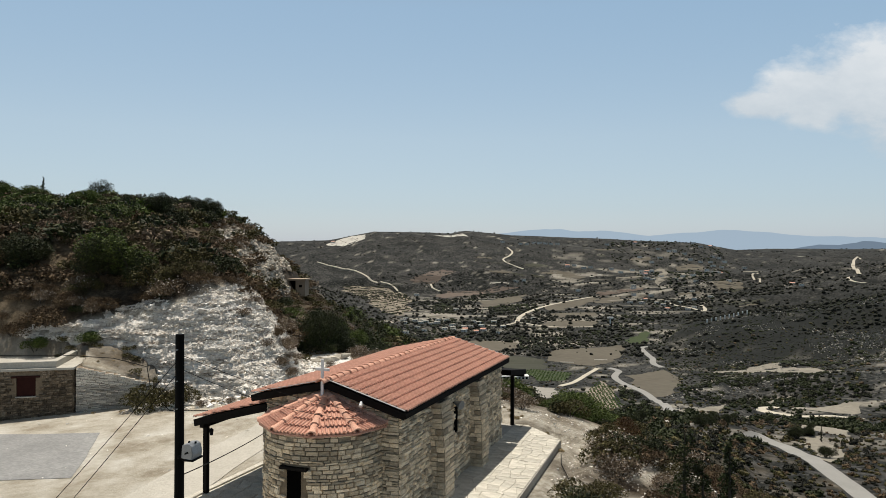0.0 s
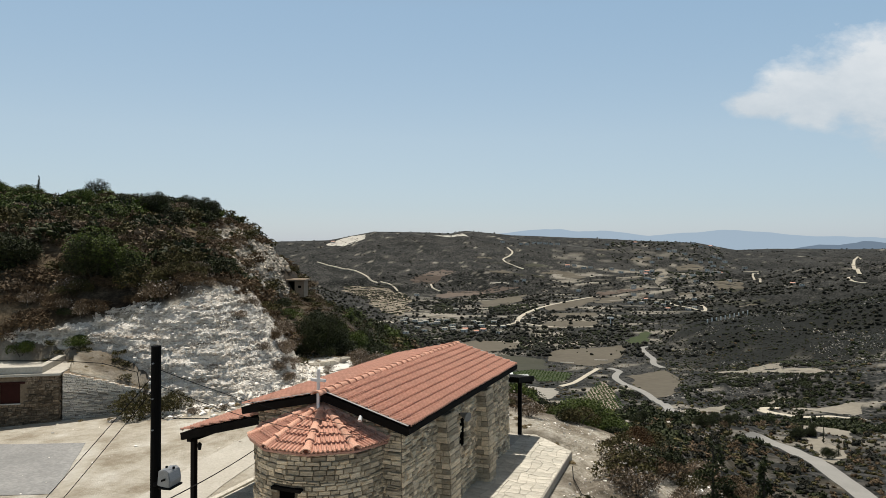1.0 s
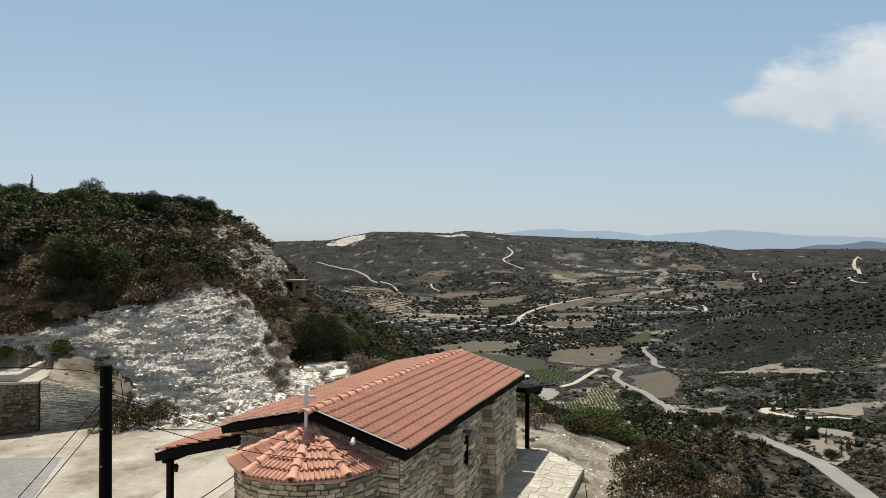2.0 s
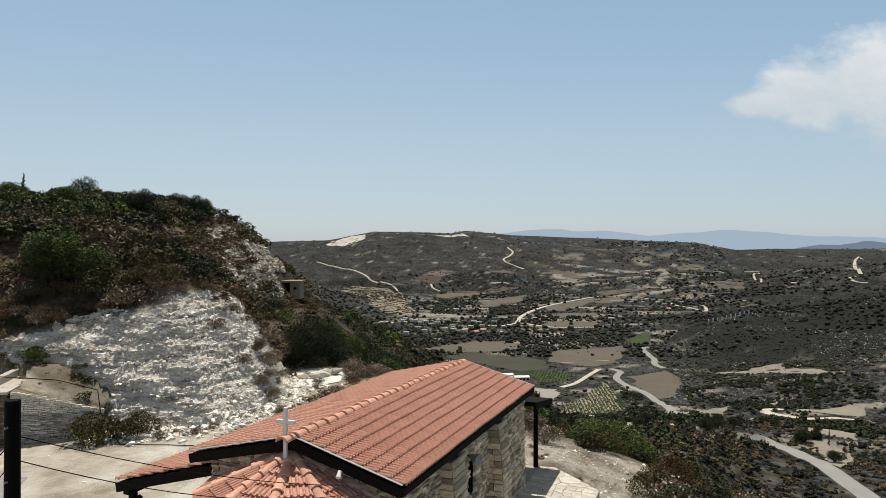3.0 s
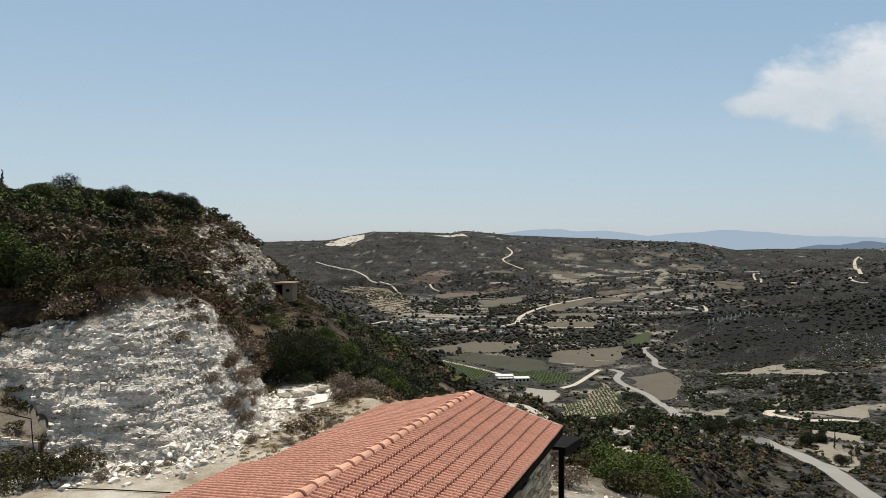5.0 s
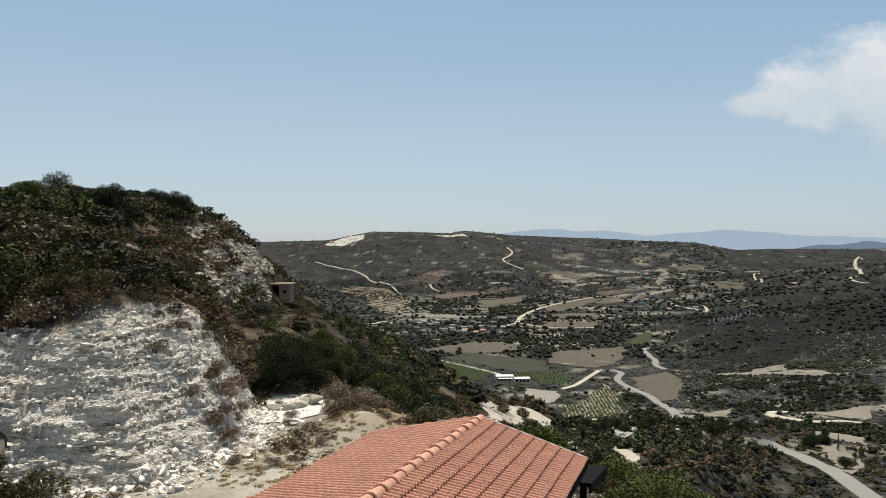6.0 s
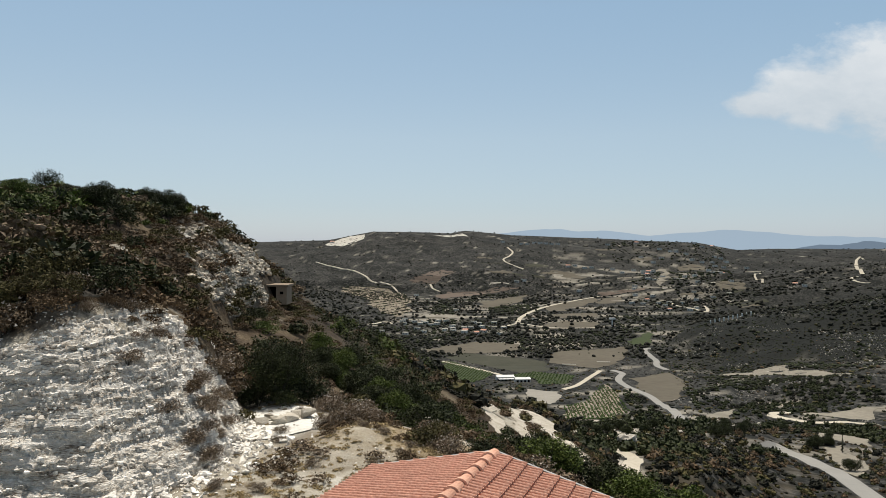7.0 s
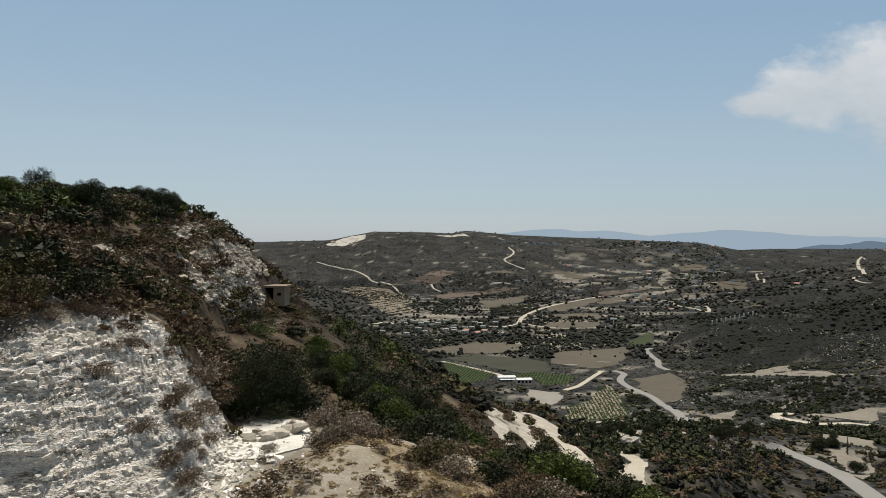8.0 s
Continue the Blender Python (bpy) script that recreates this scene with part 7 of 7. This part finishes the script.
for k, (u, v, s, h) in enumerate(((-8.6, 47.0, 0.5, 0.34), (-8.5, 47.9, 0.45, 0.3), (-7.95, 46.9, 0.62, 0.36), (-7.5, 47.5, 0.8, 0.36), (-7.2, 48.3, 0.6, 0.42), (-6.75, 48.0, 0.6, 0.5), (-8.9, 47.7, 0.7, 0.2), (-7.7, 48.3, 0.42, 0.25), (-8.15, 47.5, 0.4, 0.26))):
    x, y = to_world(u, v)
    ob = new("boulder", SHARD_MESHES[k % 6])
    ob.matrix_world = pose(x, y, height_at(x, y) + h * 0.38, rnd.uniform(-9, 9), rnd.uniform(-9, 9), rnd.uniform(0, 360)) @ Matrix.Diagonal((s * 1.25, s * 0.85, h * 1.15, 1))
    tagged(ob, "pale squared limestone block lying on the rock shelf", "boulder", "blocks on the shelf")


# ---- concrete hut on the hill flank ----
def hut():
    x, y = to_world(-26.4, 119.0)
    h = thing("concrete_hut", "small flat-roofed concrete hut with a dark open front", "hut", (x, y, 0.35), 21)
    h.scale = (1.3, 1.1, 1.0)
    part("wall", box(bmesh.new(), -2.0, -1.75, 0, 3, -0.6, 2.1, 0.02), M_HUT, h)
    part("wall", box(bmesh.new(), 0.75, 2.0, 0, 3, -0.6, 2.1, 0.02), M_HUT, h)
    part("wall", box(bmesh.new(), -1.748, 0.748, 2.7, 2.98, -0.6, 2.1, 0.02), M_HUT, h)
    part("sill", box(bmesh.new(), -1.748, 0.748, 0.02, 0.25, -0.6, 0.35, 0.02), M_HUT, h)
    # near-black floor and added panel: shade inside the hut, put in as colour
    part("floor", box(bmesh.new(), -1.746, 0.746, 0.26, 2.69, -0.6, 0.05, 0.01), M_DARK, h)
    part("shutter", box(bmesh.new(), -1.744, 0.744, 0.42, 0.48, 0.06, 2.09, 0.01), M_DARK, h, "dark panel added in place of the shade inside the opening")
    part("roof_slab", box(bmesh.new(), -2.2, 2.2, -0.3, 3.2, 2.1, 2.42, 0.03), M_HUT, h, "thick weathered concrete roof slab")
    part("window_opening", box(bmesh.new(), 1.2, 1.6, -0.012, 0.05, 0.95, 1.35, 0.005), M_DARK, h)


hut()


# ---- conifers ----
def conifer(u, v, tall, wide, label, tip=0.12):
    x, y = to_world(u, v)
    r = random.Random(int(u * 31 + v * 7))
    t = thing("cypress_tree", label, "tree", (x, y, height_at(x, y) - 0.1))
    part("trunk", rod(bmesh.new(), (0, 0, 0), (0, 0, tall * 0.97), 0.05 + tall * 0.012, 0.012, 8), M_BARK, t)
    blobs = []
    n = int(tall * 5)
    for i in range(n):
        f = (i + 0.5) / n
        w = wide * (tip + (1 - tip) * (1 - f) ** 0.75) * r.uniform(0.65, 1.15)
        a = r.uniform(0, 2 * math.pi)
        blobs.append((math.cos(a) * w * 0.45, math.sin(a) * w * 0.45, tall * (0.08 + 0.92 * f), w * 0.55, 0.05 * tall))
    part("crown", mesh_of("crown", *leaf_cloud(int(tall * 10), blobs, int(2600 * tall / 3), 0.10, 0.4, 0.35), M_LEAF), None, t)


conifer(7.25, 17.4, 4.7, 0.62, "slender dark cypress on the slope below the terrace")
conifer(6.5, 18.5, 4.3, 1.1, "dark cypress on the slope below the terrace")
conifer(6.95, 18.4, 3.5, 1.2, "dark cypress on the slope below the terrace")
conifer(-65, 112, 4.2, 0.95, "small dark spruce on the hill crest", 0.05)
conifer(127.5, 232, 8, 0.9, "small cypress beside the road")
conifer(106, 256, 7, 1.0, "small cypress beside the road")
conifer(117, 205, 8, 1.6, "young pine beside the road")
for u, v, s in ((121.9, 238, 2.2), (129, 243, 1.6), (109, 196, 1.7), (98, 262, 1.9), (104, 268, 1.8), (112, 272, 1.7), (138, 352, 2.0), (145, 342, 1.7), (87.7, 316, 1.7), (62.8, 299.5, 1.5), (74.8, 331, 1.6), (82.3, 338.7, 1.7), (67.3, 336.6, 1.6), (80, 318, 1.5), (97, 336, 1.8), (135, 285, 1.4), (140, 262, 1.2)):
    plant_at("belt", u, v, s * 0.9, 0.95, "round dark tree beside the valley road", "trees by the road")


def monolith():
    x, y = to_world(61.2, 244.7)
    ob = new("boulder", mesh_of("boulder", *chunk_shape(99, 3, 0.5), M_CRAG))
    ob.matrix_world = pose(x, y, height_at(x, y) + 1.2, 0, 0, 30) @ Matrix.Diagonal((6.5, 5.5, 5.0, 1))
    tagged(ob, "large pale boulder beside the dirt track", "boulder")


monolith()


# ---- vineyard rows, past counting ----
def vines(label, corners, gap, lean):
    """Rows of vines inside a polygon."""
    c = np.array(corners, float)
    lo, hi = c.min(0), c.max(0)
    spots = []
    for u0 in np.arange(lo[0] - 60, hi[0] + 60, gap):
        for v in np.arange(lo[1], hi[1], 2.2):
            spots.append((u0 + (v - lo[1]) * lean, v))
    p = np.array(spots)
    inside = np.zeros(len(p), bool)
    for (ax, ay), (bx, by) in zip(c, np.roll(c, -1, 0)):
        inside ^= ((ay > p[:, 1]) != (by > p[:, 1])) & (p[:, 0] < (bx - ax) * (p[:, 1] - ay) / (by - ay + 1e-12) + ax)
    thicket("vine_rows", label, [("vine", a, b, rnd.uniform(1.0, 1.5), 0.9) for a, b in p[inside]])


vines("green trellised vine rows on pale soil", VINEYARD, 2.6, 0.10)
for block in VINE_BLOCKS:
    vines("dense green vine rows on the valley floor", block, 2.8, 0.25)


# ---- houses of the valley ----
def house(u, v, long, wide, tall, turn, pitched, group=""):
    x, y = to_world(u, v)
    h = thing("house", "small whitewashed house with a red tile roof" if pitched else "small pale flat-roofed house in the valley", "house", (x, y, height_at(x, y)), turn, group)
    part("wall", box(bmesh.new(), -long / 2, long / 2, -wide / 2, wide / 2, -2, tall), M_BUILDING, h)
    bm = bmesh.new()
    if pitched:
        a = [bm.verts.new((-long / 2 - 0.4, s * (wide / 2 + 0.4), tall)) for s in (-1, 1)] + [bm.verts.new((-long / 2 - 0.4, 0, tall + wide * 0.28))]
        b = [bm.verts.new((long / 2 + 0.4, s * (wide / 2 + 0.4), tall)) for s in (-1, 1)] + [bm.verts.new((long / 2 + 0.4, 0, tall + wide * 0.28))]
        bm.faces.new(a)
        bm.faces.new(b)
        for i in range(3):
            bm.faces.new((a[i], a[(i + 1) % 3], b[(i + 1) % 3], b[i]))
        part("roof", bm, M_TILE, h)
    else:
        part("roof", box(bm, -long / 2 - 0.3, long / 2 + 0.3, -wide / 2 - 0.3, wide / 2 + 0.3, tall, tall + 0.5), M_CONCRETE, h)
    for s in (-0.28, 0.28):
        part("window", box(bmesh.new(), long * s - 0.7, long * s + 0.7, -wide / 2 - 0.06, -wide / 2 + 0.1, tall * 0.35, tall * 0.8), M_DARK, h)
    return h


VILLAGE = ((-406, 2551), (274, 2423), (293, 2407), (322, 2444), (340, 2426), (359, 2418), (379, 2418), (401, 2423), (211, 2447), (381, 2112), (404, 2124), (429, 2103), (453, 2119), (-58, 1070), (-42, 1037), (-25, 1022), (-8, 1006), (14, 922), (30, 922), (-62, 1638), (199, 1872), (221, 1897), (24, 1236), (142, 1077), (342, 1740))
HAMLET = ((955, 2628), (919, 2461), (982, 2537), (782, 2329), (795, 2076), (580, 2112), (606, 2103), (640, 2119), (590, 2482), (914, 2284), (957, 2188), (780, 1539), (762, 1465), (532, 1459), (569, 1465), (625, 1517), (492, 1429), (514, 2105), (537, 2082), (734, 2352), (686, 2463))
spread = random.Random(91)
OUTLYING = tuple((spread.uniform(-95, 85), spread.uniform(880, 1050)) for _ in range(26)) + tuple((a * v, v) for a, v in ((spread.uniform(0.26, 0.42), spread.uniform(1250, 2350)) for _ in range(44)))
for k, (u, v) in enumerate(VILLAGE + HAMLET + OUTLYING):
    house(u, v, 7 + v * 0.003, 6 + v * 0.0012, 3.6 + v * 0.0006, 20 + rnd.uniform(-30, 30), k % 9 == 0, "houses of the valley")


def barn(u, v, long, wide, tall, label, leanto):
    x, y = to_world(u, v)
    b = thing("farm_shed", label, "farm building", (x, y, height_at(x, y)), 28)
    part("wall", box(bmesh.new(), -long / 2, long / 2, -wide / 2, wide / 2, -3, tall), M_BUILDING, b)
    for s in (-1, 1):
        bm = bmesh.new()
        pts = [(-long / 2 - 0.5, s * (wide / 2 + 0.5), tall - 0.1), (long / 2 + 0.5, s * (wide / 2 + 0.5), tall - 0.1), (long / 2 + 0.5, 0, tall + 1.3), (-long / 2 - 0.5, 0, tall + 1.3)]
        q = [bm.verts.new(p) for p in pts] + [bm.verts.new((p[0], p[1], p[2] + 0.25)) for p in pts]
        for f in ((0, 1, 2, 3), (4, 5, 6, 7), (0, 1, 5, 4), (1, 2, 6, 5), (2, 3, 7, 6), (3, 0, 4, 7)):
            bm.faces.new([q[i] for i in f])
        part("roof", bm, M_WHITE, b, "white sheet-metal roof")
    n = int(long / 4)
    for i in range(n):
        part("door", box(bmesh.new(), -long / 2 + 4 * i + 1, -long / 2 + 4 * i + 3.2, -wide / 2 - 0.1, -wide / 2 + 0.1, 0.3, tall * 0.75), M_DARK, b)
    if leanto:
        part("lean_to", box(bmesh.new(), -long / 2 + 1, long / 2 - 1, -wide / 2 - 6, -wide / 2 - 0.2, tall - 1.7, tall - 1.35), M_WHITE, b)


barn(51.5, 584, 19, 8.7, 4.0, "long farm shed with a white metal roof", True)
barn(65, 576, 16, 8.7, 3.4, "low pale farm building beside the sheds", False)
for k, (u, v, s) in enumerate(((119, 660, 9), (155, 676, 9))):
    x, y = to_world(u, v)
    t = thing("polytunnel", "long low pale polytunnel at the edge of the field", "polytunnel", (x, y, height_at(x, y)), 10)
    part("cover", rod(bmesh.new(), (-s, 0, 0.2), (s, 0, 0.2), 1.0, 1.0, 14), M_CONCRETE, t)
for k in range(10):
    f = k / 9
    x, y = to_world(342 + 50 * f, 892 - 4 * f)
    t = thing("stone_pillar", "white masonry pillar in a row on the far slope", "pillar", (x, y, height_at(x, y)), 0, "row of white pillars")
    t.scale = (1.25, 1.25, 1.35)
    part("shaft", box(bmesh.new(), -0.8, 0.8, -0.8, 0.8, -2, 5.0, 0.15), M_WHITE, t)
x, y = to_world(240, 988)
mast = thing("water_tower", "white water tower on a slim leg in the valley", "tower", (x, y, height_at(x, y)), 21)
mast.scale = (1.3, 1.3, 1.3)
part("leg", rod(bmesh.new(), (0, 0, -1), (0, 0, 11), 0.9, 0.8, 10), M_WHITE, mast)
part("tank", box(bmesh.new(), -4.5, 4.5, -2, 2, 11, 13.4, 0.3), M_WHITE, mast)


# ---- hoses and small yard clutter ----
def hose(name, label, points, radius):
    pts = []
    for a, b in zip(points, points[1:]):
        for i in range(6):
            pts.append(tuple(p + (q - p) * i / 6 for p, q in zip(a, b)))
    pts.append(points[-1])
    tagged(cable(name, pts, radius, M_BLACK), label, "hose")


def laid(points, lift=0.04):
    return [(x, y, height_at(x, y) + lift) for x, y in points]


hose("water_hose", "black plastic hose hanging down over the retaining wall", [(-24.5, 7.0, 2.3), (-21.2, 9.2, 2.2), (-19.0, 10.4, 2.0), (-17.6, 11.3, 1.5), (-17.1, 11.0, 0.6), (-16.3, 10.6, 0.12)] + laid([(-14.8, 9.9), (-12.6, 10.2), (-10.2, 10.4)]), 0.02)
hose("water_hose", "black plastic hose lying on the slope below the terrace", laid([(4.75, 9.8), (5.0, 8.6), (5.5, 7.4), (6.4, 6.6), (7.4, 5.6)], 0.05), 0.016)
for u, v in ((-22.6, 33.9), (-23.2, 33.4), (-21.9, 33.6)):
    x, y = to_world(u, v)
    ob = new("building_block", mesh_of("building_block", *stone_shape(int(-u * 10)), M_CONCRETE))
    ob.matrix_world = pose(x, y, height_at(x, y) + 0.12, 0, 0, rnd.uniform(0, 90)) @ Matrix.Diagonal((0.5, 0.2, 0.22, 1))
    tagged(ob, "grey concrete block lying by the shed", "block")


def loudspeaker():
    s = thing("loudspeaker", "small grey horn loudspeaker on the long wall", "loudspeaker", (X1 + 0.06, 4.55, 2.62), -20)
    part("horn", rod(bmesh.new(), (0.05, 0, 0), (0.34, 0, -0.05), 0.05, 0.15, 14), M_STEEL, s)
    part("bracket", beam(bmesh.new(), (-0.06, 0, 0), (0.06, 0, 0), 0.04, 0.05, 0.004), M_BLACK, s)


loudspeaker()


def gable_lamp():
    g = thing("wall_spotlight", "small pale spotlight on a bent arm under the gable", "spotlight", (1.15, -0.02, 3.42))
    part("arm", rod(bmesh.new(), (0, 0.05, 0), (0.05, -0.20, 0.10), 0.012, 0.012, 6), M_WHITE, g)
    part("head", rod(bmesh.new(), (0.05, -0.18, 0.10), (0.08, -0.28, 0.0), 0.03, 0.055, 10), M_WHITE, g)


gable_lamp()


# ---- patchwork of small fields far down the valley ----
def patchwork():
    r = random.Random(77)
    kinds = ((M_FIELD, "tan stubble strip in the valley patchwork"), (M_STRAWFIELD, "pale straw strip in the valley patchwork"), (M_TRACKSOIL, "pale bare strip in the valley patchwork"), (M_SCRUBFIELD, "dark grove strip in the valley patchwork"))
    for _ in range(46):
        v = math.exp(r.uniform(math.log(1050), math.log(2350)))
        a = r.uniform(-0.02, 0.46) if v > 1100 else r.uniform(0.0, 0.2)
        u = a * v
        w, h, skew = r.uniform(7, 26) * (0.5 + v / 1800), r.uniform(4, 11) * (0.5 + v / 1500), r.uniform(-25, 25)
        mat, label = r.choice(kinds)
        corners = [(u - w, v - h * r.uniform(0.5, 1)), (u + w * r.uniform(0.6, 1), v - h * r.uniform(0.4, 1) + skew), (u + w, v + h * r.uniform(0.5, 1) + skew), (u - w * r.uniform(0.5, 1), v + h * r.uniform(0.4, 1))]
        patch("field", label, "field", corners, mat, 0.3, max(w, h) / 14, w / 8)


patchwork()
